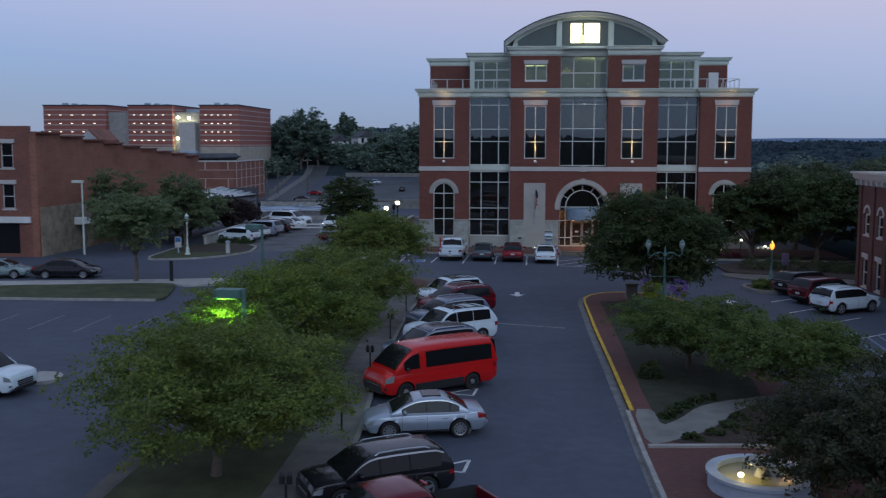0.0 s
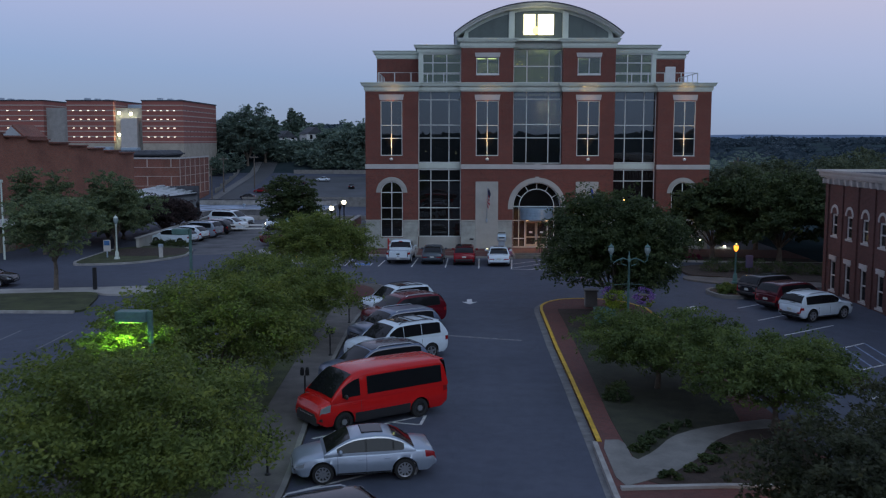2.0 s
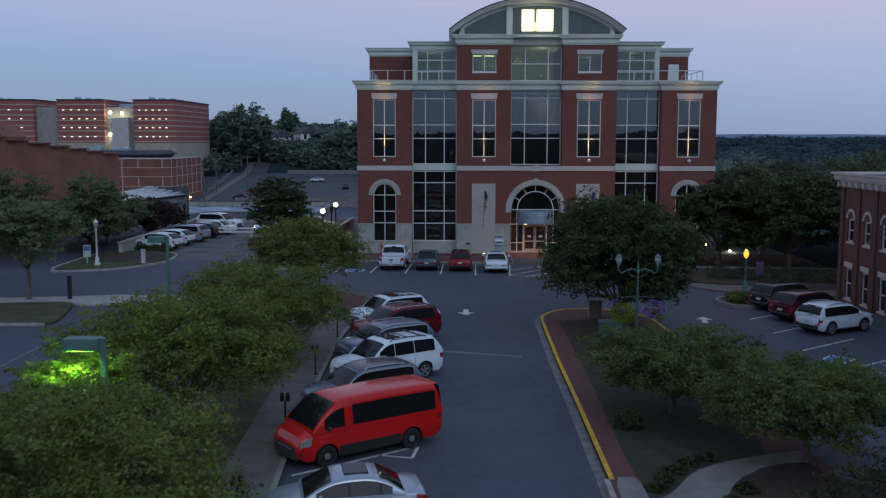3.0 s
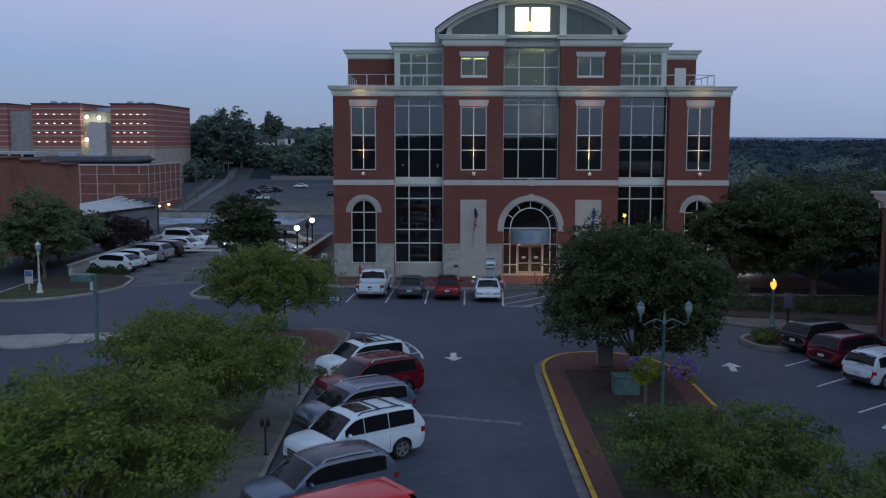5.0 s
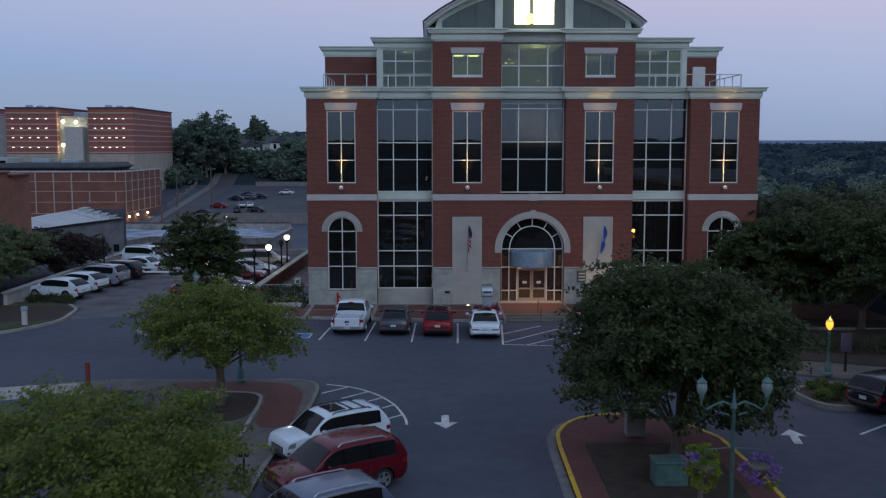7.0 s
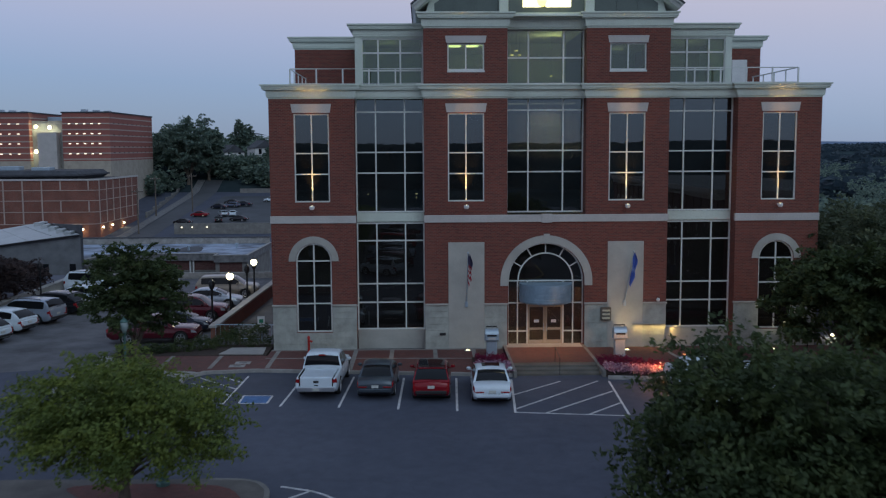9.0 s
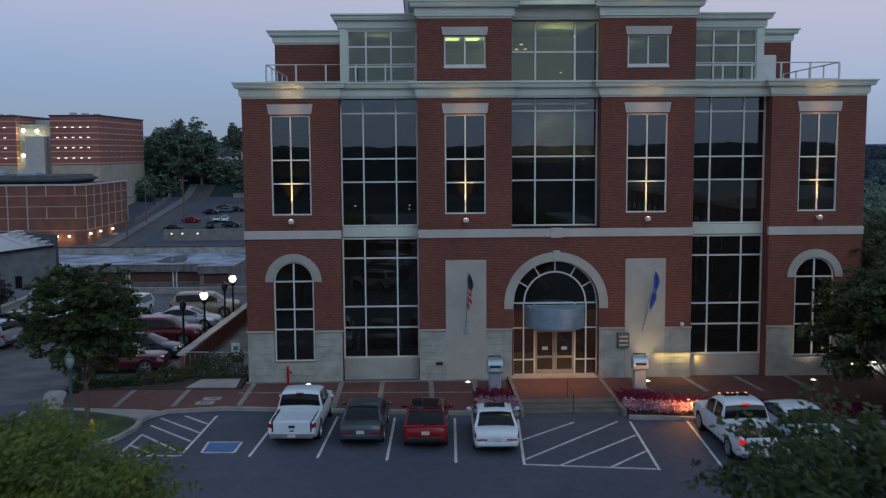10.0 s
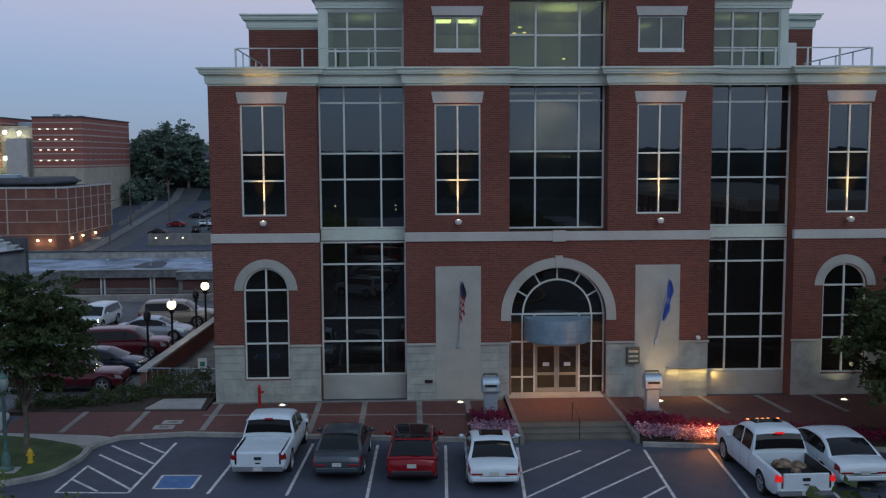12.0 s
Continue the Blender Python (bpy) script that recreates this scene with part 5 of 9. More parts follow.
    def patch(y0, y1, v0, v1, sx, out=0.008, ny=5, nv=4, skew=0.0):
        """A thin plate that lies on the skin."""
        top, low = [], []
        for a in range(ny + 1):
            for b in range(nv + 1):
                t = b / nv
                y = y0 + (y1 - y0) * a / ny + skew * t
                y = max(-0.5 * L, min(0.5 * L, y))
                x, z = skin(y, v0 + (v1 - v0) * t)
                end = smooth_step(0.455, 0.5, abs(y) / L) * (1 if y > 0 else -1)
                top.append((sx * (x + out), y + end * out * 1.5, z))
                low.append((sx * (x - 0.02), y - end * 0.02, z))
        m = nv + 1
        k = len(top)
        fs = []
        for a in range(ny):
            for b in range(nv):
                q = (a * m + b, a * m + b + 1, (a + 1) * m + b + 1, (a + 1) * m + b)
                fs.append(q)
        rim = [b for b in range(m)] + [a * m + nv for a in range(1, ny + 1)] + [ny * m + b for b in range(nv - 1, -1, -1)] + [a * m for a in range(ny - 1, 0, -1)]
        for a, b in zip(rim, rim[1:] + rim[:1]):
            fs.append((a, b, b + k, a + k))
        return Geo().add(top + low, fs)

    # cabin: rings along the length under a curved roof line
    wb, wt = s["wb"] * hw, s["wt"] * hw
    knots = [(f * L, h * (H - belt)) for f, h in s["roof"]]
    kx, kh = [k[0] for k in knots[::-1]], [k[1] for k in knots[::-1]]

    def roof_h(y):
        return float(np.interp(y, kx, kh, 0.0, 0.0))

    def soft_h(y):
        if not knots[-1][0] + 0.1 < y < knots[0][0] - 0.1:
            return roof_h(y)
        return sum(roof_h(y + q) * c for q, c in ((-0.16, 1), (-0.08, 2), (0, 3), (0.08, 2), (0.16, 1))) / 9

    def half_at(z):
        return wb + (wt - wb) * max(0.0, z - belt) / (H - belt) * 0.92

    rings = []
    for k in range(41):
        y = knots[0][0] + (knots[-1][0] - knots[0][0]) * k / 40
        h = soft_h(y)
        z8 = belt + 0.80 * h
        w8, q = half_at(z8), min(1, h * 2)
        side = [(wb, belt - 0.12), (wb, belt), (w8, z8), (w8 - 0.025 * q, belt + 0.885 * h), (w8 - 0.075 * q, belt + 0.945 * h), (w8 - 0.16 * q, belt + 0.98 * h), (w8 - 0.34 * q, belt + h)]
        rings.append([(x, y, z) for x, z in side + [(0, belt + h + 0.02)] + [(-x, z) for x, z in side[::-1]]])
    part("cabin", Geo().loft(rings), paint, car, "", True)

    def side_pane(ya, yb, sx, out=0.010, lo_z=0.045, hi=0.81, lo_h=0.0):
        lo, up, lo2, up2 = [], [], [], []
        m = 13
        for k in range(m):
            y = ya + (yb - ya) * k / (m - 1)
            h = soft_h(y)
            z0 = belt + max(lo_z, lo_h * h)
            z1 = max(z0 + 0.01, belt + (0.74 if style == "van" else hi) * h)
            for z, a, b in ((z0, lo, lo2), (z1, up, up2)):
                a.append((sx * (half_at(z) + out), y, z))
                b.append((sx * (half_at(z) - 0.012), y, z))
        fs = []
        for k in range(m - 1):
            q = (k, k + 1, m + k + 1, m + k)
            fs.append(q if sx < 0 else q[::-1])
            for a, b in ((0, 2 * m), (m, 3 * m)):
                fs.append((a + k, a + k + 1, b + k + 1, b + k))
        for k in (0, m - 1):
            fs.append((k, m + k, 3 * m + k, 2 * m + k))
        return Geo().add(lo + up + lo2 + up2, fs)

    def cross_pane(ya, yb, inset, out=0.03):
        m = 9
        vs = []
        d = 1 if ya > 0 else -1
        for k in range(m):
            y = ya + (yb - ya) * k / (m - 1)
            h = soft_h(y)
            w = half_at(belt + 0.9 * h) - inset
            z = belt + h
            vs += [(-w, y + d * out, z - 0.014), (-w * 0.55, y + d * out, z + 0.016), (0, y + d * out, z + 0.026), (w * 0.55, y + d * out, z + 0.016), (w, y + d * out, z - 0.014)]
        fs = []
        for k in range(m - 1):
            for i in range(4):
                q = (5 * k + i, 5 * k + i + 1, 5 * k + 6 + i, 5 * k + 5 + i)
                fs.append(q if d > 0 else q[::-1])
        g = Geo().add(vs, fs)
        g.add([(x, y - d * 0.03, z - 0.025) for x, y, z in vs], [f[::-1] for f in fs])
        return g

    f0, f1 = s["front"][0] * L, s["front"][1] * L
    r1, r0 = s["rear"][0] * L, s["rear"][1] * L
    z1, wtop = H - 0.02, half_at(H)
    part("windshield", cross_pane(f0, f1, 0.085), M_CARGLASS, car, "", True)
    part("rear_window", cross_pane(r0, r1, 0.06 if style != "sedan" else 0.10), M_CARGLASS, car, "", True)
    for k, (a, b) in enumerate(s["sides"]):
        gap = 0.0 if thick or style in ("van", "pickup") else 0.010
        for sx in (-1, 1):
            part("side_window", side_pane((a + gap * (k > 0)) * L, (b - gap * (k < len(s["sides"]) - 1)) * L, sx), M_CARGLASS, car)
    for sx in (-1, 1):
        if not thick and style in ("suv", "crossover", "sedan"):
            part("window_pillar", side_pane((s["sides"][0][0] - 0.012) * L, (s["sides"][-1][1] + 0.012) * L, sx, 0.004, 0.03, 0.80), M_TRIM, car)
        if chrome:
            part("chrome_line", side_pane((s["sides"][0][0] + 0.01) * L, (s["sides"][-1][1] - 0.02) * L, sx, 0.016, 0.03, 0.88, 0.80), M_RIM, car)
    if style == "van":
        for sx in (-1, 1):
            part("roof_groove", Geo().tube([(sx * (wtop - 0.06), f1 - 0.5, H - 0.075), (sx * (wtop - 0.06), r1 + 0.2, H - 0.10)], 0.018, 5), paint, car)
    if roof:
        rows = []
        for k in range(15):
            y = f1 - 0.06 + (r1 + 0.12 - f1) * k / 14
            h = soft_h(y)
            w = half_at(belt + 0.8 * h) - 0.11
            rows.append([(w, y, belt + 0.955 * h), (w, y, belt + 0.985 * h + 0.008), (w - 0.2, y, belt + h + 0.018), (0, y, belt + h + 0.032), (0.2 - w, y, belt + h + 0.018), (-w, y, belt + 0.985 * h + 0.008), (-w, y, belt + 0.955 * h)])
        part("roof_panel", Geo().loft(rows), roof, car, "dark glazed roof", True)
    if sunroof:
        part("sunroof", Geo().box(-wtop * 0.62, wtop * 0.62, f1 - 0.98, f1 - 0.32, z1 - 0.03, z1 + 0.042, 0.012), M_CARGLASS, car)
    if rails:
        rm = M_RIM if rails == 1 else M_TRIM
        xr = wtop - 0.06
        for sx in (-1, 1):
            part("roof_rail", Geo().tube([(sx * xr, f1 - 0.22, z1 - 0.09), (sx * xr, f1 - 0.40, z1 + 0.03), (sx * xr, (f1 + r1) / 2, z1 + 0.05), (sx * xr, r1 + 0.45, z1 + 0.03), (sx * xr, r1 + 0.2, z1 - 0.1)], 0.024, 6), rm, car)
        for k in range(bars):
            y = f1 - 1.15 - (f1 - r1 - 1.75) * k / max(1, bars - 1)
            part("roof_bar", Geo().box(-xr, xr, y - 0.035, y + 0.035, z1 + 0.035, z1 + 0.065, 0.008), rm, car)
    wf, wr = s["wheels"][0] * L, s["wheels"][1] * L
    wn_, wr_ = kw[-1] * hw, kw[0] * hw
    for sx in (-1, 1):
        if trim:
            part("side_trim", patch(wr + RA + 0.02, wf - RA - 0.02, 2.0, 4.0 if style == "van" else 3.6, sx, 0.012), M_TRIM, car)
        part("sill", patch(wr + RA + 0.03, wf - RA - 0.03, 1.6, 2.6, sx, 0.006), M_TRIM, car)
        if style == "sedan":
            part("taillight", patch(rear, rear + 0.30, 6.0, 7.8, sx, 0.008, skew=0.03), M_TAILON if lit else M_TAIL, car)
        elif style == "pickup":
            part("taillight", patch(rear, rear + 0.13, 5.1, 7.9, sx, 0.010), M_TAILON if lit else M_TAIL, car)
        else:
            part("taillight", patch(rear, rear + 0.20, 5.6, 8.3, sx, 0.010), M_TAILON if lit else M_TAIL, car)
        x0, x1, v0, v1 = {"sedan": (0.46, 0.96, 6.3, 7.8), "pickup": (0.82, 0.975, 5.0, 7.6)}.get(style, (0.70, 0.97, 5.3, 7.9))
        part("taillight", Geo().box(min(sx * x0 * wr_, sx * x1 * wr_), max(sx * x0 * wr_, sx * x1 * wr_), rear - 0.022, rear + 0.05, skin(rear, v0)[1], skin(rear, v1)[1], 0.015), M_TAILON if lit else M_TAIL, car)
        part("headlight", patch(0.435 * L if style != "van" else 0.425 * L, 0.493 * L, 5.6, 7.2, sx, 0.010, 7, 4, -0.05), M_HEADON if headlit else M_HEAD, car)
        part("fog_lamp", patch(0.474 * L, 0.497 * L, 2.9, 3.7, sx, 0.008), M_TRIM, car)
        my = s["sides"][0][0] * L - 0.10
        part("mirror", Geo().ball((sx * (hw + 0.10), my, belt + 0.09), 0.115, 0.065, 0.085, 10, 6).tube([(sx * hw * 0.95, my, belt + 0.02), (sx * (hw + 0.07), my, belt + 0.06)], 0.03, 6), paint if style != "van" else M_TRIM, car, "", True)
        seams = [s["sides"][0][0] - 0.005, s["sides"][0][1] - 0.008] + ([s["sides"][1][1] - 0.005] if len(s["sides"]) > 1 and style != "van" else [])
        for f in seams:
            if abs(f * L - wr) > RA and abs(f * L - wf) > RA:
                part("door_gap", patch(f * L - 0.006, f * L + 0.006, 2.7, 8.0, sx, 0.003, 1, 8), M_TRIM, car)
        for f in [q + 0.045 for q in seams[1:]]:
            x, z = skin(f * L, 6.4)
            part("door_handle", Geo().box(min(sx * (x - 0.02), sx * (x + 0.022)), max(sx * (x - 0.02), sx * (x + 0.022)), f * L - 0.09, f * L + 0.09, z - 0.015, z + 0.018, 0.006), paint, car)
    # bumpers, grille and plate at the two ends
    low_paint = M_TRIM if style in ("van", "suv", "crossover") else paint
    part("rear_bumper", Geo().box(-0.93 * wr_, 0.93 * wr_, rear - 0.055, rear + 0.12, 0.40, 0.56 if style != "pickup" else 0.62, 0.03), M_RIM if style == "pickup" else low_paint, car)
    part("front_bumper", Geo().box(-0.86 * wn_, 0.86 * wn_, 0.5 * L - 0.12, 0.5 * L + 0.035, 0.30, 0.46 if style != "van" else 0.62, 0.03), M_TRIM if style != "sedan" else paint, car)
    gz = kz[-1] * belt
    gw = 0.62 if style == "van" else 0.50
    grille = part("grille", Geo().box(-gw * hw, gw * hw, 0.5 * L - 0.1, 0.5 * L + 0.02, 0.47, gz - 0.05, 0.015), M_TRIM, car)
    for k in range(2):
        z = 0.50 + (gz - 0.60) * (k + 0.5) / 2
        part("grille_bar", Geo().box(-0.46 * hw, 0.46 * hw, 0.5 * L + 0.015, 0.5 * L + 0.028, z, z + 0.025), M_RIM, grille)
    pz = 0.60 if style == "sedan" else (0.44 if style == "pickup" else 0.66)
    part("number_plate", Geo().box(-0.16, 0.16, rear - 0.075 if style == "pickup" else rear - 0.030, rear + 0.01, pz, pz + 0.13), M_PLATE, car)
    if style in ("suv", "crossover", "van"):
        part("wiper", Geo().box(-0.02, 0.34, r0 - 0.06, r0 - 0.03, belt + 0.10, belt + 0.125), M_TRIM, car)
        part("spoiler", Geo().box(-wtop * 0.86, wtop * 0.86, r1 - 0.10, r1 + 0.12, H - 0.115, H - 0.075, 0.015), paint, car)
    if strip:
        part("plate_recess", Geo().box(-0.48 * wr_, 0.48 * wr_, rear - 0.016, rear + 0.04, skin(rear, 5.6)[1], skin(rear, 7.2)[1], 0.01), M_TRIM, car)
    if style == "sedan":
        part("lid_line", Geo().box(-0.55 * hw, 0.55 * hw, rear - 0.006, rear + 0.03, 0.60 * belt, 0.615 * belt), M_TRIM, car)
    if style == "pickup":
        bt = belt
        gate = part("tailgate", Geo().box(-0.745 * hw, 0.745 * hw, rear - 0.015, rear + 0.075, 0.60, bt - 0.012, 0.02), paint, car)
        part("gate_handle", Geo().box(-0.13, 0.13, rear - 0.035, rear - 0.005, bt - 0.26, bt - 0.15, 0.01), M_TRIM, gate)
        part("gate_badge", Geo().box(-0.09, 0.09, rear - 0.024, rear - 0.010, bt - 0.40, bt - 0.35), M_TRIM, gate)
        if tonneau:
            part("bed_cover", Geo().box(-0.78 * hw, 0.78 * hw, rear + 0.10, bed_end * L - 0.14, bt - 0.06, bt - 0.002, 0.02), tonneau, car, "flat bed cover")
        part("brake_lamp", Geo().box(-0.16, 0.16, r0 - 0.005, r0 + 0.07, H - 0.13, H - 0.07, 0.01), M_TAIL if not lit else M_TAILON, car)
    # wheels
    turn = [2 * math.pi * k / 20 for k in range(20)]
    rimm = M_RIM if style != "van" else M_TRIM
    for fy in s["wheels"]:
        for sx in (-1, 1):
            y = fy * L
            xo = sx * (hw - 0.012)
            ring = [(xo - sx * 0.22, R * 0.90), (xo - sx * 0.20, R), (xo - sx * 0.035, R), (xo + sx * 0.004, R * 0.94), (xo + sx * 0.006, R * 0.70), (xo - sx * 0.05, R * 0.66)]
            tyre = part("wheel", Geo().loft([[(x, y + r * math.cos(t), R + r * math.sin(t)) for t in turn] for x, r in ring]), M_TYRE, car, "", True)
            g = Geo()
            spokes = 5 if style != "sedan" else 10
            for k in range(spokes):
                a = 2 * math.pi * k / spokes + 0.3
                wd = 0.16 if spokes == 5 else 0.085
                g.loft([[(x, y + R * r * math.cos(a + d), R + R * r * math.sin(a + d)) for r, d in ((0.12, -1.2), (0.66, -wd), (0.66, wd), (0.12, 1.2))] for x in (xo - sx * 0.045, xo - sx * 0.012)])
            g.loft([[(x, y + r * math.cos(t), R + r * math.sin(t)) for t in turn] for x, r in ((xo - sx * 0.048, R * 0.60), (xo + sx * 0.002, R * 0.62), (xo + sx * 0.008, R * 0.70), (xo - sx * 0.0, R * 0.715))], True, False)
            g.loft([[(x, y + r * math.cos(t), R + r * math.sin(t)) for t in turn[::3]] for x, r in ((xo - sx * 0.03, R * 0.16), (xo + sx * 0.002, R * 0.12))])
            part("rim", g, rimm, tyre)
            if style == "van":
                part("hub_cap", Geo().loft([[(x, y + r * math.cos(t), R + r * math.sin(t)) for t in turn[::2]] for x, r in ((xo - sx * 0.02, R * 0.32), (xo + sx * 0.012, R * 0.28), (xo + sx * 0.02, R * 0.12))]), M_RIM, tyre, "pale hub cap", True)
    return car


P_WHITE = paint_mat("white_car_paint", (0.66, 0.75, 0.81))
P_SILVER = paint_mat("silver_car_paint", (0.36, 0.42, 0.50), 0.45, 0.28)
P_RED = paint_mat("bright_red_paint", (0.55, 0.012, 0.012))
P_DKRED = paint_mat("dark_red_paint", (0.13, 0.006, 0.014), 0.2)
P_MAROON = paint_mat("maroon_paint", (0.09, 0.010, 0.018), 0.2)
P_BLACK = paint_mat("black_car_paint", (0.012, 0.012, 0.015))
P_NAVY = paint_mat("blue_black_paint", (0.02, 0.026, 0.045), 0.3)
P_GREY = paint_mat("blue_grey_paint", (0.15, 0.19, 0.27), 0.5, 0.3)
P_GREEN = paint_mat("grey_blue_paint", (0.07, 0.09, 0.11), 0.4, 0.3)
P_CRIM = paint_mat("crimson_paint", (0.24, 0.006, 0.014), 0.1)
P_BEIGE = paint_mat("beige_paint", (0.28, 0.25, 0.21), 0.4, 0.3)
P_TEAL = paint_mat("pale_teal_paint", (0.22, 0.30, 0.30), 0.2)


def park(car, x, y, turn, z=0.0):
    """turn: degrees from +y, anticlockwise."""
    car.matrix_world = pose(x, y, z, 0, 0, turn)
    return car


ROW = "cars in the angled bays"
FACE = "cars before the office building"
LOT = "cars in the side lot"
DRIVE = "cars along the drive"
a = 90 + 32
park(build_car("pickup_truck", "pickup", P_DKRED, 5.6, 1.95, 1.85, "dark red pickup truck in an angled bay", group=ROW), -2.85, 22.9, a)
park(build_car("suv", "suv", P_BLACK, 4.3, 1.82, 1.52, "glossy black crossover with chrome window line", 1, group=ROW, chrome=True), -3.9, 26.85, a - 4)
park(build_car("sedan", "sedan", P_SILVER, 4.25, 1.78, 1.40, "silver sedan with dark sunroof", False, True, group=ROW, chrome=True), -3.05, 33.25, 102)
park(build_car("passenger_van", "van", P_RED, 5.4, 2.0, 2.1, "bright red passenger van with dark windows", trim=True, group=ROW), -3.25, 39.2, a + 4)
park(build_car("suv", "suv", P_GREY, 4.5, 1.84, 1.66, "blue-grey crossover with dark roof beside the red van", 1, group=ROW, roof=P_NAVY, chrome=True), -3.6, 44.4, a + 2)
park(build_car("suv", "suv", P_WHITE, 4.7, 1.95, 1.84, "large white sport utility with black roof rails and crossbars", 2, True, group=ROW, thick=True, bars=2), -2.95, 48.75, a + 5)
park(build_car("suv", "suv", P_GREY, 4.55, 1.9, 1.68, "blue-grey crossover with pale window line in an angled bay", 1, group=ROW, chrome=True), -3.3, 52.75, a + 2)
park(build_car("suv", "suv", P_DKRED, 4.5, 1.96, 1.76, "dark red sport utility with roof rails", 1, group=ROW), -3.05, 57.0, a + 2)
park(build_car("suv", "suv", P_WHITE, 4.25, 1.84, 1.66, "white crossover with dark sunroof and rails", 2, True, group=ROW, bars=2), -3.65, 60.95, a + 2)

park(build_car("pickup_truck", "pickup", P_WHITE, 5.8, 2.0, 1.80, "white crew-cab pickup with white bed cover", tonneau=P_WHITE, group=FACE), -4.75, 85.65, -2.5)
park(build_car("sedan", "sedan", P_GREEN, 4.7, 1.8, 1.45, "dim blue-grey sedan parked nose to the kerb", group=FACE), -2.03, 84.9, -2)
park(build_car("hatchback", "crossover", P_CRIM, 4.3, 1.8, 1.56, "crimson hatchback with dark panoramic roof", False, False, group=FACE, roof=M_CARGLASS), 0.58, 84.25, -2)
park(build_car("sedan", "sedan", P_WHITE, 4.8, 1.84, 1.45, "white sedan with sunroof beside hatched bay", False, True, group=FACE), 3.36, 83.75, -1.5)
truck = park(build_car("pickup_truck", "pickup", P_WHITE, 6.15, 2.02, 1.92, "white pickup with lit tail lamps and loaded bed", lit=True, group=FACE), 13.15, 82.55, 1)
for k in range(5):
    x = (-0.55, -0.2, 0.0, 0.2, 0.55)[k]
    part("marker_lamp", Geo().box(x - 0.05, x + 0.05, 0.68, 0.75, 1.88, 1.925, 0.01), M_AMBER, truck, "lit amber roof marker")
part("roof_glass", Geo().box(-0.5, 0.5, 0.12, 0.58, 1.86, 1.945, 0.02), M_CARGLASS, truck, "dark glass roof panel")
load = thing("cargo_load", "heap of brown bundles lying in the truck bed", "cargo", truck.matrix_world.copy())
M_LOAD = plain("load_cloth", (0.22, 0.16, 0.11), 0.9, amount=0.9, big=5)
rng = np.random.default_rng(19)
for k in range(14):
    x, y = rng.uniform(-0.35, 0.5), rng.uniform(-2.1, -1.1)
    r = rng.uniform(0.13, 0.24)
    part("bundle", Geo().ball((x, y, 0.66 + r * rng.uniform(0.6, 1.5)), r * rng.uniform(0.8, 1.5), r * rng.uniform(0.8, 1.4), r * 0.8, 9, 6), M_LOAD, load, "", True)
single("cargo_sheet", Geo().box(-0.72, -0.3, -1.9, -1.05, 0.67, 0.80, 0.02), P_WHITE, "pale board lying in the truck bed", "board", at=truck.matrix_world.copy())
park(build_car("sedan", "sedan", P_WHITE, 5.3, 1.98, 1.48, "long white sedan beside the loaded pickup", group=FACE, strip=True), 15.75, 83.5, 1)

# east row
EAST = "cars by the brick building"
park(build_car("suv", "suv", P_WHITE, 4.25, 1.8, 1.6, "white crossover with roof rails by the brick building", 1, group=EAST), 20.55, 59.6, -62)
park(build_car("suv", "suv", P_MAROON, 4.7, 1.86, 1.66, "dark red crossover in the shade of trees", group=EAST), 20.5, 63.2, -62)
park(build_car("sedan", "suv", P_BLACK, 4.6, 1.84, 1.6, "black crossover in the shade of trees", group=EAST), 20.4, 66.8, -62)
park(build_car("sedan", "sedan", P_BLACK, 4.6, 1.82, 1.45, "black sedan beside the hatched bay", group=EAST), 18.6, 39.4, -62)

# street and open lot
park(build_car("sedan", "sedan", P_BLACK, 4.8, 1.85, 1.45, "black sedan standing in the street", group="cars in the street"), -33.2, 70.6, -84)
park(build_car("sedan", "sedan", P_TEAL, 4.4, 1.78, 1.45, "pale teal sedan standing in the street", group="cars in the street"), -38.2, 70.2, -84)
park(build_car("suv", "suv", P_WHITE, 4.8, 1.88, 1.72, "white sport utility beside the parking island", group="cars in the street"), -21.9, 37.6, -100)

# drive
for nm, st, pt, x, y, turn_, size, lb in (("crossover", "crossover", P_WHITE, -27.6, 97.6, 72, (4.6, 1.84, 1.58), "white crossover with raked tail beside the low hedge"), ("crossover", "crossover", P_WHITE, -27.3, 101.0, 73, (4.4, 1.82, 1.56), "small white crossover in the drive row"),
                                            ("minivan", "suv", P_SILVER, -26.9, 104.4, 73, (4.8, 1.9, 1.72), "silver minivan in the drive row"), ("suv", "crossover", P_BLACK, -26.5, 108.2, 74, (4.7, 1.86, 1.6), "black crossover in the drive row"),
                                            ("sedan", "sedan", P_WHITE, -25.9, 112.0, 74, (4.8, 1.84, 1.5), "white sedan in the drive row"), ("suv", "suv", P_WHITE, -26.5, 117.3, -110, (5.2, 1.98, 1.9), "large white sport utility facing out at the drive's end")):
    park(build_car(nm, st, pt, *size, lb, 2 if st == "suv" else False, group=DRIVE, far=True), x, y, turn_)
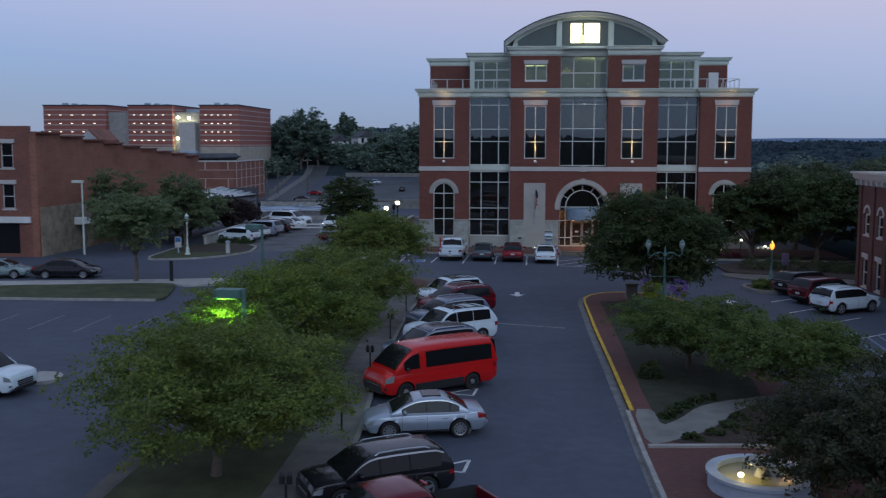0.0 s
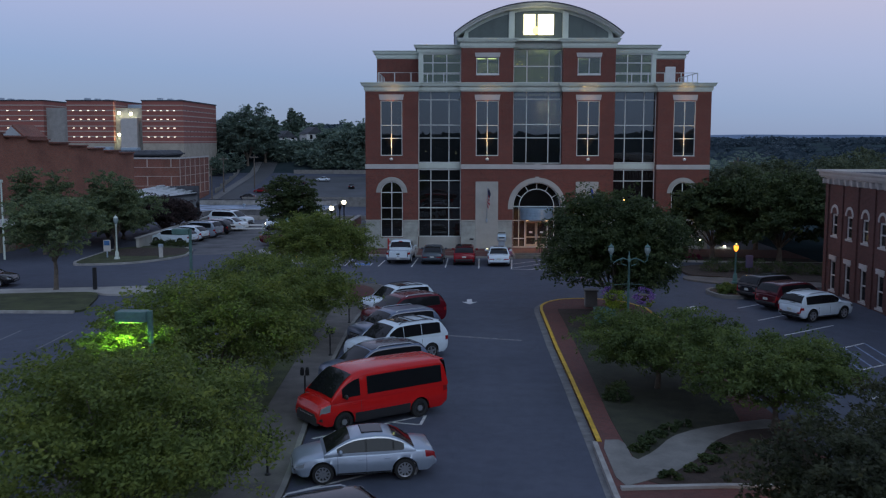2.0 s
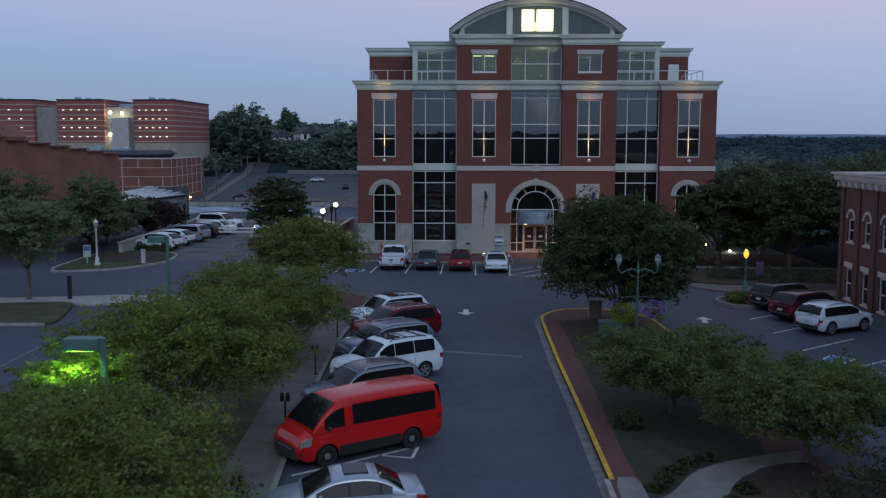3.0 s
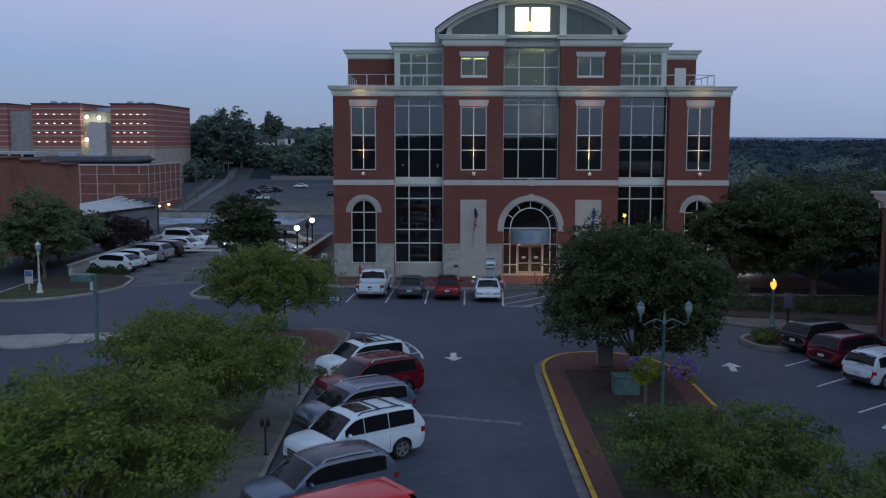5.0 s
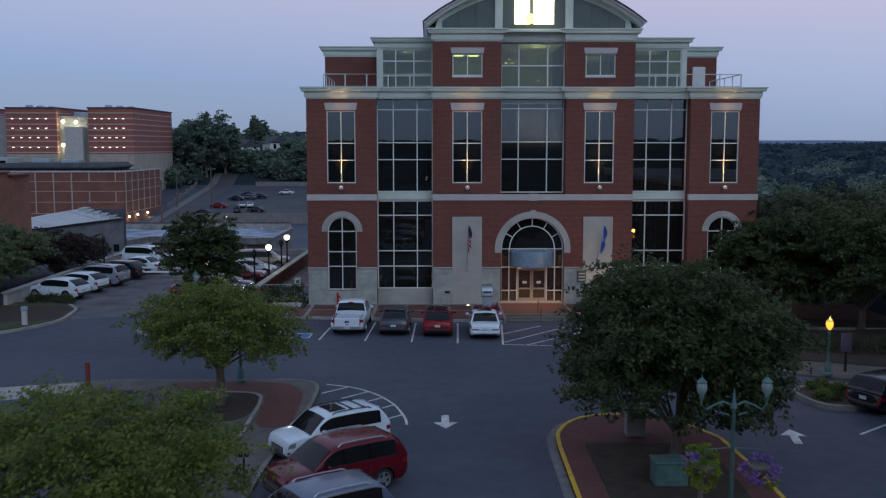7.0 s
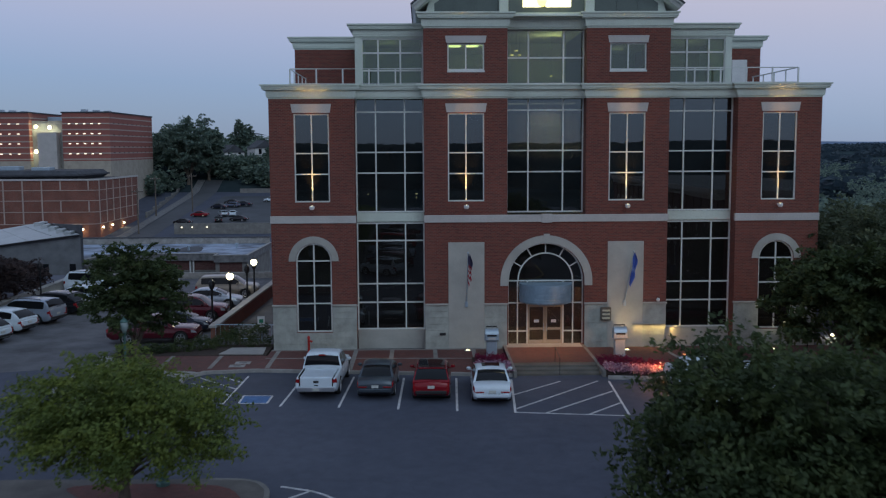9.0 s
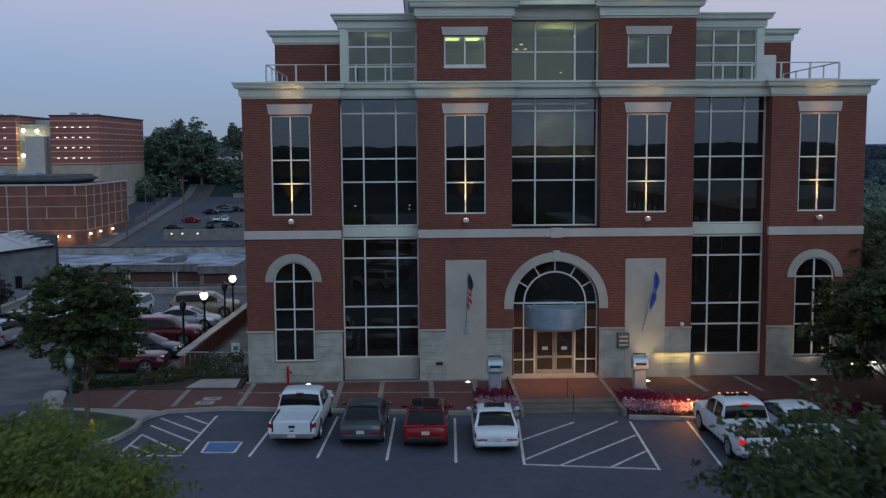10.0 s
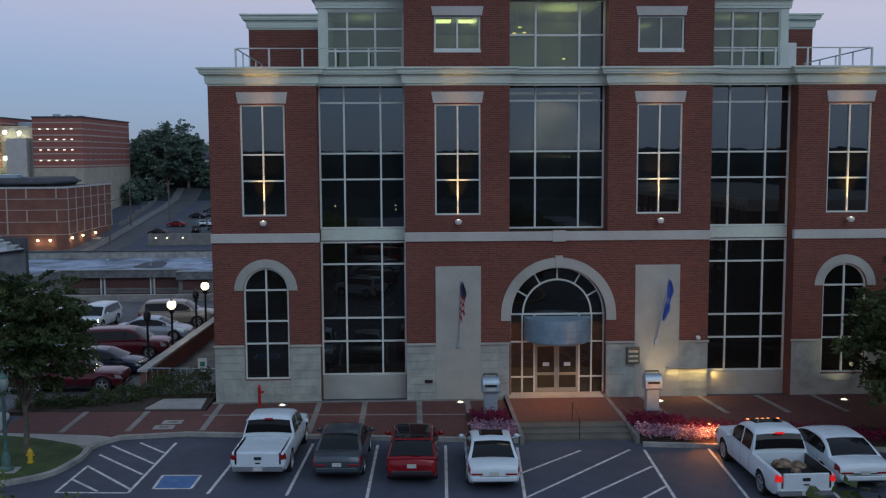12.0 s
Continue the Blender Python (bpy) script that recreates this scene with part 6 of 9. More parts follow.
# side lot
park(build_car("pickup_truck", "pickup", P_MAROON, 5.4, 1.9, 1.75, "maroon pickup nose to the hedge", group=LOT), -16.2, 96.9, -88)
park(build_car("sedan", "sedan", P_NAVY, 4.7, 1.82, 1.45, "dark blue sedan in the side lot", group=LOT), -15.9, 100.4, -88)
park(build_car("minivan", "suv", P_MAROON, 5.0, 1.95, 1.72, "maroon minivan in the side lot", group=LOT), -15.9, 105.0, -88)
park(build_car("sedan", "sedan", P_SILVER, 4.7, 1.82, 1.45, "pale silver sedan in the side lot", group=LOT), -15.7, 110.2, -88)
park(build_car("minivan", "suv", P_BEIGE, 4.9, 1.92, 1.75, "beige minivan at the lot's far end", group=LOT), -15.4, 115.2, -88)
park(build_car("sedan", "suv", P_WHITE, 4.6, 1.82, 1.6, "white car with lit headlights in the side lot", headlit=True, group=LOT), -20.6, 114.6, 176)

# ---- trees ----
def leaf_mesh(name, centres, spread, per, size, material, rng, squash=0.7):
    """Many small leaf blades about the clump centres, in one mesh."""
    c = np.repeat(np.asarray(centres), per, axis=0)
    n = len(c)
    d = rng.normal(size=(n, 3))
    d /= np.linalg.norm(d, axis=1)[:, None]
    rad = spread * rng.random(n) ** 0.5
    p = c + d * rad[:, None] * np.array([1, 1, squash])
    a = rng.normal(size=(n, 3))
    a /= np.linalg.norm(a, axis=1)[:, None]
    a[:, 2] *= 0.55
    b = np.cross(a, rng.normal(size=(n, 3)))
    b /= np.linalg.norm(b, axis=1)[:, None] + 1e-9
    s = size * (0.6 + 0.8 * rng.random(n))[:, None]
    v = np.empty((n, 4, 3))
    v[:, 0] = p - a * s
    v[:, 1] = p + b * s * 0.42
    v[:, 2] = p + a * s
    v[:, 3] = p - b * s * 0.42
    me = bpy.data.meshes.new(name)
    me.vertices.add(n * 4)
    me.vertices.foreach_set("co", v.reshape(-1))
    me.loops.add(n * 4)
    me.loops.foreach_set("vertex_index", np.arange(n * 4))
    me.polygons.add(n)
    me.polygons.foreach_set("loop_start", np.arange(n) * 4)
    me.materials.append(material)
    me.update(calc_edges=True)
    return me


def spray_mesh(name, tips, outs, length, per, size, material, rng):
    """Flat leafy sprays, each reaching outwards from the crown and drooping a little, in one mesh."""
    k = len(tips)
    out = outs * np.array([1, 1, 0.30]) + rng.normal(size=(k, 3)) * np.array([0.3, 0.3, 0.16])
    out /= np.linalg.norm(out, axis=1)[:, None]
    side = np.cross(out, np.array([0, 0, 1.0]) + rng.normal(size=(k, 3)) * 0.2)
    side /= np.linalg.norm(side, axis=1)[:, None] + 1e-9
    up = np.cross(side, out)
    n = k * per
    u = rng.uniform(-1, 1, n)
    taper = np.sqrt(np.clip(1.05 - u * u, 0.02, 1)) * (0.75 - 0.3 * u)
    w = rng.uniform(-1, 1, n) * taper
    h = rng.normal(size=n) * 0.11 - 0.20 * u * u
    long = np.repeat(length * (0.65 + 0.7 * rng.random(k)), per)
    rep = lambda a: np.repeat(a, per, axis=0)
    p = rep(tips) + rep(out) * (u * long)[:, None] + rep(side) * (w * long * 0.85)[:, None] + rep(up) * (h * long)[:, None]
    nor = rep(up) * 0.75 + rng.normal(size=(n, 3)) * 0.5 + rep(outs) * 0.2
    nor /= np.linalg.norm(nor, axis=1)[:, None]
    a = np.cross(nor, rng.normal(size=(n, 3)))
    a /= np.linalg.norm(a, axis=1)[:, None] + 1e-9
    b = np.cross(nor, a)
    s = size * (0.6 + 0.8 * rng.random(n))[:, None]
    v = np.empty((n, 4, 3))
    v[:, 0] = p - a * s
    v[:, 1] = p + b * s * 0.5
    v[:, 2] = p + a * s
    v[:, 3] = p - b * s * 0.5
    me = bpy.data.meshes.new(name)
    me.vertices.add(n * 4)
    me.vertices.foreach_set("co", v.reshape(-1))
    me.loops.add(n * 4)
    me.loops.foreach_set("vertex_index", np.arange(n * 4))
    me.polygons.add(n)
    me.polygons.foreach_set("loop_start", np.arange(n) * 4)
    me.materials.append(material)
    me.update(calc_edges=True)
    return me


def build_tree(x, y, height, radius, low, label, material, seed, clumps=260, per=90, size=0.085, lean=0.0, trunk=0.15, group="", name="tree", z=0.0):
    """A tapered trunk, forked limbs and a lobed crown of flat leafy sprays with gaps between them."""
    rng = np.random.default_rng(seed)
    tree = thing(name, label, "tree", pose(x, y, z), group)
    mid = (height + low) / 2
    half = (height - low) / 2
    fork = Vector((lean, 0, low + 0.2 * half))
    g = Geo()
    g.tube([(0, 0, 0), (0.02, 0, 0.25), fork * 0.6 + Vector((0.05, 0.03, 0)), fork], [trunk * 1.5, trunk * 1.1, trunk * 0.9, trunk * 0.7], 9)
    # flattened lobes of uneven size about the limbs, in loose tiers
    count = 24
    lobes = [(np.array([0, 0, 0.05]), 0.42)]
    for k in range(count):
        az = 2.4 * k + rng.normal() * 0.35
        el = math.asin(min(0.95, max(-0.8, -0.75 + 1.68 * (k + rng.random()) / count)))
        rl = 0.20 + 0.20 * rng.random()
        far = (1.02 - rl) * (0.80 + 0.30 * rng.random())
        lobes.append((np.array([math.cos(az) * math.cos(el), math.sin(az) * math.cos(el), math.sin(el)]) * far, rl))
    shape = np.array([radius, radius, half])
    for k, (c, rl) in enumerate(lobes[1:]):
        tip = Vector(c * shape * 0.9) + Vector((0, 0, mid))
        m1 = fork.lerp(tip, 0.5) + Vector((0, 0, 0.12 * half * rng.random()))
        r0 = trunk * (0.2 + 0.18 * rng.random())
        g.tube([fork * (0.75 + 0.25 * rng.random()), m1, tip], [r0, r0 * 0.55, r0 * 0.15], 5)
    part("trunk", g, M_BARK, tree, "", True)
    weight = np.array([l[1] ** 2 for l in lobes])
    weight /= weight.sum()
    tips, outs = [], []
    while len(tips) < clumps:
        c, rl = lobes[rng.choice(len(lobes), p=weight)]
        d = rng.normal(size=3) + np.array([0, 0, 0.30])
        d /= np.linalg.norm(d)
        reach = 0.45 + 0.55 * rng.random() ** 0.6
        if rng.random() < 0.10:
            reach = 1.0 + 0.45 * rng.random()
        q = c + d * rl * reach * np.array([1.12, 1.12, 0.72])
        deep = min(np.linalg.norm((q - o[0]) / o[1]) for o in lobes)
        if deep < 0.45 and rng.random() < 0.75:
            continue
        tips.append(q * shape + np.array([0, 0, mid]))
        flat = q * np.array([1, 1, 0.4]) + d * 0.3
        outs.append(flat / (np.linalg.norm(flat) + 1e-6))
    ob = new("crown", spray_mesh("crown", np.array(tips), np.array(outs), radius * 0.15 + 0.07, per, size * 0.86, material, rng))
    ob.parent = tree
    return tree


ROWT = "trees along the strip"
MEDT = "trees on the median"
build_tree(-10.35, 33.3, 4.95, 2.1, 1.0, "honey-green tree under the green-lit lot light", M_LEAF, 6, 442, 79, 0.074, group=ROWT)
build_tree(-9.05, 67.1, 5.85, 3.6, 1.55, "spreading honey-green tree in a mulch bed", M_LEAF, 1, 560, 80, 0.076, trunk=0.21, group=ROWT)
build_tree(-9.0, 52.0, 5.0, 4.0, 0.9, "spreading honey-green tree beside the angled bays", M_LEAF, 2, 544, 84, 0.076, group=ROWT)
build_tree(-9.3, 40.3, 5.4, 4.2, 0.9, "spreading honey-green tree beside the angled bays", M_LEAF, 3, 578, 88, 0.076, group=ROWT)
build_tree(-8.9, 27.9, 5.2, 4.2, 0.8, "broad honey-green tree beside the angled bays", M_LEAF, 4, 646, 91, 0.070, group=ROWT)

build_tree(8.95, 59.9, 7.75, 4.35, 0.4, "large dense dark green tree on the median", M_LEAFD, 11, 1050, 80, 0.102, trunk=0.2, group=MEDT)
build_tree(8.0, 43.0, 3.55, 3.2, 0.8, "low spreading green tree on the median", M_LEAFB, 12, 476, 84, 0.070, trunk=0.11, group=MEDT)
build_tree(11.0, 37.7, 3.6, 3.1, 0.7, "low spreading green tree on the median", M_LEAFB, 13, 476, 84, 0.070, trunk=0.11, group=MEDT)
build_tree(9.95, 25.7, 4.5, 3.5, 0.3, "dark leafy tree beside the fountain", M_LEAFK, 14, 560, 84, 0.076, trunk=0.12, group=MEDT)
build_tree(14.5, 30.5, 4.4, 3.0, 0.7, "dark leafy tree beside the east lot", M_LEAFK, 15, 408, 78, 0.070, trunk=0.12, group=MEDT)

WESTT = "trees about the side lot"
build_tree(-14.25, 86.25, 7.5, 2.6, 1.4, "slender dark green tree on the corner lawn", M_LEAFD, 21, 400, 56, 0.115, trunk=0.11, group=WESTT, z=0.1)
build_tree(-27.0, 68.3, 7.1, 3.2, 1.9, "tall airy green tree on the street lawn", M_LEAFW, 22, 360, 54, 0.115, group=WESTT)
build_tree(-36.5, 89.0, 8.3, 2.9, 0.2, "tall dark tree before the old brick wall", M_LEAFW, 23, 380, 52, 0.125, group=WESTT)
build_tree(-31.6, 92.8, 8.0, 2.5, 0.2, "tall dark tree before the old brick wall", M_LEAFW, 24, 360, 52, 0.125, group=WESTT)
build_tree(-33.8, 97.0, 6.0, 3.2, 0.2, "dense dark tree beside the drive wall", M_LEAFW, 28, 360, 52, 0.13, group=WESTT)
build_tree(-34.2, 102.5, 5.8, 3.8, 0.1, "dark tree beside the drive wall", M_LEAFW, 25, 360, 52, 0.13, group=WESTT)
build_tree(-31.9, 108.5, 4.4, 3.3, 0.1, "low dark purple tree beside the drive wall", M_LEAFP, 26, 320, 52, 0.12, group=WESTT)
build_tree(-32.2, 115.0, 3.4, 2.8, 0.1, "low dark purple tree beside the drive wall", M_LEAFP, 27, 280, 52, 0.12, group=WESTT)

EASTT = "dark trees east of the building"
for k, (x, y, h, r) in enumerate(((21.6, 86.3, 7.2, 3.9), (26.5, 84.0, 8.4, 5.0), (33.0, 82.5, 9.0, 5.4), (27.5, 93.5, 9.0, 5.2), (36.0, 93.0, 9.6, 5.6), (44.0, 88.0, 9.2, 5.8), (31.0, 104.0, 8.5, 5.6), (41.0, 106.0, 9.0, 6.0), (52.0, 98.0, 8.6, 6.0))):
    build_tree(x, y, h, r, 0.9 if k > 1 else 0.7, "large dark tree beyond the east bank", M_LEAFE if k > 1 else M_LEAFD, 31 + k, 480, 62, 0.155, trunk=0.22, group=EASTT)


def far_woods(name, spots, label, seed, size, per, material=M_LEAFF):
    rng = np.random.default_rng(seed)
    pts = []
    for x, y, r, h in spots:
        z = ground_height(x, y)
        n = int(26 + min(r, 9) * 4)
        q = rng.normal(size=(n, 3))
        q /= np.linalg.norm(q, axis=1)[:, None]
        q *= rng.random(n)[:, None] ** 0.4
        pts.append(np.stack([x + q[:, 0] * r, y + q[:, 1] * r, z + h * 0.52 + q[:, 2] * h * 0.48], axis=1))
    pts = np.concatenate(pts)
    me = leaf_mesh(name, pts, size * 1.8, per, size, material, rng)
    return tagged(new(name, me), label, "woods", "", "stuff")


rng = np.random.default_rng(77)
spots = []
for k in range(95):
    x, y = rng.uniform(-112, -8), rng.uniform(362, 400)
    if -68 < x < -48:
        y = max(y, 369)
    spots.append((x, y, rng.uniform(4, 7), rng.uniform(6, 10)))
HILLT = "tall trees on the hill"
for k, (x, y, h, r) in enumerate(((-74.0, 348, 23.5, 9.5), (-68.5, 352, 19.0, 5.2), (-81.0, 356, 17.0, 7.0), (-62.0, 376, 14.0, 4.0), (-46.0, 356, 11.0, 5.2), (-40.0, 348, 13.5, 6.5), (-31.0, 346, 17.0, 8.5), (-20.0, 342, 17.5, 8.5))):
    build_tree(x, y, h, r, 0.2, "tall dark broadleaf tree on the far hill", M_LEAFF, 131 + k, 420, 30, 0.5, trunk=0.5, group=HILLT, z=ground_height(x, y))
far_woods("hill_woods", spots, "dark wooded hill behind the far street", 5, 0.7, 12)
spots = []
for k in range(26):
    x = -69 + 1.0 * k
    y = rng.uniform(351, 356)
    spots.append((x, y, rng.uniform(1.8, 3.0), 10.6 + rng.uniform(-1.6, 0.6) - ground_height(x, y)))
for k in range(30):
    x, y = rng.uniform(-56, -14), rng.uniform(341, 350)
    spots.append((x, y, rng.uniform(2.2, 3.8), rng.uniform(5, 8.5)))
for k in range(22):
    x, y = rng.uniform(-98, -76), rng.uniform(330, 350)
    spots.append((x, y, rng.uniform(2.2, 3.8), rng.uniform(5, 9)))
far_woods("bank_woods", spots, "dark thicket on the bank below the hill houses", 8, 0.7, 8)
spots = []
for k in range(380):
    d = 115 + 900 * rng.random() ** 1.6
    a = rng.uniform(0.02, 1.1)
    x, y = 30 + d * math.sin(a), 80 + d * math.cos(a)
    if x > 32 and not (x < 44 and y < 112):
        spots.append((x, y, rng.uniform(5, 8) * (1 + d / 900), rng.uniform(9, 15)))
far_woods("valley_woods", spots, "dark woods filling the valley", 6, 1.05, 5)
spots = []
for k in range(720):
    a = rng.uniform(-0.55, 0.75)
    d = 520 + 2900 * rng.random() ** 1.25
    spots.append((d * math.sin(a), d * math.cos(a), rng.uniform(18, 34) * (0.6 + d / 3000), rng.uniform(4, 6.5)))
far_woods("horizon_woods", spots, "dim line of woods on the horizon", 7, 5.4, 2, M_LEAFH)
# backdrop ridge; its haze is only the pale blue of its material
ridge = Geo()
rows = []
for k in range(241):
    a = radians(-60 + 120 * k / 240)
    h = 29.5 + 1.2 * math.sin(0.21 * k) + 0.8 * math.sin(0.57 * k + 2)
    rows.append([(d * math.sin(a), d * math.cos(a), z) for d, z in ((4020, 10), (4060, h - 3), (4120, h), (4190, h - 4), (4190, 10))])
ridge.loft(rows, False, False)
setting("distant_ridge", ridge, M_RIDGE, "wooded ridge at the horizon, coloured pale blue as haze", "backdrop", True)
# added ridge, out of view, for the dark treeline mirrored in the glass
crest = Geo()
rows = []
rng = np.random.default_rng(91)
for k in range(361):
    a = radians(-80 + 160 * k / 360)
    d = 150 + 8 * math.sin(0.28 * k)
    h = 11.5 + 0.9 * math.sin(0.11 * k) + 0.9 * abs(math.sin(0.43 * k + 1)) + rng.uniform(-0.9, 0.9)
    u, v = math.sin(a), -math.cos(a)
    rows.append([(d * u * q, d * v * q, h * z) for q, z in ((0.86, -0.05), (0.93, 0.7), (1.0, 1.0), (1.1, 0.9), (1.2, -0.05))])
crest.loft(rows, False, False)
setting("south_backdrop", crest, M_HILL, "unseen dark backdrop giving the windows a treeline to mirror", "hill", True)

# ---- other buildings ----
def glazed(parent, x0, x1, z0, z1, y, material=M_ALU, glass=M_CARGLASS, name="window", arched=False, bars=1):
    """A window in a wall that faces -y: frame, sill and panes."""
    g = Geo()
    t = 0.09
    g.box(x0, x0 + t, y - 0.05, y + 0.1, z0, z1).box(x1 - t, x1, y - 0.05, y + 0.1, z0, z1)
    g.box(x0 + t, x1 - t, y - 0.05, y + 0.1, z1 - t, z1).box(x0 + t, x1 - t, y - 0.05, y + 0.1, z0, z0 + t)
    zm = (z0 + z1) / 2
    g.box(x0 + t, x1 - t, y - 0.04, y + 0.08, zm - 0.04, zm + 0.04)
    if arched:
        arch_ring(g, (x0 + x1) / 2, (x1 - x0) / 2 - t, (x1 - x0) / 2, z1, y - 0.05, y + 0.1, 10)
    w = part(name, g, material, parent)
    part("pane", Geo().box(x0 + t, x1 - t, y + 0.02, y + 0.05, z0 + t, zm - 0.04), glass, w)
    part("pane", Geo().box(x0 + t, x1 - t, y + 0.02, y + 0.05, zm + 0.04, z1 - t), glass, w)
    if arched:
        r = (x1 - x0) / 2 - t
        part("pane", Geo().slab([((x0 + x1) / 2 + r * math.cos(radians(a)), z1 + r * math.sin(radians(a))) for a in range(0, 181, 15)], y + 0.02, y + 0.05), glass, w)
    part("sill", Geo().box(x0 - 0.12, x1 + 0.12, y - 0.14, y + 0.02, z0 - 0.14, z0 - 0.01), material, w)
    return w


# brick building east of the square: its long wall faces the lot
hall = thing("brick_building", "two-storey red brick building with white cornice", "building", pose(25.0, 70.6, 0, 0, 0, -90))
LEN = 46.0
wins = [1.75 + 2.42 * k for k in range(18)]
g = Geo()
holes = []
for x in wins:
    holes += [(x - 0.45, x + 0.45, 0.2, 2.25), (x - 0.45, x + 0.45, 3.85, 5.35)]
wall_boxes(g, 0, LEN, -1.0, 7.5, 0, 0.4, holes)
part("front_wall", g, M_BRICK3, hall)
part("end_wall", Geo().box(-0.001, 0.4, 0.4, 16, -1.0, 7.5), M_BRICK3, hall)
part("rear_wall", Geo().box(0, LEN, 15.6, 16, -1.0, 7.5), M_BRICK3, hall)
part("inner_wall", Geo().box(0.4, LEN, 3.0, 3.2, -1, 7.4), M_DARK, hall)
part("roof", Geo().box(-0.2, LEN, -0.2, 16, 7.9, 8.05), M_TAR, hall)
g = Geo()
cornice_path(g, [(LEN, 0), (0, 0), (0, 16)][::-1][::-1], 7.3, [(0.15, 0.06), (0.25, 0.10), (0.12, 0.30), (0.25, 0.38), (0.14, 0.52)])
g2 = Geo()
cornice_path(g2, [(0, 16), (0, 0), (LEN, 0)], 7.3, [(0.15, 0.06), (0.25, 0.10), (0.12, 0.30), (0.25, 0.38), (0.14, 0.52)])
part("cornice", g2, M_SILL, hall, "white bracketed cornice")
for k in range(48):
    part("bracket", Geo().box(0.1 + 0.95 * k, 0.26 + 0.95 * k, -0.30, -0.02, 7.28, 7.62), M_SILL, hall)
part("plinth", Geo().box(-0.06, LEN, -0.12, 0.0, -1.0, -0.02), M_BRICK3, hall)
for x in wins:
    glazed(hall, x - 0.44, x + 0.44, 0.22, 2.2, 0.12, M_SILL)
    glazed(hall, x - 0.44, x + 0.44, 3.87, 5.3, 0.12, M_SILL, arched=False)
    g = Geo()
    arch_ring(g, x, 0.45, 0.62, 5.33, -0.05, 0.06, 10)
    part("arch_hood", g, M_SILL, hall)
    part("lintel", Geo().box(x - 0.56, x + 0.56, -0.06, 0.05, 2.25, 2.55), M_SILL, hall)
for k in range(19):
    x = 0.55 + 2.42 * k
    part("pilaster", Geo().box(x - 0.2, x + 0.2, -0.10, 0.0, -0.02, 7.25), M_BRICK3, hall)

# old brick building to the west, stepped parapet
old = thing("old_brick_building", "old red brick commercial building with stepped parapet", "building", pose(0, 0, 0))
tops = [(83 + 4.25 * k, 87.25 + 4.25 * k, 10.95 - 0.31 * k) for k in range(9)]
for y0, y1, z in tops:
    part("side_wall", Geo().prism([(-41.4 + 0.06 * (y0 - 83), y0), (-41.4 + 0.06 * (y1 - 83), y1), (-42.0, y1), (-42.0, y0)], 0, z), M_BRICKO, old)
    part("coping", Geo().box(-42.1, -41.2 + 0.06 * (y1 - 83), y0, y1, z, z + 0.14), M_BRICK2, old)
g = Geo()
wall_boxes(g, -66, -42.0, 0, 11.6, 83, 83.4, [(x, x + 1.1, z, z + 2.2) for x in (-44.6, -47.6, -50.6, -53.6) for z in (4.3, 7.9)] + [(-46.0, -43.2, 0.3, 3.0)])
part("front_wall", g, M_BRICK2, old)
for x in (-44.6, -47.6, -50.6, -53.6):
    for z in (4.3, 7.9):
        glazed(old, x, x + 1.1, z, z + 2.2, 83.1, M_SILL)
        part("hood", Geo().box(x - 0.2, x + 1.3, 82.85, 83.0, z + 2.2, z + 2.55), M_SILL, old)
part("shopfront", Geo().box(-46.0, -43.2, 83.15, 83.3, 0.3, 3.0), M_CARGLASS, old)
part("fascia", Geo().box(-66, -42.1, 82.75, 83.0, 3.05, 3.6), M_WHITE, old)
part("roof", Geo().box(-66, -42.0, 83.4, 121.2, 7.9, 8.1), M_TAR, old)
light = part("skylight", Geo().loft([[(-46.2, 101, 8.1), (-43.2, 101, 8.1), (-43.2, 101, 10.4), (-44.4, 101, 11.6)], [(-46.2, 106, 8.1), (-43.2, 106, 8.1), (-43.2, 106, 10.4), (-44.4, 106, 11.6)]]), M_BRICK2, old, "roof lantern with pale glazing")
part("pane", Geo().loft([[(-46.0, 100.9, 10.0), (-43.4, 100.9, 10.0), (-43.4, 100.9, 10.35), (-44.5, 100.9, 11.4)], [(-46.0, 101.0, 10.0), (-43.4, 101.0, 10.0), (-43.4, 101.0, 10.35), (-44.5, 101.0, 11.4)]]), M_ROOFW, light)
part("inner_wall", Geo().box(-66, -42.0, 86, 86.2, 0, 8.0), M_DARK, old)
part("painted_wall", Geo().prism([(-41.28, 83.3), (-40.7, 92.5), (-40.95, 92.5), (-41.5, 83.3)], 0, 4.4), plain("peeling_cream_paint", (0.30, 0.25, 0.18), 0.9, amount=0.4, big=1.2), old, "peeling cream paint on lower brick")
aw = Geo().loft([[(-40.95, 89.0, 3.1), (-39.9, 89.0, 2.5), (-39.9, 89.0, 2.42), (-41.1, 89.0, 2.42)], [(-41.0, 91.2, 3.1), (-39.8, 91.2, 2.5), (-39.8, 91.2, 2.42), (-41.0, 91.2, 2.42)]])
part("awning", aw, M_WHITE, old, "pale canvas awning over the side door")
part("side_door", Geo().box(-41.1, -40.98, 89.4, 90.6, 0, 2.3), M_TRIM, old)

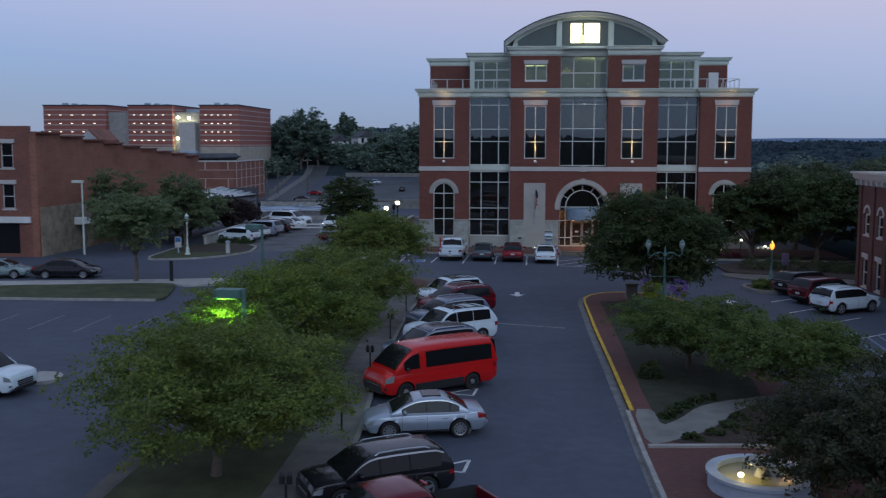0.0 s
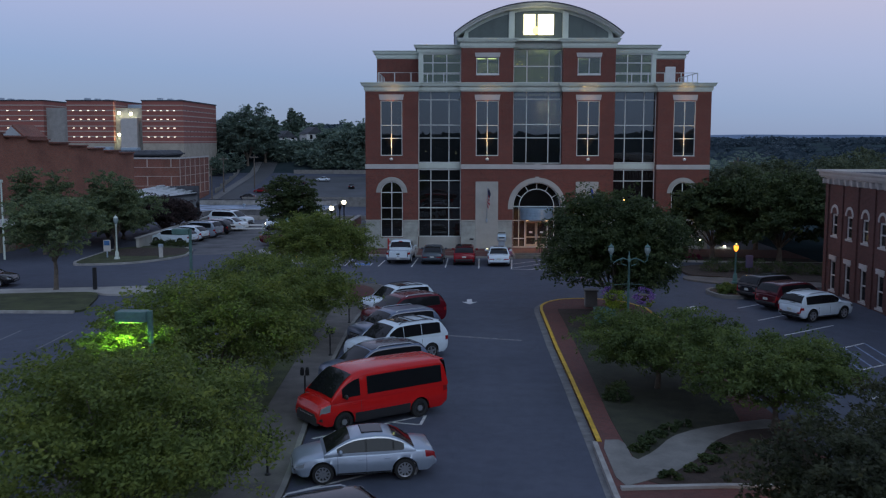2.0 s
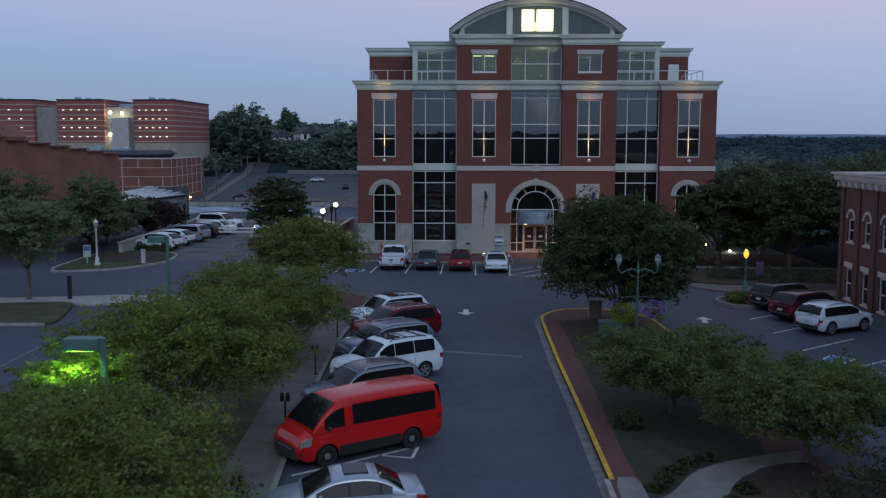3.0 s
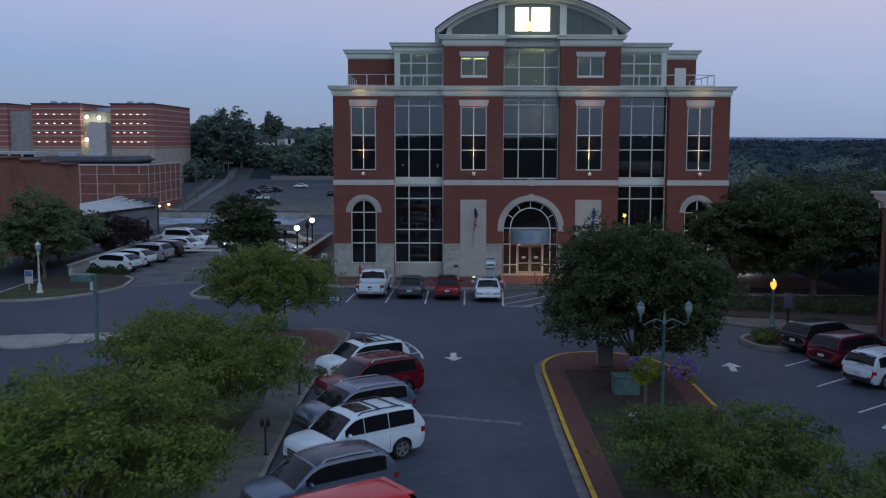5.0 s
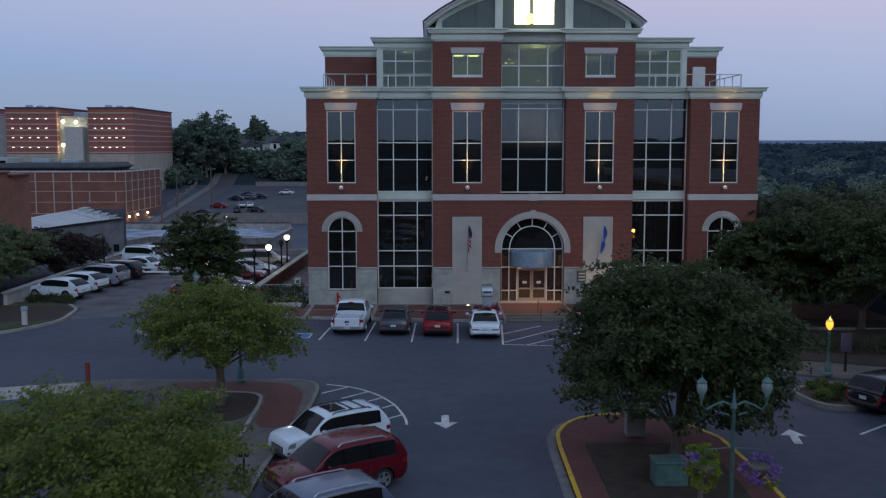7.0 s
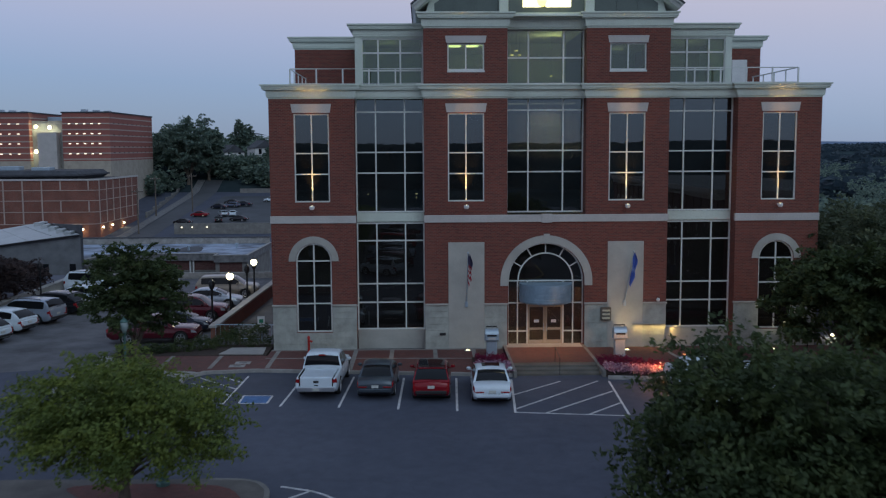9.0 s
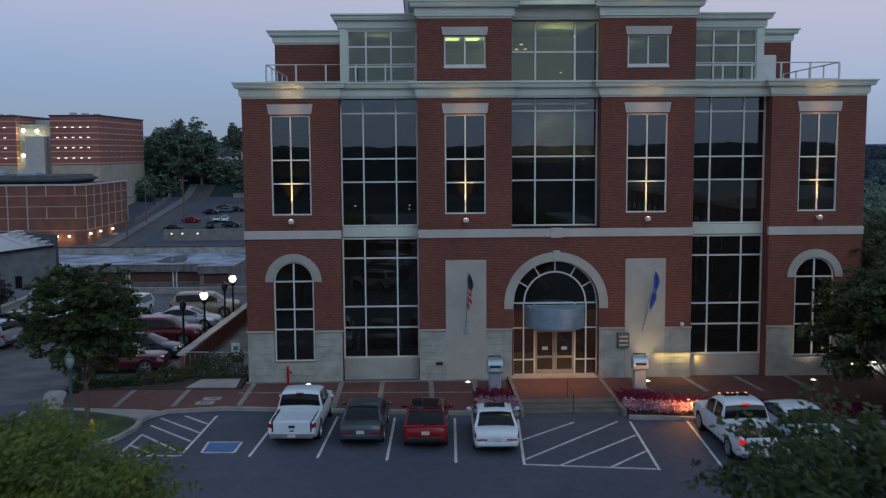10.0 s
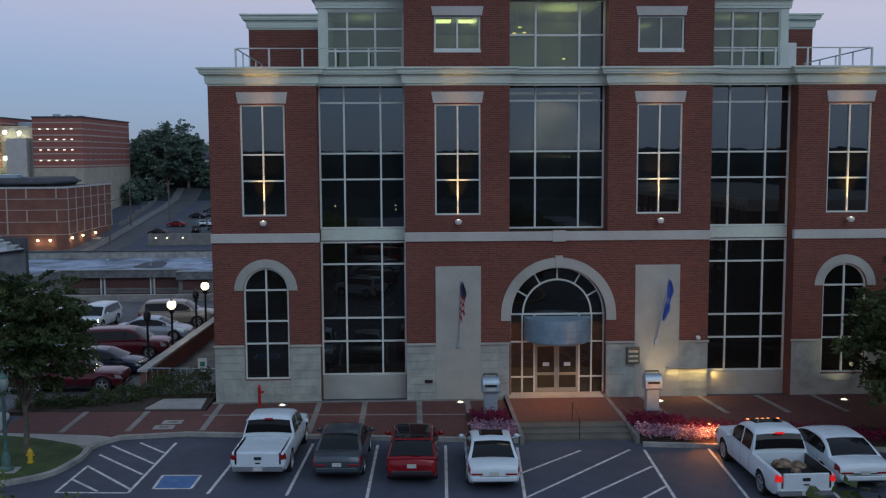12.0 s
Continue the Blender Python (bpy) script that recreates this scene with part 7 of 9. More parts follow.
# flat-roofed building behind the side lot, with a short wing at either end
low = thing("flat_roof_building", "low building with weathered flat roof and brick panels", "building", pose(0, 0, 0))
FLAT = [(-39.2, 150.3), (-38.1, 155.0), (-37.7, 156.0), (-24.7, 156.0), (-24.7, 153.8), (-21.0, 153.8), (-20.6, 169.6), (-48.0, 169.6), (-48.0, 150.3)]
part("wall", Geo().prism([(x, y + 0.25) for x, y in FLAT], -9, -1.2), M_PATH, low)
part("roof", Geo().prism(FLAT, -1.2, -1.04), M_ROOF, low)
part("fascia", band(FLAT[:7], 0.22, -1.75, -0.92, side=-1.0), M_GUTTER, low)
part("fascia_edge", band(FLAT[:7], 0.3, -0.92, -0.84, side=-1.0), M_CONC, low)
part("rear_parapet", Geo().box(-48.0, -20.6, 169.6, 169.9, -3, -0.2), M_KERB, low)
part("parapet_coping", Geo().box(-48.1, -20.5, 169.5, 170.0, -0.2, -0.1), M_TAR, low)
for x0, x1, y in ((-37.4, -33.7, 156.2), (-33.1, -28.3, 156.2), (-27.7, -25.0, 156.2), (-24.2, -21.5, 154.0)):
    part("brick_panel", Geo().box(x0, x1, y, y + 0.12, -2.95, -1.8), M_BRICK3, low)
    part("sill_band", Geo().box(x0 - 0.2, x1 + 0.2, y - 0.06, y + 0.2, -3.15, -2.95), M_PATH, low)
    part("base_wall", Geo().box(x0 - 0.2, x1 + 0.2, y - 0.02, y + 0.2, -6.5, -3.5), M_BRICK3, low)
for x in (-33.6, -33.2, -28.2, -27.8, -25.0):
    part("pier", Geo().box(x - 0.06, x + 0.06, 155.95, 156.2, -3.6, -1.75), M_WHITE, low)
for x, y in ((-35.0, 163.0), (-29.5, 161.0), (-24.0, 164.0)):
    part("roof_vent", Geo().lathe([(0.16, -1.1), (0.16, -0.6), (0.26, -0.58), (0.26, -0.45), (0.02, -0.4)], (x, y, 0), 8), M_STEEL, low)
part("roof_patch", Geo().prism(soft([(-31.5, 159.0), (-27.5, 158.5), (-28.5, 165.5), (-31.0, 166.0)]), -1.04, -1.03), M_TAR, low, "dark tarred patch on the roof")

# grey shed with a pale roof
shed = thing("metal_shed", "grey shed with a shallow pale metal roof", "building", pose(0, 0, 0))
SHED_FRONT = [(-60.0, 0.45), (-52.0, 0.55), (-48.5, 0.8), (-45.4, 1.23), (-39.05, 2.02)]
SHED_BACK = [(-68.0, -1.2), (-60.5, -0.3), (-57.8, 0.75), (-54.5, 1.4), (-49.1, 2.3)]
rows = [[(x, y, z) for x, z in line_] + [(line_[-1][0], y, -9.0), (line_[0][0], y, -9.0)] for y, line_ in ((149.5, SHED_FRONT), (164.0, SHED_BACK))]
part("wall", Geo().loft([r[::-1] for r in rows]), plain("grey_render", (0.16, 0.17, 0.18), 0.85), shed)
part("roof", Geo().loft([[(x, y, z + 0.01) for x, z in line_] + [(x, y, z + 0.14) for x, z in line_[::-1]] for y, line_ in ((149.2, SHED_FRONT), (164.2, SHED_BACK))]), M_ROOFW, shed)
part("eave", Geo().tube([(x, 149.15, z + 0.02) for x, z in SHED_FRONT], 0.09, 6), M_TRIM, shed, "dark gutter")
VERGE = [(-39.05, 149.5), (-49.1, 164.0)]
part("parapet", Geo().loft([[(x + dx, y, z) for dx, z in ((0.0, -9.0), (0.0, top), (0.3, top), (0.3, -9.0))] for (x, y), top in zip(VERGE, (3.2, 2.36))]), M_TAR, shed, "dark side parapet")
for k in range(5):
    f = (k + 0.5) / 5
    x, y, z = -39.05 - 10.05 * f, 149.5 + 14.5 * f, 2.02 + 0.28 * f
    part("flashing", Geo().box(x - 0.9, x - 0.1, y - 1.3, y + 1.3, z - 0.2, z + 0.32), M_ROOFW, shed)
for k in range(6):
    a = 0.12 + 0.15 * k
    xf, xb = -60.0 + 20.95 * a, -68.0 + 18.9 * a
    zf, zb = float(np.interp(xf, *zip(*SHED_FRONT))), float(np.interp(xb, *zip(*SHED_BACK)))
    part("roof_seam", Geo().tube([(xf, 149.2, zf + 0.15), (xb, 164.1, zb + 0.15)], 0.035, 5), M_ROOFW, shed)
for x in (-43.5, -40.4):
    part("window", Geo().box(x, x + 0.7, 149.42, 149.52, -2.6, -1.3), M_CARGLASS, shed)

tower_pale = plain("far_pale_band", (0.46, 0.36, 0.31), 0.85, amount=0.1, relief=0.0)

# brick hall with a pale grid
grid = thing("gridded_brick_hall", "long brick hall with a pale grid of bands", "building", pose(0, 0, 0))
HALL = [(-140.0, 255.0), (-74.3, 255.0), (-72.9, 255.35), (-72.15, 256.4), (-72.15, 286.0)]
part("wall", Geo().prism(HALL + [(-140.0, 286.0)], -12, 4.95), M_BRICK2, grid)
part("roof", Geo().prism(HALL + [(-140.0, 286.0)], 4.95, 5.0), M_TAR, grid)
part("roof_edge", band(HALL, 0.25, 4.95, 5.35, side=-1.0), M_SILL, grid)
part("roof_block", Geo().box(-136, -78, 260, 284, 5.0, 7.0, 1.2), M_TAR, grid)
for k in range(12):
    x = -84.32 - 4.24 * k
    part("pale_band", Geo().box(x - 0.14, x + 0.14, 254.86, 255.0, -4.73, 4.95), tower_pale, grid)
for x in (-80.2, -74.0):
    for z0, z1 in ((2.79, 4.95), (-2.05, 0.48)):
        part("pale_band", Geo().box(x - 0.13, x + 0.13, 254.86, 255.02, z0, z1), tower_pale, grid)
for k in range(7):
    part("pale_band", Geo().box(-72.16, -72.02, 256.3 + 4.9 * k, 256.6 + 4.9 * k, -4.73, 4.95), tower_pale, grid)
for z in (2.79, 0.48, -2.05, -4.73):
    part("pale_band", band(HALL, 0.12, z - 0.075, z + 0.075, side=-1.0), tower_pale, grid)
pent = part("penthouse", Geo().box(-124.0, -102.1, 262, 270, 5.0, 8.3, 0.05), M_ROOFW, grid, "pale glazed rooftop block")
for k in range(6):
    part("window", Geo().box(-105.2 - 3.3 * k, -102.6 - 3.3 * k, 261.9, 262.02, 6.3, 7.6), M_CARGLASS, pent)
for x, y, z, h in ((-128, 266, 7.0, 1.6), (-112, 270, 7.0, 1.2), (-96, 268, 7.0, 1.0), (-88, 266, 7.0, 0.8)):
    part("roof_unit", Geo().box(x - 2.2, x + 2.2, y - 1.5, y + 1.5, z, z + h, 0.1), M_STEEL, grid)
for x, y, z in ((-78.1, 254.6, -5.9), (-75.5, 254.6, -5.9), (-71.8, 257.4, -5.6), (-71.8, 264.0, -5.6), (-71.8, 272.6, -5.7)):
    part("wall_lamp", Geo().ball((x, y, z), 0.3, 0.3, 0.26, 8, 5), M_GLOBE, grid, "small lit wall lamp")
    bulb("wall_lamp_light", (x + (0.5 if x > -73 else 0), y - (0 if x > -73 else 0.5), z - 0.4), 45, (1.0, 0.78, 0.42), 0.2)

# striped towers with lit slits
tower_brick = plain("far_red_brick", (0.33, 0.115, 0.092), 0.85, amount=0.1, big=0.1, relief=0.0)
tower_stone = plain("far_tan_stone", (0.42, 0.38, 0.31), 0.9, amount=0.15, relief=0.0)
jail = thing("striped_tower_building", "banded brick towers with rows of lit slits", "building", pose(0, 0, 0))
for x0, x1, y1 in ((-146.5, -126.2, 340), (-119.0, -104.8, 340), (-96.0, -83.4, 342)):
    part("tower", Geo().box(x0, x1, 301, y1, 8.8, 21.6), tower_brick, jail)
    part("tower_base", Geo().box(x0, x1, 301, y1, -12, 8.8), tower_stone, jail)
    part("tower_cap", Geo().box(x0 - 0.2, x1 + 0.2, 300.8, y1 + 0.2, 21.6, 21.95), M_TAR, jail)
    for k in range(8):
        z = 9.1 + 1.58 * k
        part("pale_band", Geo().box(x0 - 0.08, x1 + 0.08, 300.9, y1 + 0.08, z, z + 0.34), tower_pale, jail)
    if x1 > -90:
        for z in (18.75, 15.6, 12.4, 10.85):
            for k in range(9):
                part("slit", Geo().box(x1 - 0.02, x1 + 0.1, 304 + 4.2 * k, 304.9 + 4.2 * k, z, z + 0.26), M_TRIM, jail)
    for z in (18.6, 15.95, 13.3, 10.6):
        for k in range(5):
            x = x0 + 1.6 + (x1 - x0 - 3.4) * k / 4.6
            part("lit_slit", Geo().box(x, x + 0.6, 300.82, 300.95, z, z + 0.22), M_TUBEW, jail)
    for k in range(3):
        part("roof_unit", Geo().box(x0 + 2 + 3.2 * k, x0 + 3.4 + 3.2 * k, 310, 312, 21.9, 22.9 - 0.2 * k), M_STEEL, jail)
for x0, x1 in ((-126.2, -119.0), (-104.8, -96.0)):
    part("link", Geo().box(x0, x1, 303, 335, -12, 19.6), plain("far_concrete", (0.34, 0.33, 0.31), 0.9, amount=0.15, relief=0.0), jail)
part("stair_tower", Geo().box(-102.4, -97.4, 300.2, 303, -12, 16.4), M_SILL, jail)
part("link_roof_unit", Geo().box(-104, -98, 312, 318, 19.6, 20.9, 0.1), M_STEEL, jail)
part("podium", Geo().box(-150, -83.2, 297.5, 301, -12, 2.2), M_CONC, jail)
for x, z in ((-103.2, 18.0), (-99.6, 17.8), (-103.4, 11.4)):
    part("floodlight", Geo().ball((x, 301.6, z), 0.55, 0.45, 0.55, 8, 6), M_GLOBE, jail, "bright floodlight")
    bulb("tower_light", (x, 301.2, z - 0.5), 200, (0.95, 1.0, 0.66), 0.4)

# small houses on the hill
for x, y, w, h in ((-53.0, 361, 7, 3.4), (-62.8, 360, 7, 2.0)):
    z = 8.6
    hs = thing("house", "small white gabled house among the hill trees", "house", pose(x, y, z, 0, 0, 35), "houses on the hill")
    part("wall", Geo().box(-w / 2, w / 2, -3, 3, -9, h), M_WHITE, hs)
    part("roof", Geo().slab([(-w / 2 - 0.3, h), (w / 2 + 0.3, h), (0, h + 2.6)], -3.3, 3.3), M_TAR, hs)
    for q in (-1, 1):
        part("window", Geo().box(q * w / 4 - 0.5, q * w / 4 + 0.5, -3.05, -2.95, 1.5, 3.2), M_CARGLASS, hs)


# utility poles
def utility_pole(x, y, top, z):
    p = thing("utility_pole", "weathered timber utility pole with crossarm", "pole", pose(x, y, z), "utility poles")
    part("pole", Geo().tube([(0, 0, -1), (0, 0, top - z)], [0.2, 0.14], 8), M_TIMBER, p)
    part("crossarm", Geo().box(-1.3, 1.3, -0.08, 0.08, top - z - 0.9, top - z - 0.7), M_TIMBER, p)
    for q in (-1.2, -0.6, 0.6, 1.2):
        part("insulator", Geo().lathe([(0.05, 0), (0.07, 0.1), (0.03, 0.2)], (q, 0, top - z - 0.7), 6), M_SILL, p)


utility_pole(-61.5, 299.0, 5.4, -5.2)
utility_pole(-68.8, 290.0, 5.0, -5.8)
utility_pole(-65.3, 262.0, 2.9, -8.0)
utility_pole(42.0, 150.0, 7.6, -8.0)
wire = Geo().tube([(-65.3, 262, 2.0), (-63.6, 280, 2.4), (-61.5, 299, 4.6)], 0.03, 4)
single("utility_wire", wire, M_DARKMETAL, "thin slack wire between the utility poles", "wire")

# cars on the far lot, low walls by the far road
FARC = "cars on the far lot"
for style, x, y, pt, t, lb in (("sedan", -57.4, 289, P_CRIM, 80, "red car on the far lot"), ("suv", -51.5, 290, P_WHITE, 20, "white crossover on the far lot"), ("sedan", -49.0, 290, P_WHITE, 10, "white sedan on the far lot"), ("suv", -50.6, 280, P_BLACK, 10, "black crossover on the far lot"), ("sedan", -45.8, 281, P_BLACK, 75, "black sedan on the far lot"), ("sedan", -58.6, 276, P_BLACK, 80, "black sedan on the far lot"),
                               ("sedan", -55.5, 304, P_NAVY, 70, "dark blue car on the far lot"), ("suv", -52.5, 307, P_GREY, 70, "grey crossover on the far lot"), ("sedan", -53.6, 313, P_BLACK, 70, "dark car on the far lot"), ("sedan", -49.6, 309, P_NAVY, 70, "dark blue car on the far lot"), ("sedan", -43.2, 318, P_WHITE, 85, "white sedan on the far lot"), ("sedan", -32.0, 300, P_BLACK, 5, "black sedan on the far lot")):
    park(build_car(style if style == "suv" else "sedan", style, pt, 4.6, 1.82, 1.5, lb, group=FARC, far=True), x, y, t, ground_height(x, y) + 0.05)


def strip_along(x0, x1, dx, y0, y1, lift, steps=12):
    left = [(x0 + dx * k / steps, y0 + (y1 - y0) * k / steps) for k in range(steps + 1)]
    right = [(x1 + dx * k / steps, y0 + (y1 - y0) * k / steps) for k in range(steps + 1)]
    g = Geo()
    for k in range(steps):
        a, b, c, d = right[k], right[k + 1], left[k + 1], left[k]
        g.v += [(p[0], p[1], ground_height(*p) + lift) for p in (a, b, c, d)]
        g.f.append((4 * k, 4 * k + 1, 4 * k + 2, 4 * k + 3))
    return g


M_FARLOT = plain("dark_lot", (0.068, 0.075, 0.084), 0.85, amount=0.3, big=0.1, fine=1.5, relief=0.0)
M_FARROAD = plain("grey_street", (0.08, 0.084, 0.092), 0.85, amount=0.2, big=0.1, fine=1.5, relief=0.0)
setting("far_road", strip_along(-64.8, -59.4, -4.6, 215, 352, 0.06), M_FARROAD, "grey street climbing towards the hill", "road")
setting("far_walk", strip_along(-67.4, -64.9, -4.6, 215, 352, 0.16), M_GUTTER, "dim sidewalk of the far street", "pavement")
for k in range(6):
    y0, y1 = 288 + 10 * k, 298 + 10 * k
    x0, x1 = -70.6 - 0.09 * (y0 - 288), -70.6 - 0.09 * (y1 - 288)
    z = ground_height(x0, y0)
    setting("far_road_wall", Geo().prism([(x0 - 0.4, y0), (x0, y0), (x1, y1), (x1 - 0.4, y1)], z - 2, z + 1.5), M_PATH, "pale low wall beside the far street", "wall")
setting("far_lot", strip_along(-57.0, -14.0, -3.0, 262, 338, 0.05), M_FARLOT, "dark worn asphalt of the far lot", "road")
setting("far_lot_wall", Geo().box(-57, -12, 261.4, 262.0, -9.5, -5.2), M_PATH, "low concrete wall of the far lot", "wall")
setting("far_bank_wall", Geo().box(-56, -12, 338.0, 338.6, -4, -0.4), M_PATH, "grey retaining wall behind the far lot", "wall")
for x in (-55.2, -52.8, -49.4):
    part("lamp", Geo().ball((x, 261.2, -6.1), 0.2, 0.2, 0.2, 8, 5), M_TUBEW, single("lamp_bracket", Geo().box(x - 0.1, x + 0.1, 261.2, 261.42, -6.0, -5.8), M_DARKMETAL, "small lit lamp on the lot wall", "wall lamp"))

# low walls of the drive and the side lot
setting("drive_wall", Geo().prism([(-29.9, 93.5), (-29.6, 93.5), (-29.4, 128), (-29.7, 128)], -0.2, 0.95), M_STONE2, "low pale wall along the drive", "wall")
setting("drive_wall_coping", Geo().prism([(-30.0, 93.4), (-29.5, 93.4), (-29.3, 128), (-29.8, 128)], 0.95, 1.07), M_CONC, "concrete coping of the drive wall", "wall")
setting("lot_rear_wall", Geo().box(-29.4, -9, 126.1, 126.4, -0.3, 0.55), M_KERB, "low wall at the lot's far end", "wall")
setting("lot_side_wall", Geo().prism([(-12.75, 96.5), (-12.45, 96.5), (-11.6, 121), (-11.9, 121)], -0.2, 0.95), M_BRICK2, "brick wall between side lot and building", "wall")
setting("lot_side_coping", Geo().prism([(-12.85, 96.4), (-12.35, 96.4), (-11.5, 121), (-12.0, 121)], 0.95, 1.08), M_CONC, "pale coping on the side wall", "wall")

# ---- street furniture ----
def shrub(name, x, y, r, h, label, material, seed, z=0.15, category="shrub", stretch=1.0, per=26, n=46, size=0.07):
    rng = np.random.default_rng(seed)
    s = thing(name, label, category, pose(x, y, z))
    q = rng.normal(size=(n, 3))
    q /= np.linalg.norm(q, axis=1)[:, None]
    q[:, 2] = np.abs(q[:, 2])
    q *= (0.6 + 0.4 * rng.random(n))[:, None]
    pts = q * np.array([r * stretch, r, h * 0.85])
    part("stem", Geo().tube([(0, 0, -0.05), (0, 0, h * 0.5)], [0.05, 0.02], 5), M_BARK, s)
    ob = new("leaves", leaf_mesh("leaves", pts, r * 0.28, per, size, material, rng))
    ob.parent = s
    return s


def flower_bed(name, poly, z, material, label, seed, n, size, spread=0.16):
    """Low flowers filling a plan outline."""
    rng = np.random.default_rng(seed)
    xs, ys = [p[0] for p in poly], [p[1] for p in poly]
    pts = []
    while len(pts) < n:
        x, y = rng.uniform(min(xs), max(xs)), rng.uniform(min(ys), max(ys))
        inside = False
        for (x0, y0), (x1, y1) in zip(poly, poly[1:] + poly[:1]):
            if (y0 > y) != (y1 > y) and x < (x1 - x0) * (y - y0) / (y1 - y0) + x0:
                inside = not inside
        if inside:
            pts.append((x, y, z * (0.6 + 0.5 * rng.random())))
    return tagged(new(name, leaf_mesh(name, np.array(pts), spread, 9, size, material, rng)), label, "flowers", "", "stuff")


POST = "acorn street lamps"


def acorn(g_glass, g_metal, x, y, z, s=1.0):
    g_glass.lathe([(0.07 * s, 0), (0.17 * s, 0.16 * s), (0.21 * s, 0.34 * s), (0.17 * s, 0.50 * s)], (x, y, z), 12)
    g_metal.lathe([(0.19 * s, 0.50 * s), (0.20 * s, 0.53 * s), (0.10 * s, 0.64 * s), (0.03 * s, 0.70 * s), (0.015 * s, 0.80 * s)], (x, y, z), 12)


def collar(x, y, z, s=1.0):
    return Geo().lathe([(0.06 * s, -0.14 * s), (0.10 * s, -0.06 * s), (0.10 * s, 0.0)], (x, y, z), 10)


def lamp_post(x, y, h, label, metal, glass, lit=0.0, colour=(1, 0.9, 0.7), s=1.0, z=0.0, foot=1.0):
    lamp = thing("street_lamp", label, "street lamp", pose(x, y, z), POST)
    part("base", Geo().lathe([(0.24 * foot, 0), (0.24 * foot, 0.12), (0.17 * foot, 0.18), (0.15 * foot, 0.55), (0.10, 0.7)], n=12), metal, lamp, "", True)
    part("post", Geo().lathe([(0.075, 0.65), (0.06, h - 0.2), (0.09, h - 0.16), (0.05, h - 0.1)], n=10), metal, lamp, "", True)
    ga, gm = Geo(), Geo()
    acorn(ga, gm, 0, 0, h, s)
    if lit and metal is M_DARKMETAL:
        ga, gm = Geo().ball((0, 0, h + 0.26), 0.25, 0.25, 0.25, 14, 10), Geo().lathe([(0.13, 0.47), (0.05, 0.56), (0.02, 0.62)], (0, 0, h), 10)
    part("globe", ga, glass, lamp, "", True)
    part("cap", gm, metal, lamp, "", True)
    part("collar", collar(0, 0, h, s), metal, lamp, "", True)
    if lit:
        bulb("globe_light", (x, y - 0.1, z + h + 0.95 * s), lit, colour, 0.2)
    return lamp


# twin lamp on the median with flower baskets
twin = thing("twin_street_lamp", "verdigris twin-headed street lamp with scrolled arms", "street lamp", pose(8.25, 51.3, 0.15), POST)
part("base", Geo().lathe([(0.28, 0), (0.28, 0.15), (0.2, 0.22), (0.17, 0.7), (0.11, 0.9)], n=12), M_VERDI, twin, "", True)
part("post", Geo().lathe([(0.07, 0.85), (0.05, 4.1), (0.09, 4.15), (0.06, 4.3), (0.04, 4.45), (0.012, 4.68)], n=10), M_VERDI, twin, "", True)
for s in (-1, 1):
    g = Geo().tube([(0, 0, 4.2), (s * 0.3, 0, 4.32), (s * 0.55, 0, 4.22), (s * 0.75, 0, 4.1), (s * 0.88, 0, 4.22), (s * 0.88, 0, 4.42)], 0.03, 6)
    g.tube([(s * 0.12, 0, 3.95), (s * 0.35, 0, 4.02), (s * 0.42, 0, 4.18), (s * 0.32, 0, 4.26)], 0.022, 6)
    part("arm", g, M_VERDI, twin, "", True)
    ga, gm = Geo(), Geo()
    acorn(ga, gm, s * 0.88, 0, 4.48, 0.72)
    part("globe", ga, M_FROST, twin, "", True)
    part("cap", gm, M_VERDI, twin, "", True)
    part("collar", collar(s * 0.88, 0, 4.48, 0.72), M_VERDI, twin, "", True)
for s, m, mm, sd in ((1, M_FLOWV, M_FLOWY, 4), (-1, M_FLOWV, M_FLOWY, 9)):
    b = thing("flower_basket", "hanging basket of violet flowers and yellow-green trailing leaves" if s > 0 else "hanging basket full of yellow-green trailing leaves", "flowers", pose(8.25 + s * 0.75, 51.3, 2.6), "hanging baskets")
    rng = np.random.default_rng(sd)
    q = rng.normal(size=(40, 3))
    q /= np.linalg.norm(q, axis=1)[:, None]
    part("bowl", Geo().lathe([(0.05, -0.25), (0.22, -0.12), (0.3, 0.08)], n=10), M_BARK, b)
    part("bracket", Geo().tube([(0, 0, 0.1), (0, 0, 0.55), (-s * 0.7, 0, 0.6)], 0.015, 5), M_VERDI, b)
    lush = s < 0
    o = new("blossom", leaf_mesh("blossom", (q[:9] * np.array([0.4, 0.4, 0.2]) + np.array([-0.28, 0.1, 0.22])) if lush else q * np.array([0.46, 0.46, 0.38]), 0.14, 18, 0.055, m, rng))
    o.parent = b
    o = new("foliage", leaf_mesh("foliage", q * np.array([0.38, 0.38, 0.42]) - np.array([0, 0, 0.14]) if lush else q[:8] * np.array([0.15, 0.15, 0.15]) + np.array([0.28, -0.15, -0.3]), 0.14, 20, 0.06, mm, rng))
    o.parent = b

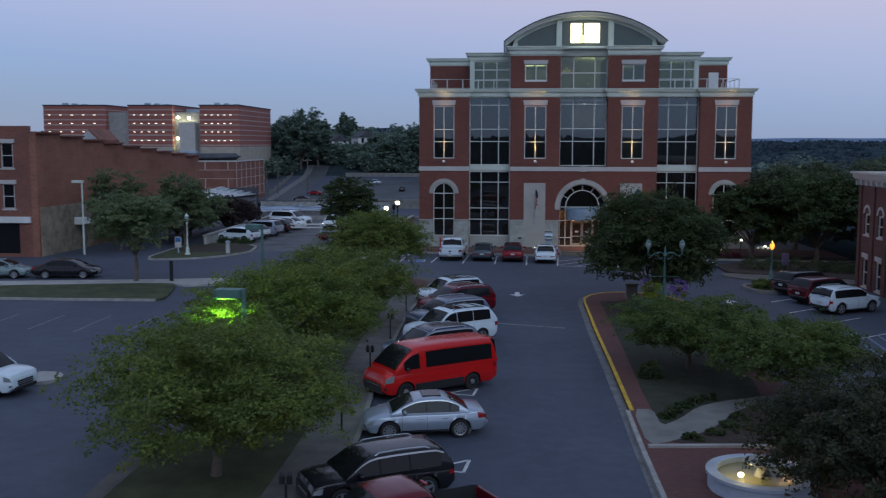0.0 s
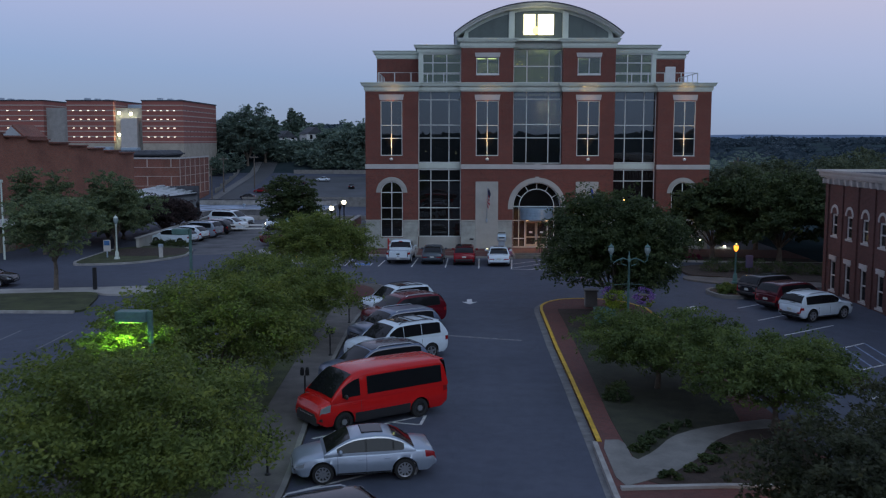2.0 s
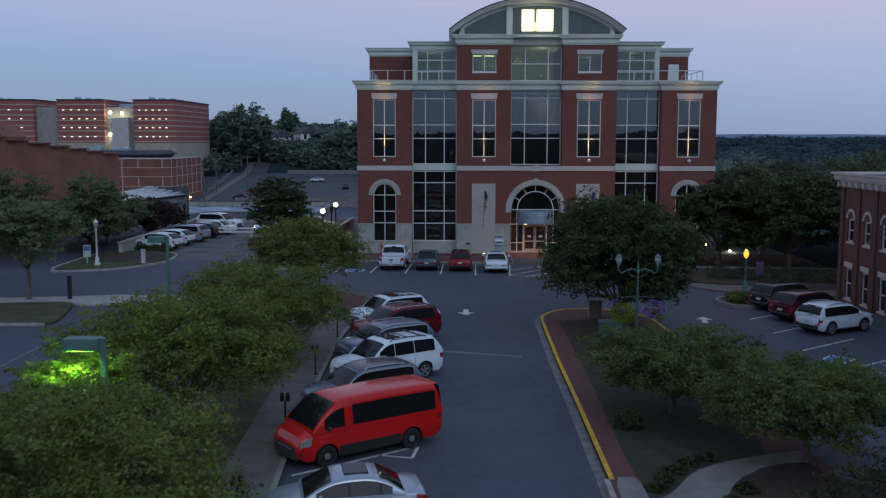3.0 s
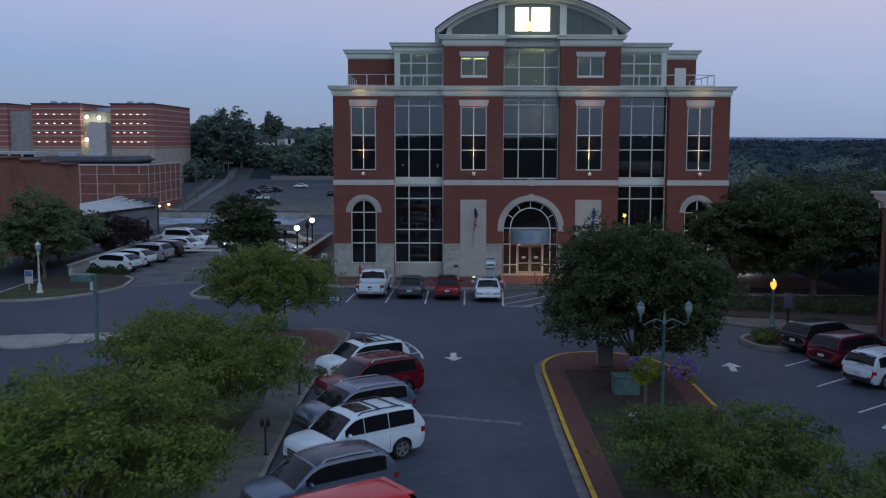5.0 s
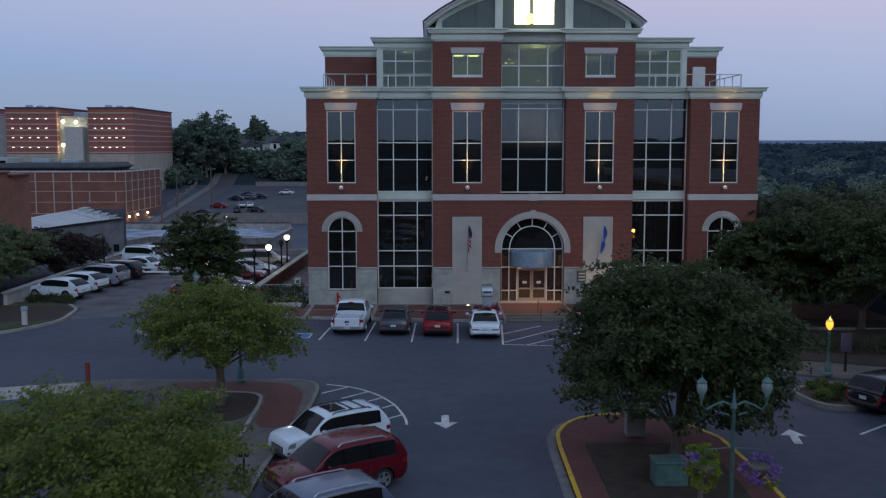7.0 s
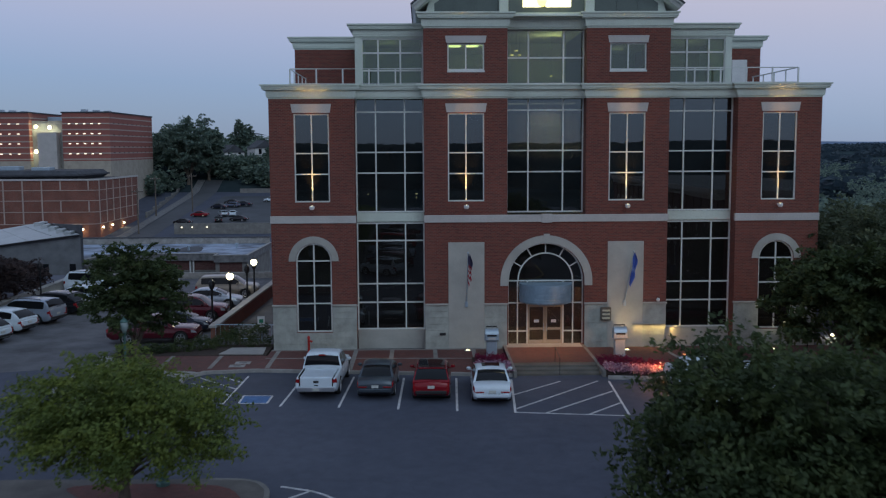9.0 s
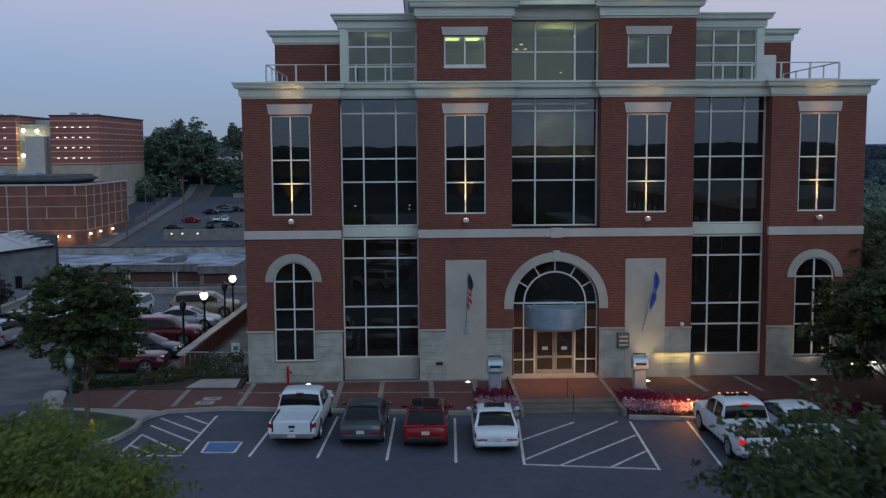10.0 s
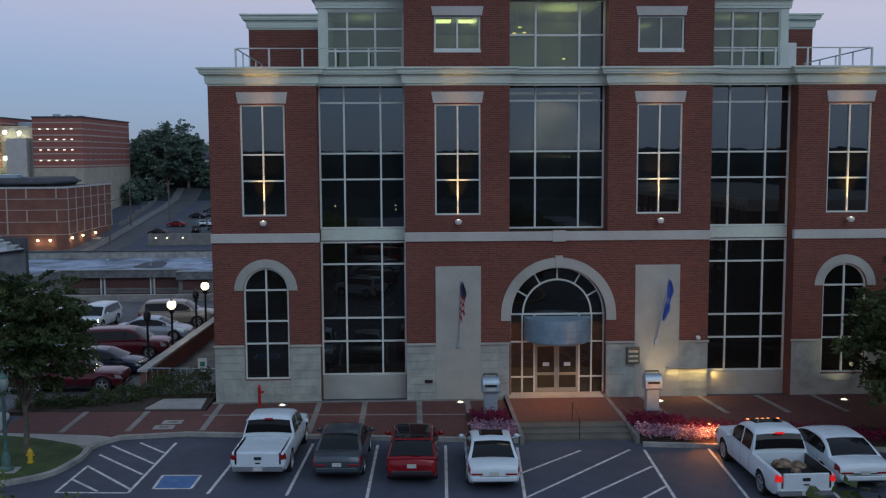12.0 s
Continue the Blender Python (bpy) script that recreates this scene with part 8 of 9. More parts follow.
setting("lamp_pad", Geo().box(-14.5, -13.7, 83.75, 84.45, 0, 0.165, 0.01), M_CONC, "small concrete pad under the corner street lamp", "slab")
lamp_post(-14.1, 84.08, 2.9, "verdigris single street lamp on the corner lawn", M_VERDI, M_FROST, z=0.15)
lamp_post(-8.9, 72.0 - 1.0, 2.9, "verdigris single street lamp on the brick corner", M_VERDI, M_FROST, z=0.15)
lamp_post(-28.65, 84.8, 2.95, "pale single street lamp on the corner lawn", M_CORNICE, M_FROST, z=0.14)
lamp_post(19.4, 71.8, 2.25, "street lamp with an orange lit globe", M_VERDI, M_GLOBEO, 60, (1.0, 0.50, 0.12), 0.85, 0.2)
lamp_post(-13.0, 104.0, 2.84, "black lot lamp with a bright lit globe", M_DARKMETAL, M_GLOBE, 90, (1.0, 0.93, 0.75), 1.7)
lamp_post(-12.45, 110.3, 3.05, "black lot lamp with a bright lit globe", M_DARKMETAL, M_GLOBE, 90, (1.0, 0.93, 0.75), 1.7)
lamp_post(-12.75, 109.0, 2.6, "black lot lamp with a dark globe", M_DARKMETAL, M_DARKMETAL)
lamp_post(-13.75, 101.7, 2.5, "black lot lamp with a dark globe", M_DARKMETAL, M_DARKMETAL)
lamp_post(-29.0, 112.0, 2.6, "black lamp beside the drive wall", M_DARKMETAL, M_DARKMETAL)


def shoebox(x, y, h, label, glow=None, z=0.15, reach=-0.95):
    lamp = thing("lot_light", label, "street lamp", pose(x, y, z), "square lot lights")
    part("post", Geo().box(-0.07, 0.07, -0.07, 0.07, 0, h, 0.01), M_VERDI, lamp)
    part("foot", Geo().lathe([(0.25, 0), (0.25, 0.5), (0.22, 0.55)], n=10), M_CONC, lamp)
    part("head", Geo().box(reach - 0.02, -0.07, -0.22, 0.22, h - 0.32, h, 0.02), M_VERDI, lamp)
    part("lens", Geo().box(reach + 0.06, -0.2, -0.16, 0.16, h - 0.335, h - 0.318), glow or M_FROST, lamp)
    return lamp


shoebox(-9.15, 32.3, 5.05, "square verdigris lot light shining green through the leaves", glow_mat("green_lamp_glass", (0.35, 1.0, 0.12), 3.0))
spot("green_light", (-9.75, 32.1, 4.84), (-10.1, 33.1, 3.6), 420, (0.42, 1.0, 0.10), 150, 0.2)
shoebox(-14.9, 57.6, 5.25, "square verdigris lot light on a thin post", z=0)
pole = thing("lot_light", "tall pale lot light before the old building", "street lamp", pose(-38.4, 85.3, 0), "square lot lights")
part("post", Geo().tube([(0, 0, 0), (0, 0, 6.6)], [0.1, 0.07], 8), M_CORNICE, pole)
part("head", Geo().box(-0.9, 0.1, -0.2, 0.2, 6.5, 6.75, 0.02), M_CORNICE, pole)


# parking meters
def parking_meter(x, y):
    m = thing("parking_meter", "dark twin-headed parking meter on the kerb", "parking meter", pose(x, y, 0.15), "parking meters")
    part("post", Geo().lathe([(0.09, 0), (0.09, 0.04), (0.035, 0.07), (0.035, 1.0)], n=8), M_DARKMETAL, m)
    for s in (-1, 1):
        h = part("head", Geo().box(s * 0.1 - 0.075, s * 0.1 + 0.075, -0.06, 0.06, 1.0, 1.24, 0.02), M_DARKMETAL, m)
        part("dome", Geo().ball((s * 0.1, 0, 1.25), 0.07, 0.055, 0.085, 8, 6), M_TRIM, h)


for x, y in ((-5.85, 32.6), (-6.0, 40.9), (-6.05, 48.8), (-6.05, 56.9), (-6.0, 24.6)):
    parking_meter(x, y)

# hydrant, standpipe, monuments, plaques
hyd = thing("fire_hydrant", "yellow fire hydrant on the corner lawn", "hydrant", pose(-13.6, 84.96, 0.15) @ Matrix.Scale(0.72, 4))
part("barrel", Geo().lathe([(0.17, 0), (0.17, 0.05), (0.12, 0.08), (0.12, 0.5), (0.15, 0.52), (0.15, 0.56)], n=12), M_HYD, hyd, "", True)
part("bonnet", Geo().lathe([(0.13, 0.56), (0.11, 0.66), (0.04, 0.72), (0.03, 0.78)], n=12), M_HYD, hyd, "", True)
for s in (-1, 1):
    part("outlet", Geo().tube([(s * 0.1, 0, 0.4), (s * 0.2, 0, 0.4)], 0.06, 8), M_HYD, hyd)
pipe = thing("standpipe", "red fire standpipe before the stone base", "standpipe", pose(-6.35, 92.6, 0.15))
part("pipe", Geo().lathe([(0.1, 0), (0.1, 0.05), (0.07, 0.08), (0.07, 0.85), (0.09, 0.9), (0.05, 1.0)], n=10), M_RED, pipe, "", True)
part("outlet", Geo().tube([(0.0, 0, 0.72), (0.2, -0.05, 0.66)], 0.06, 8), M_RED, pipe)


def drop_box(x, y, label):
    d = thing("drop_box", label, "drop box", pose(x, y, 0.14), "metal drop boxes")
    part("pedestal", Geo().box(-0.29, 0.29, -0.2, 0.24, 0, 1.0, 0.03), M_STEEL, d)
    side = [(0.27, 0.98), (-0.27, 0.98), (-0.33, 1.06), (-0.33, 1.3)] + [(-0.02 - 0.31 * math.cos(math.pi * k / 20), 1.32 + 0.34 * math.sin(math.pi * k / 20)) for k in range(1, 15)] + [(0.29, 1.5)]
    part("head", Geo().loft([[(x, y, z) for y, z in side] for x in (-0.36, 0.36)]), M_STEEL, d, "rounded steel hood")
    for sx in (-1, 1):
        part("cheek", Geo().box(min(sx * 0.355, sx * 0.385), max(sx * 0.355, sx * 0.385), -0.30, 0.27, 1.0, 1.42, 0.012), M_STEEL, d)
    part("chute", Geo().box(-0.26, 0.26, -0.352, -0.30, 1.26, 1.36, 0.01), M_DARKMETAL, d, "dark deposit chute")
    part("notice", Geo().box(-0.2, 0.2, -0.345, -0.32, 1.09, 1.2), M_PLATE, d)
    part("top_rail", Geo().tube([(-0.3, 0.1, 1.6), (-0.3, 0.12, 1.74), (0.3, 0.12, 1.74), (0.3, 0.1, 1.6)], 0.035, 6), M_DARKMETAL, d, "dark rail on the hood")


drop_box(3.95, 90.9, "grey metal drop box among crimson flowers")
drop_box(11.1, 91.1, "grey metal drop box beside the lit wall")
plq = thing("wall_vent", "bronze wall box with three bright slats", "vent", pose(10.75, FRONT - 0.06, 1.75))
part("frame", Geo().box(-0.3, 0.3, -0.16, 0.0, 0, 0.78, 0.02), plain("bronze_box", (0.16, 0.14, 0.11), 0.5, 0.4, relief=0.0), plq)
for k in range(3):
    part("slat", Geo().box(-0.22, 0.22, -0.2, -0.15, 0.1 + 0.22 * k, 0.2 + 0.22 * k), plain("bright_brass", (0.75, 0.68, 0.5), 0.3, 0.4, relief=0.0), plq)
cam_ = thing("wall_camera", "small white wall camera above the stone base", "camera", pose(13.75, FRONT - 0.1, 2.95))
part("housing", Geo().ball((0, -0.15, 0), 0.11, 0.16, 0.11, 8, 6), M_WHITE, cam_)
part("bracket", Geo().tube([(0, 0.05, 0.05), (0, -0.15, 0.02)], 0.03, 6), M_WHITE, cam_)
part_sign = thing("lettered_plaque", "small dark plaque on the stone base", "plaque", pose(1.3, FRONT - 0.1, 0.95))
part("plate", Geo().box(-0.18, 0.18, 0, 0.03, 0, 0.14), M_DARKMETAL, part_sign)

# sconces that wash the windows
WARM_W = (1.0, 0.56, 0.18)
for hx in (-13.36, -4.6, 4.6, 13.36):
    x = XC + hx
    sc = thing("wall_sconce", "small white wall lamp under a tall window", "wall lamp", pose(x, FRONT, 8.42), "window sconces")
    part("bracket", Geo().box(-0.05, 0.05, -0.34, 0.02, -0.06, 0.04), M_WHITE, sc)
    part("housing", Geo().lathe([(0.09, -0.12), (0.15, -0.04), (0.15, 0.06), (0.12, 0.10)], (0, -0.40, -0.02), 10), M_WHITE, sc, "", True)
    part("lens", Geo().lathe([(0.11, 0.085), (0.02, 0.12)], (0, -0.40, -0.02), 10), M_TUBE, sc)
    spot("sconce_light", (x, FRONT - 0.36, 8.62), (x, FRONT + 0.02, 10.9), 560, WARM_W, 44, 0.03, 0.9)
    spot("sconce_glow", (x, FRONT - 0.30, 8.66), (x, FRONT + 0.1, 8.95), 7, WARM_W, 56, 0.03, 0.9)
    spot("sconce_beam", (x, FRONT - 0.62, 8.7), (x, FRONT - 0.42, 14.3), 2300, (1.0, 0.48, 0.15), 18, 0.05, 1.0)

# in-ground lights
for x, y in ((-5.35, 92.75), (2.73, 92.85), (11.85, 92.6), (20.3, 92.4)):
    d = thing("ground_light", "round lit lamp set in the pavement", "ground light", pose(x, y, 0.15), "pavement lights")
    part("ring", Geo().lathe([(0.2, 0), (0.2, 0.02), (0.13, 0.03)], n=14), M_STEEL, d)
    part("lens", Geo().lathe([(0.13, 0.028), (0.09, 0.05), (0.02, 0.055)], n=14), M_TUBE, d)
spot("ground_beam", (11.85, 92.6, 0.25), (12.05, FRONT, 4.5), 150, (1.0, 0.76, 0.42), 70, 0.1, 0.9)
# ledge and spots added for the warm base and apron wash; source unseen
strip = thing("wash_ledge", "slim ledge added above the warm-washed stone base", "wall lamp", pose(13.25, FRONT - 0.1, 1.5))
part("housing", Geo().box(-0.95, 1.0, -0.04, 0.07, 0.0, 0.04, 0.008), M_STONE2, strip)
for x in (12.5, 12.75, 13.0, 13.25, 13.5, 13.75, 14.0, 14.2):
    spot("base_wash", (x, FRONT - 0.20, 1.44), (x + 0.05, FRONT - 0.06, 0.3), 7, (1.0, 0.66, 0.22), 165, 0.12, 1.0)
spot("apron_wash", (14.7, RECESS - 0.3, 1.06), (15.5, RECESS - 0.12, 0.7), 18, (1.0, 0.60, 0.18), 150, 0.1, 1.0)
spot("base_wash_east", (20.3, 92.4, 0.25), (20.5, FRONT, 3.0), 60, (1.0, 0.85, 0.55), 90, 0.1, 0.9)
# bare bulb added for the orange glow on the flowers; it has no fixture
bulb("flower_glow", (12.3, 86.55, 0.85), 120, (1.0, 0.40, 0.12), 0.05)

# limp flags on slanted poles
def limp_flag(x, lean, label, cloths):
    fl = thing("flag", label, "flag", pose(x, FRONT - 0.06, 2.75), "flags at the entrance")
    top = Vector((lean, -0.95, 3.05))
    part("pole", Geo().tube([(0, 0, 0), top], [0.035, 0.025], 7), M_STEEL, fl)
    part("finial", Geo().ball(top + Vector((0, -0.01, 0.04)), 0.05, 0.05, 0.06, 8, 5), M_STEEL, fl)
    part("bracket", Geo().box(-0.08, 0.08, -0.1, 0.04, -0.15, 0.15), M_STEEL, fl)

    def point(u, c):
        """u runs down the hanging cloth, c across its folds."""
        p = top * (0.97 - 0.5 * u)
        w = 0.035 + (0.085 + 0.035 * math.sin(11 * u)) * math.sin(math.pi * min(1.0, 0.12 + u * 0.95)) ** 0.8
        fold = 0.05 * math.sin(4.2 * c + 3.0 * u)
        return Vector((p.x + 0.04 + w * (c + 0.45 + 0.5 * math.sin(4 * u)), p.y - 0.03 + fold - 0.06 * u, p.z - 0.30 * u - 0.16 * u * c - 0.08 * math.sin(6 * c + 2)))

    n = 7
    for k, (material, u0, u1) in enumerate(cloths):
        front = []
        for m in range(n + 1):
            u = u0 + (u1 - u0) * m / n
            front.append([point(u, -1 + 2 * c / 8) for c in range(9)])
        g = Geo()
        vs = [q for r in front for q in r]
        fs = [(a * 9 + b, a * 9 + b + 1, a * 9 + b + 10, a * 9 + b + 9) for a in range(n) for b in range(8)]
        g.add(vs, fs)
        g.add([q + Vector((0, 0.014, 0)) for q in vs], [f[::-1] for f in fs])
        part("cloth", g, material, fl, "", True)
    return fl


bands_ = [(M_FLAG1, 0.0, 0.36)] + [((M_FLAGR, M_FLAGW)[k % 2], 0.36 + 0.08 * k, 0.44 + 0.08 * k) for k in range(8)]
limp_flag(XC - 4.6, 0.05, "limp dark flag with red and white stripes", bands_)
limp_flag(XC + 4.55, 0.3, "limp blue flag with a pale patch", [(M_FLAGB, 0.0, 0.45), (plain("pale_blue_cloth", (0.16, 0.24, 0.5), 0.9, relief=0.0), 0.45, 0.58), (M_FLAGB, 0.58, 1.0)])

# handrail on the steps
hr = thing("handrail", "thin steel handrail on the entrance steps", "handrail", pose(7.2, 88.0, 0.2))
part("rail", Geo().tube([(0, -0.9, -0.15), (0, -0.9, 0.72), (0, 0.9, 0.95), (0, 0.9, 0.08)], 0.02, 6), M_DARKMETAL, hr)

# interior lamps
for x, z in ((-3.0, 9.06), (-0.17, 9.07), (-0.17, 8.88)):
    dl = thing("ceiling_spot", "small bright lamp behind the tall glazing", "ceiling light", pose(x, RECESS + 0.6, z), "lamps behind the glazing")
    part("lens", Geo().ball((0, 0, 0), 0.055, 0.04, 0.045, 8, 6), M_GLOBE, dl)
    part("stem", Geo().tube([(0, 0, 0.04), (0, 0, 10.84 - z)], 0.01, 5), M_DARKMETAL, dl)
pan = thing("ceiling_panel", "lit ceiling panels in the top-floor room", "ceiling light", pose(XC - 4.6, FRONT + 1.9, 17.6), "ceiling panels")
for k in range(2):
    part("panel", Geo().box(-0.95 + 1.05 * k, -0.2 + 1.05 * k, 0.2, 1.0, 0.05, 0.1), M_TUBE, pan)
bulb("room_light", (XC - 3.0, FRONT + 2.6, 17.35), 150, (1.0, 0.87, 0.60), 0.1)
bulb("atrium_light", (XC + 0.6, FRONT + 3.5, 17.8), 78, (1.0, 0.82, 0.52), 0.3)
bulb("atrium_lamp", (XC + 0.2, FRONT + 4.0, 16.2), 14, (1.0, 0.65, 0.3), 0.15)
part("hall_wall", Geo().box(XC - 2.2, XC + 2.2, FRONT + 5.0, FRONT + 5.1, 11.2, 14.4), M_ROOM, bank)
for sx in (-1, 1):
    part("hall_side", Geo().box(XC + sx * 2.25 - 0.05, XC + sx * 2.25 + 0.05, FRONT + 1.5, FRONT + 5.0, 11.2, 14.4), M_ROOM, bank)
spot("hall_wash", (XC + 0.6, FRONT + 4.2, 14.36), (XC + 0.6, FRONT + 4.6, 11.5), 450, (1.0, 0.76, 0.55), 160, 0.04, 1.0)
cove = thing("cove_light", "long warm ceiling light in the tall hall", "ceiling light", pose(XC, FRONT + 2.6, 14.3))
for k in range(3):
    part("panel", Geo().box(-2.0 + 1.4 * k, -0.8 + 1.4 * k, 0.0, 0.5, 0.0, 0.06), M_TUBEW, cove)
for dx, dy, z in ((-1.55, 2.2, 17.35), (-1.3, 2.6, 17.15), (0.55, 2.4, 15.9), (-1.7, 3.2, 17.2)):
    pd = thing("pendant_lamp", "small warm pendant lamp in the atrium", "ceiling light", pose(XC + dx, FRONT + dy, z), "atrium pendants")
    part("shade", Geo().lathe([(0.09, 0.0), (0.08, 0.035), (0.02, 0.05)], n=10), M_WARM, pd)
    part("cord", Geo().tube([(0, 0, 0.1), (0, 0, 18.42 - z)], 0.008, 4), M_DARKMETAL, pd)
for sx in (-1, 1):
    bulb("wing_light", (XC + sx * 9.0, FRONT + 4.0, 17.6), 13, (1.0, 0.93, 0.72), 0.2)
bulb("east_tower_light", (XC + 4.6, FRONT + 4.5, 17.3), 12, (1.0, 0.93, 0.72), 0.2)
bulb("east_room_light", (XC + 4.2, FRONT + 2.4, 9.6), 170, (1.0, 0.75, 0.35), 0.04)
for x in (EX - 0.9, EX + 0.9):
    l = thing("downlight", "warm round downlight under the canopy", "ceiling light", pose(x, FRONT - 0.3, 2.78), "canopy downlights")
    part("lens", Geo().lathe([(0.02, -0.03), (0.09, -0.02), (0.1, 0.03)], n=10), M_WARM, l)
    spot("canopy_light", (x, FRONT - 0.3, 2.7), (x, FRONT - 1.1, 0.3), 105, (1.0, 0.46, 0.18), 120, 0.08, 0.8)
M_LOBBY = plain("lobby_wood", (0.17, 0.10, 0.055), 0.5, amount=0.5, big=1.6)
bulb("lobby_light", (EX - 1.6, FRONT + 4.6, 3.3), 95, (1.0, 0.62, 0.30), 0.08)
bulb("lobby_light", (EX + 1.8, FRONT + 4.4, 3.3), 45, (1.0, 0.62, 0.30), 0.08)
part("lobby_floor", Geo().box(EX - 2.6, EX + 2.6, FRONT + 0.4, FRONT + 6, 0.2, 0.305), M_STONE2, bank)
part("lobby_back", Geo().box(EX - 4.5, EX + 4.5, FRONT + 5.8, FRONT + 6, 0.3, 3.6), M_LOBBY, bank)
for x in (EX - 2.6, EX + 2.5):
    part("lobby_side", Geo().box(x, x + 0.1, FRONT + 0.6, FRONT + 6, 0.3, 3.6), M_LOBBY, bank)
desk = thing("reception_desk", "wooden desk inside the lobby", "desk", pose(EX - 6.5, FRONT + 3.0, 0.25))
part("top", Geo().box(-0.9, 0.9, -0.4, 0.4, 0.72, 0.78, 0.01), plain("oak", (0.22, 0.13, 0.06), 0.5), desk)
part("front", Geo().box(-0.85, 0.85, -0.35, -0.3, 0.0, 0.72), plain("oak_front", (0.18, 0.10, 0.05), 0.5), desk)
flood = thing("garden_flood", "bright small floodlight on a short post", "flood light", pose(22.0, 91.9, 0), "east flood lights")
part("post", Geo().tube([(0, 0, 0), (0, 0, 1.05)], 0.04, 6), M_DARKMETAL, flood)
part("lens", Geo().ball((0, -0.05, 1.14), 0.1, 0.08, 0.1, 10, 6), M_GLOBE, flood)
flood = thing("garden_flood", "bright small floodlight on a short post", "flood light", pose(25.6, 97.0, -0.6), "east flood lights")
part("post", Geo().tube([(0, 0, 0), (0, 0, 0.5)], 0.04, 6), M_DARKMETAL, flood)
part("lens", Geo().ball((0, -0.05, 0.6), 0.13, 0.1, 0.13, 12, 8), M_GLOBE, flood)
bulb("flood_glow", (25.4, 96.2, 0.3), 60, (1.0, 0.93, 0.7), 0.2)
bulb("desk_light", (EX - 6.6, FRONT + 2.4, 2.0), 110, (1.0, 0.62, 0.28), 0.1)

# beds and shrubs
flower_bed("flowers_crimson", [(3.0, 88.5), (4.6, 88.2), (4.6, 90.2), (3.0, 90.4)], 0.5, M_FLOWR, "crimson coleus bed by the drop box", 41, 240, 0.06)
flower_bed("flowers_pink", [(2.9, 87.2), (4.7, 86.95), (4.7, 88.4), (2.9, 88.6)], 0.5, M_FLOWP, "pink and white flowers at the kerb", 42, 260, 0.06)
flower_bed("flowers_pink_east", [(9.6, 86.6), (12, 86.1), (14.4, 85.75), (14.4, 86.9), (12, 87.2), (9.6, 87.8)], 0.5, M_FLOWP, "pink and white flower bed along the kerb", 43, 560, 0.06)
flower_bed("flowers_crimson_east", [(9.5, 87.8), (11.8, 87.3), (14.3, 86.9), (14.4, 85.9), (20.5, 85.1), (20.5, 86.6), (14.3, 88.0), (12.2, 88.6), (11.9, 89.6), (9.5, 89.9)], 0.46, M_FLOWR, "crimson coleus bed behind the pink flowers", 44, 1050, 0.06)
setting("bed_soil_west", Geo().prism([(2.85, 87.55), (4.72, 87.3), (4.72, 90.8), (2.85, 91.0)], 0, 0.17), M_MULCH, "dark soil of the small flower bed", "soil")
shrub("shrub", 6.1, 41.2, 0.6, 0.95, "round dark clipped shrub on the brick median", M_LEAFD, 51)
for k, (x, y, r, h) in enumerate(((-16.6, 93.0, 0.8, 0.8), (-15.2, 93.2, 0.8, 0.7), (-13.9, 93.6, 0.8, 0.8), (-12.6, 94.3, 0.9, 0.9), (-10.7, 94.9, 1.1, 1.5), (-9.5, 95.0, 1.0, 1.6), (-11.6, 95.4, 1.0, 1.2), (-28.4, 95.2, 0.7, 0.7), (-27.2, 95.2, 0.7, 0.65), (-26.1, 95.0, 0.7, 0.6))):
    shrub("shrub", x, y, r, h, "low dark hedge shrub by the lot", M_LEAFD, 60 + k)
for k, (x, y) in enumerate(((17.6, 67.6), (18.6, 68.6), (19.2, 67.6), (18.0, 69.5))):
    shrub("shrub", x, y, 0.6, 0.55, "low shrub in the planted island", M_LEAFB, 80 + k)
for k in range(9):
    shrub("shrub", 19.6 + 1.6 * k, 78.4 - 0.35 * k, 1.1, 1.25, "dark clipped hedge on the planted bank", M_LEAFD, 90 + k)
for k, (x, y) in enumerate(((6.0, 34.95), (6.45, 35.7), (6.9, 36.45), (7.45, 37.1), (8.1, 37.6), (6.0, 32.75), (6.8, 33.45), (7.5, 34.3), (8.1, 35.3))):
    shrub("shrub", x + (0.28 if k > 4 else -0.22), y - (0.25 if k > 4 else -0.2), 0.36, 0.3, "low dark edging shrub beside the curved path", M_LEAFD, 110 + k, n=18)
shrub("shrub", -9.7, 52.0, 0.75, 0.9, "purple-leaved shrub under the row of trees", M_LEAFP, 57)
shrub("flower_shrub", -13.7, 66.0, 0.95, 1.3, "bush of pale violet flowers by the crosswalk", M_FLOWV, 58, category="shrub")
top_ = thing("topiary", "small yellow-green ball tree on the median", "tree", pose(8.22, 54.1, 0.16))
part("trunk", Geo().tube([(0, 0, 0), (0.02, 0, 1.4)], [0.09, 0.07], 7), M_BARK, top_)
rng = np.random.default_rng(5)
q = rng.normal(size=(60, 3))
q /= np.linalg.norm(q, axis=1)[:, None]
o = new("crown", leaf_mesh("crown", q * 0.48 + np.array([0, 0, 1.75]), 0.16, 24, 0.06, M_FLOWY, rng))
o.parent = top_
box_ = thing("utility_box", "squat verdigris utility box in the mulch", "utility box", pose(8.0, 57.0, 0.17))
part("case", Geo().box(-0.55, 0.55, -0.4, 0.4, 0, 0.75, 0.03), M_VERDI, box_)
part("lid", Geo().box(-0.58, 0.58, -0.43, 0.43, 0.75, 0.84, 0.02), M_VERDI, box_)
pil = thing("stone_pedestal", "squat grey stone pedestal with a cap", "pedestal", pose(8.0, 62.4, 0.15))
part("shaft", Geo().box(-0.36, 0.36, -0.3, 0.3, 0, 0.95, 0.03), M_PATH, pil)
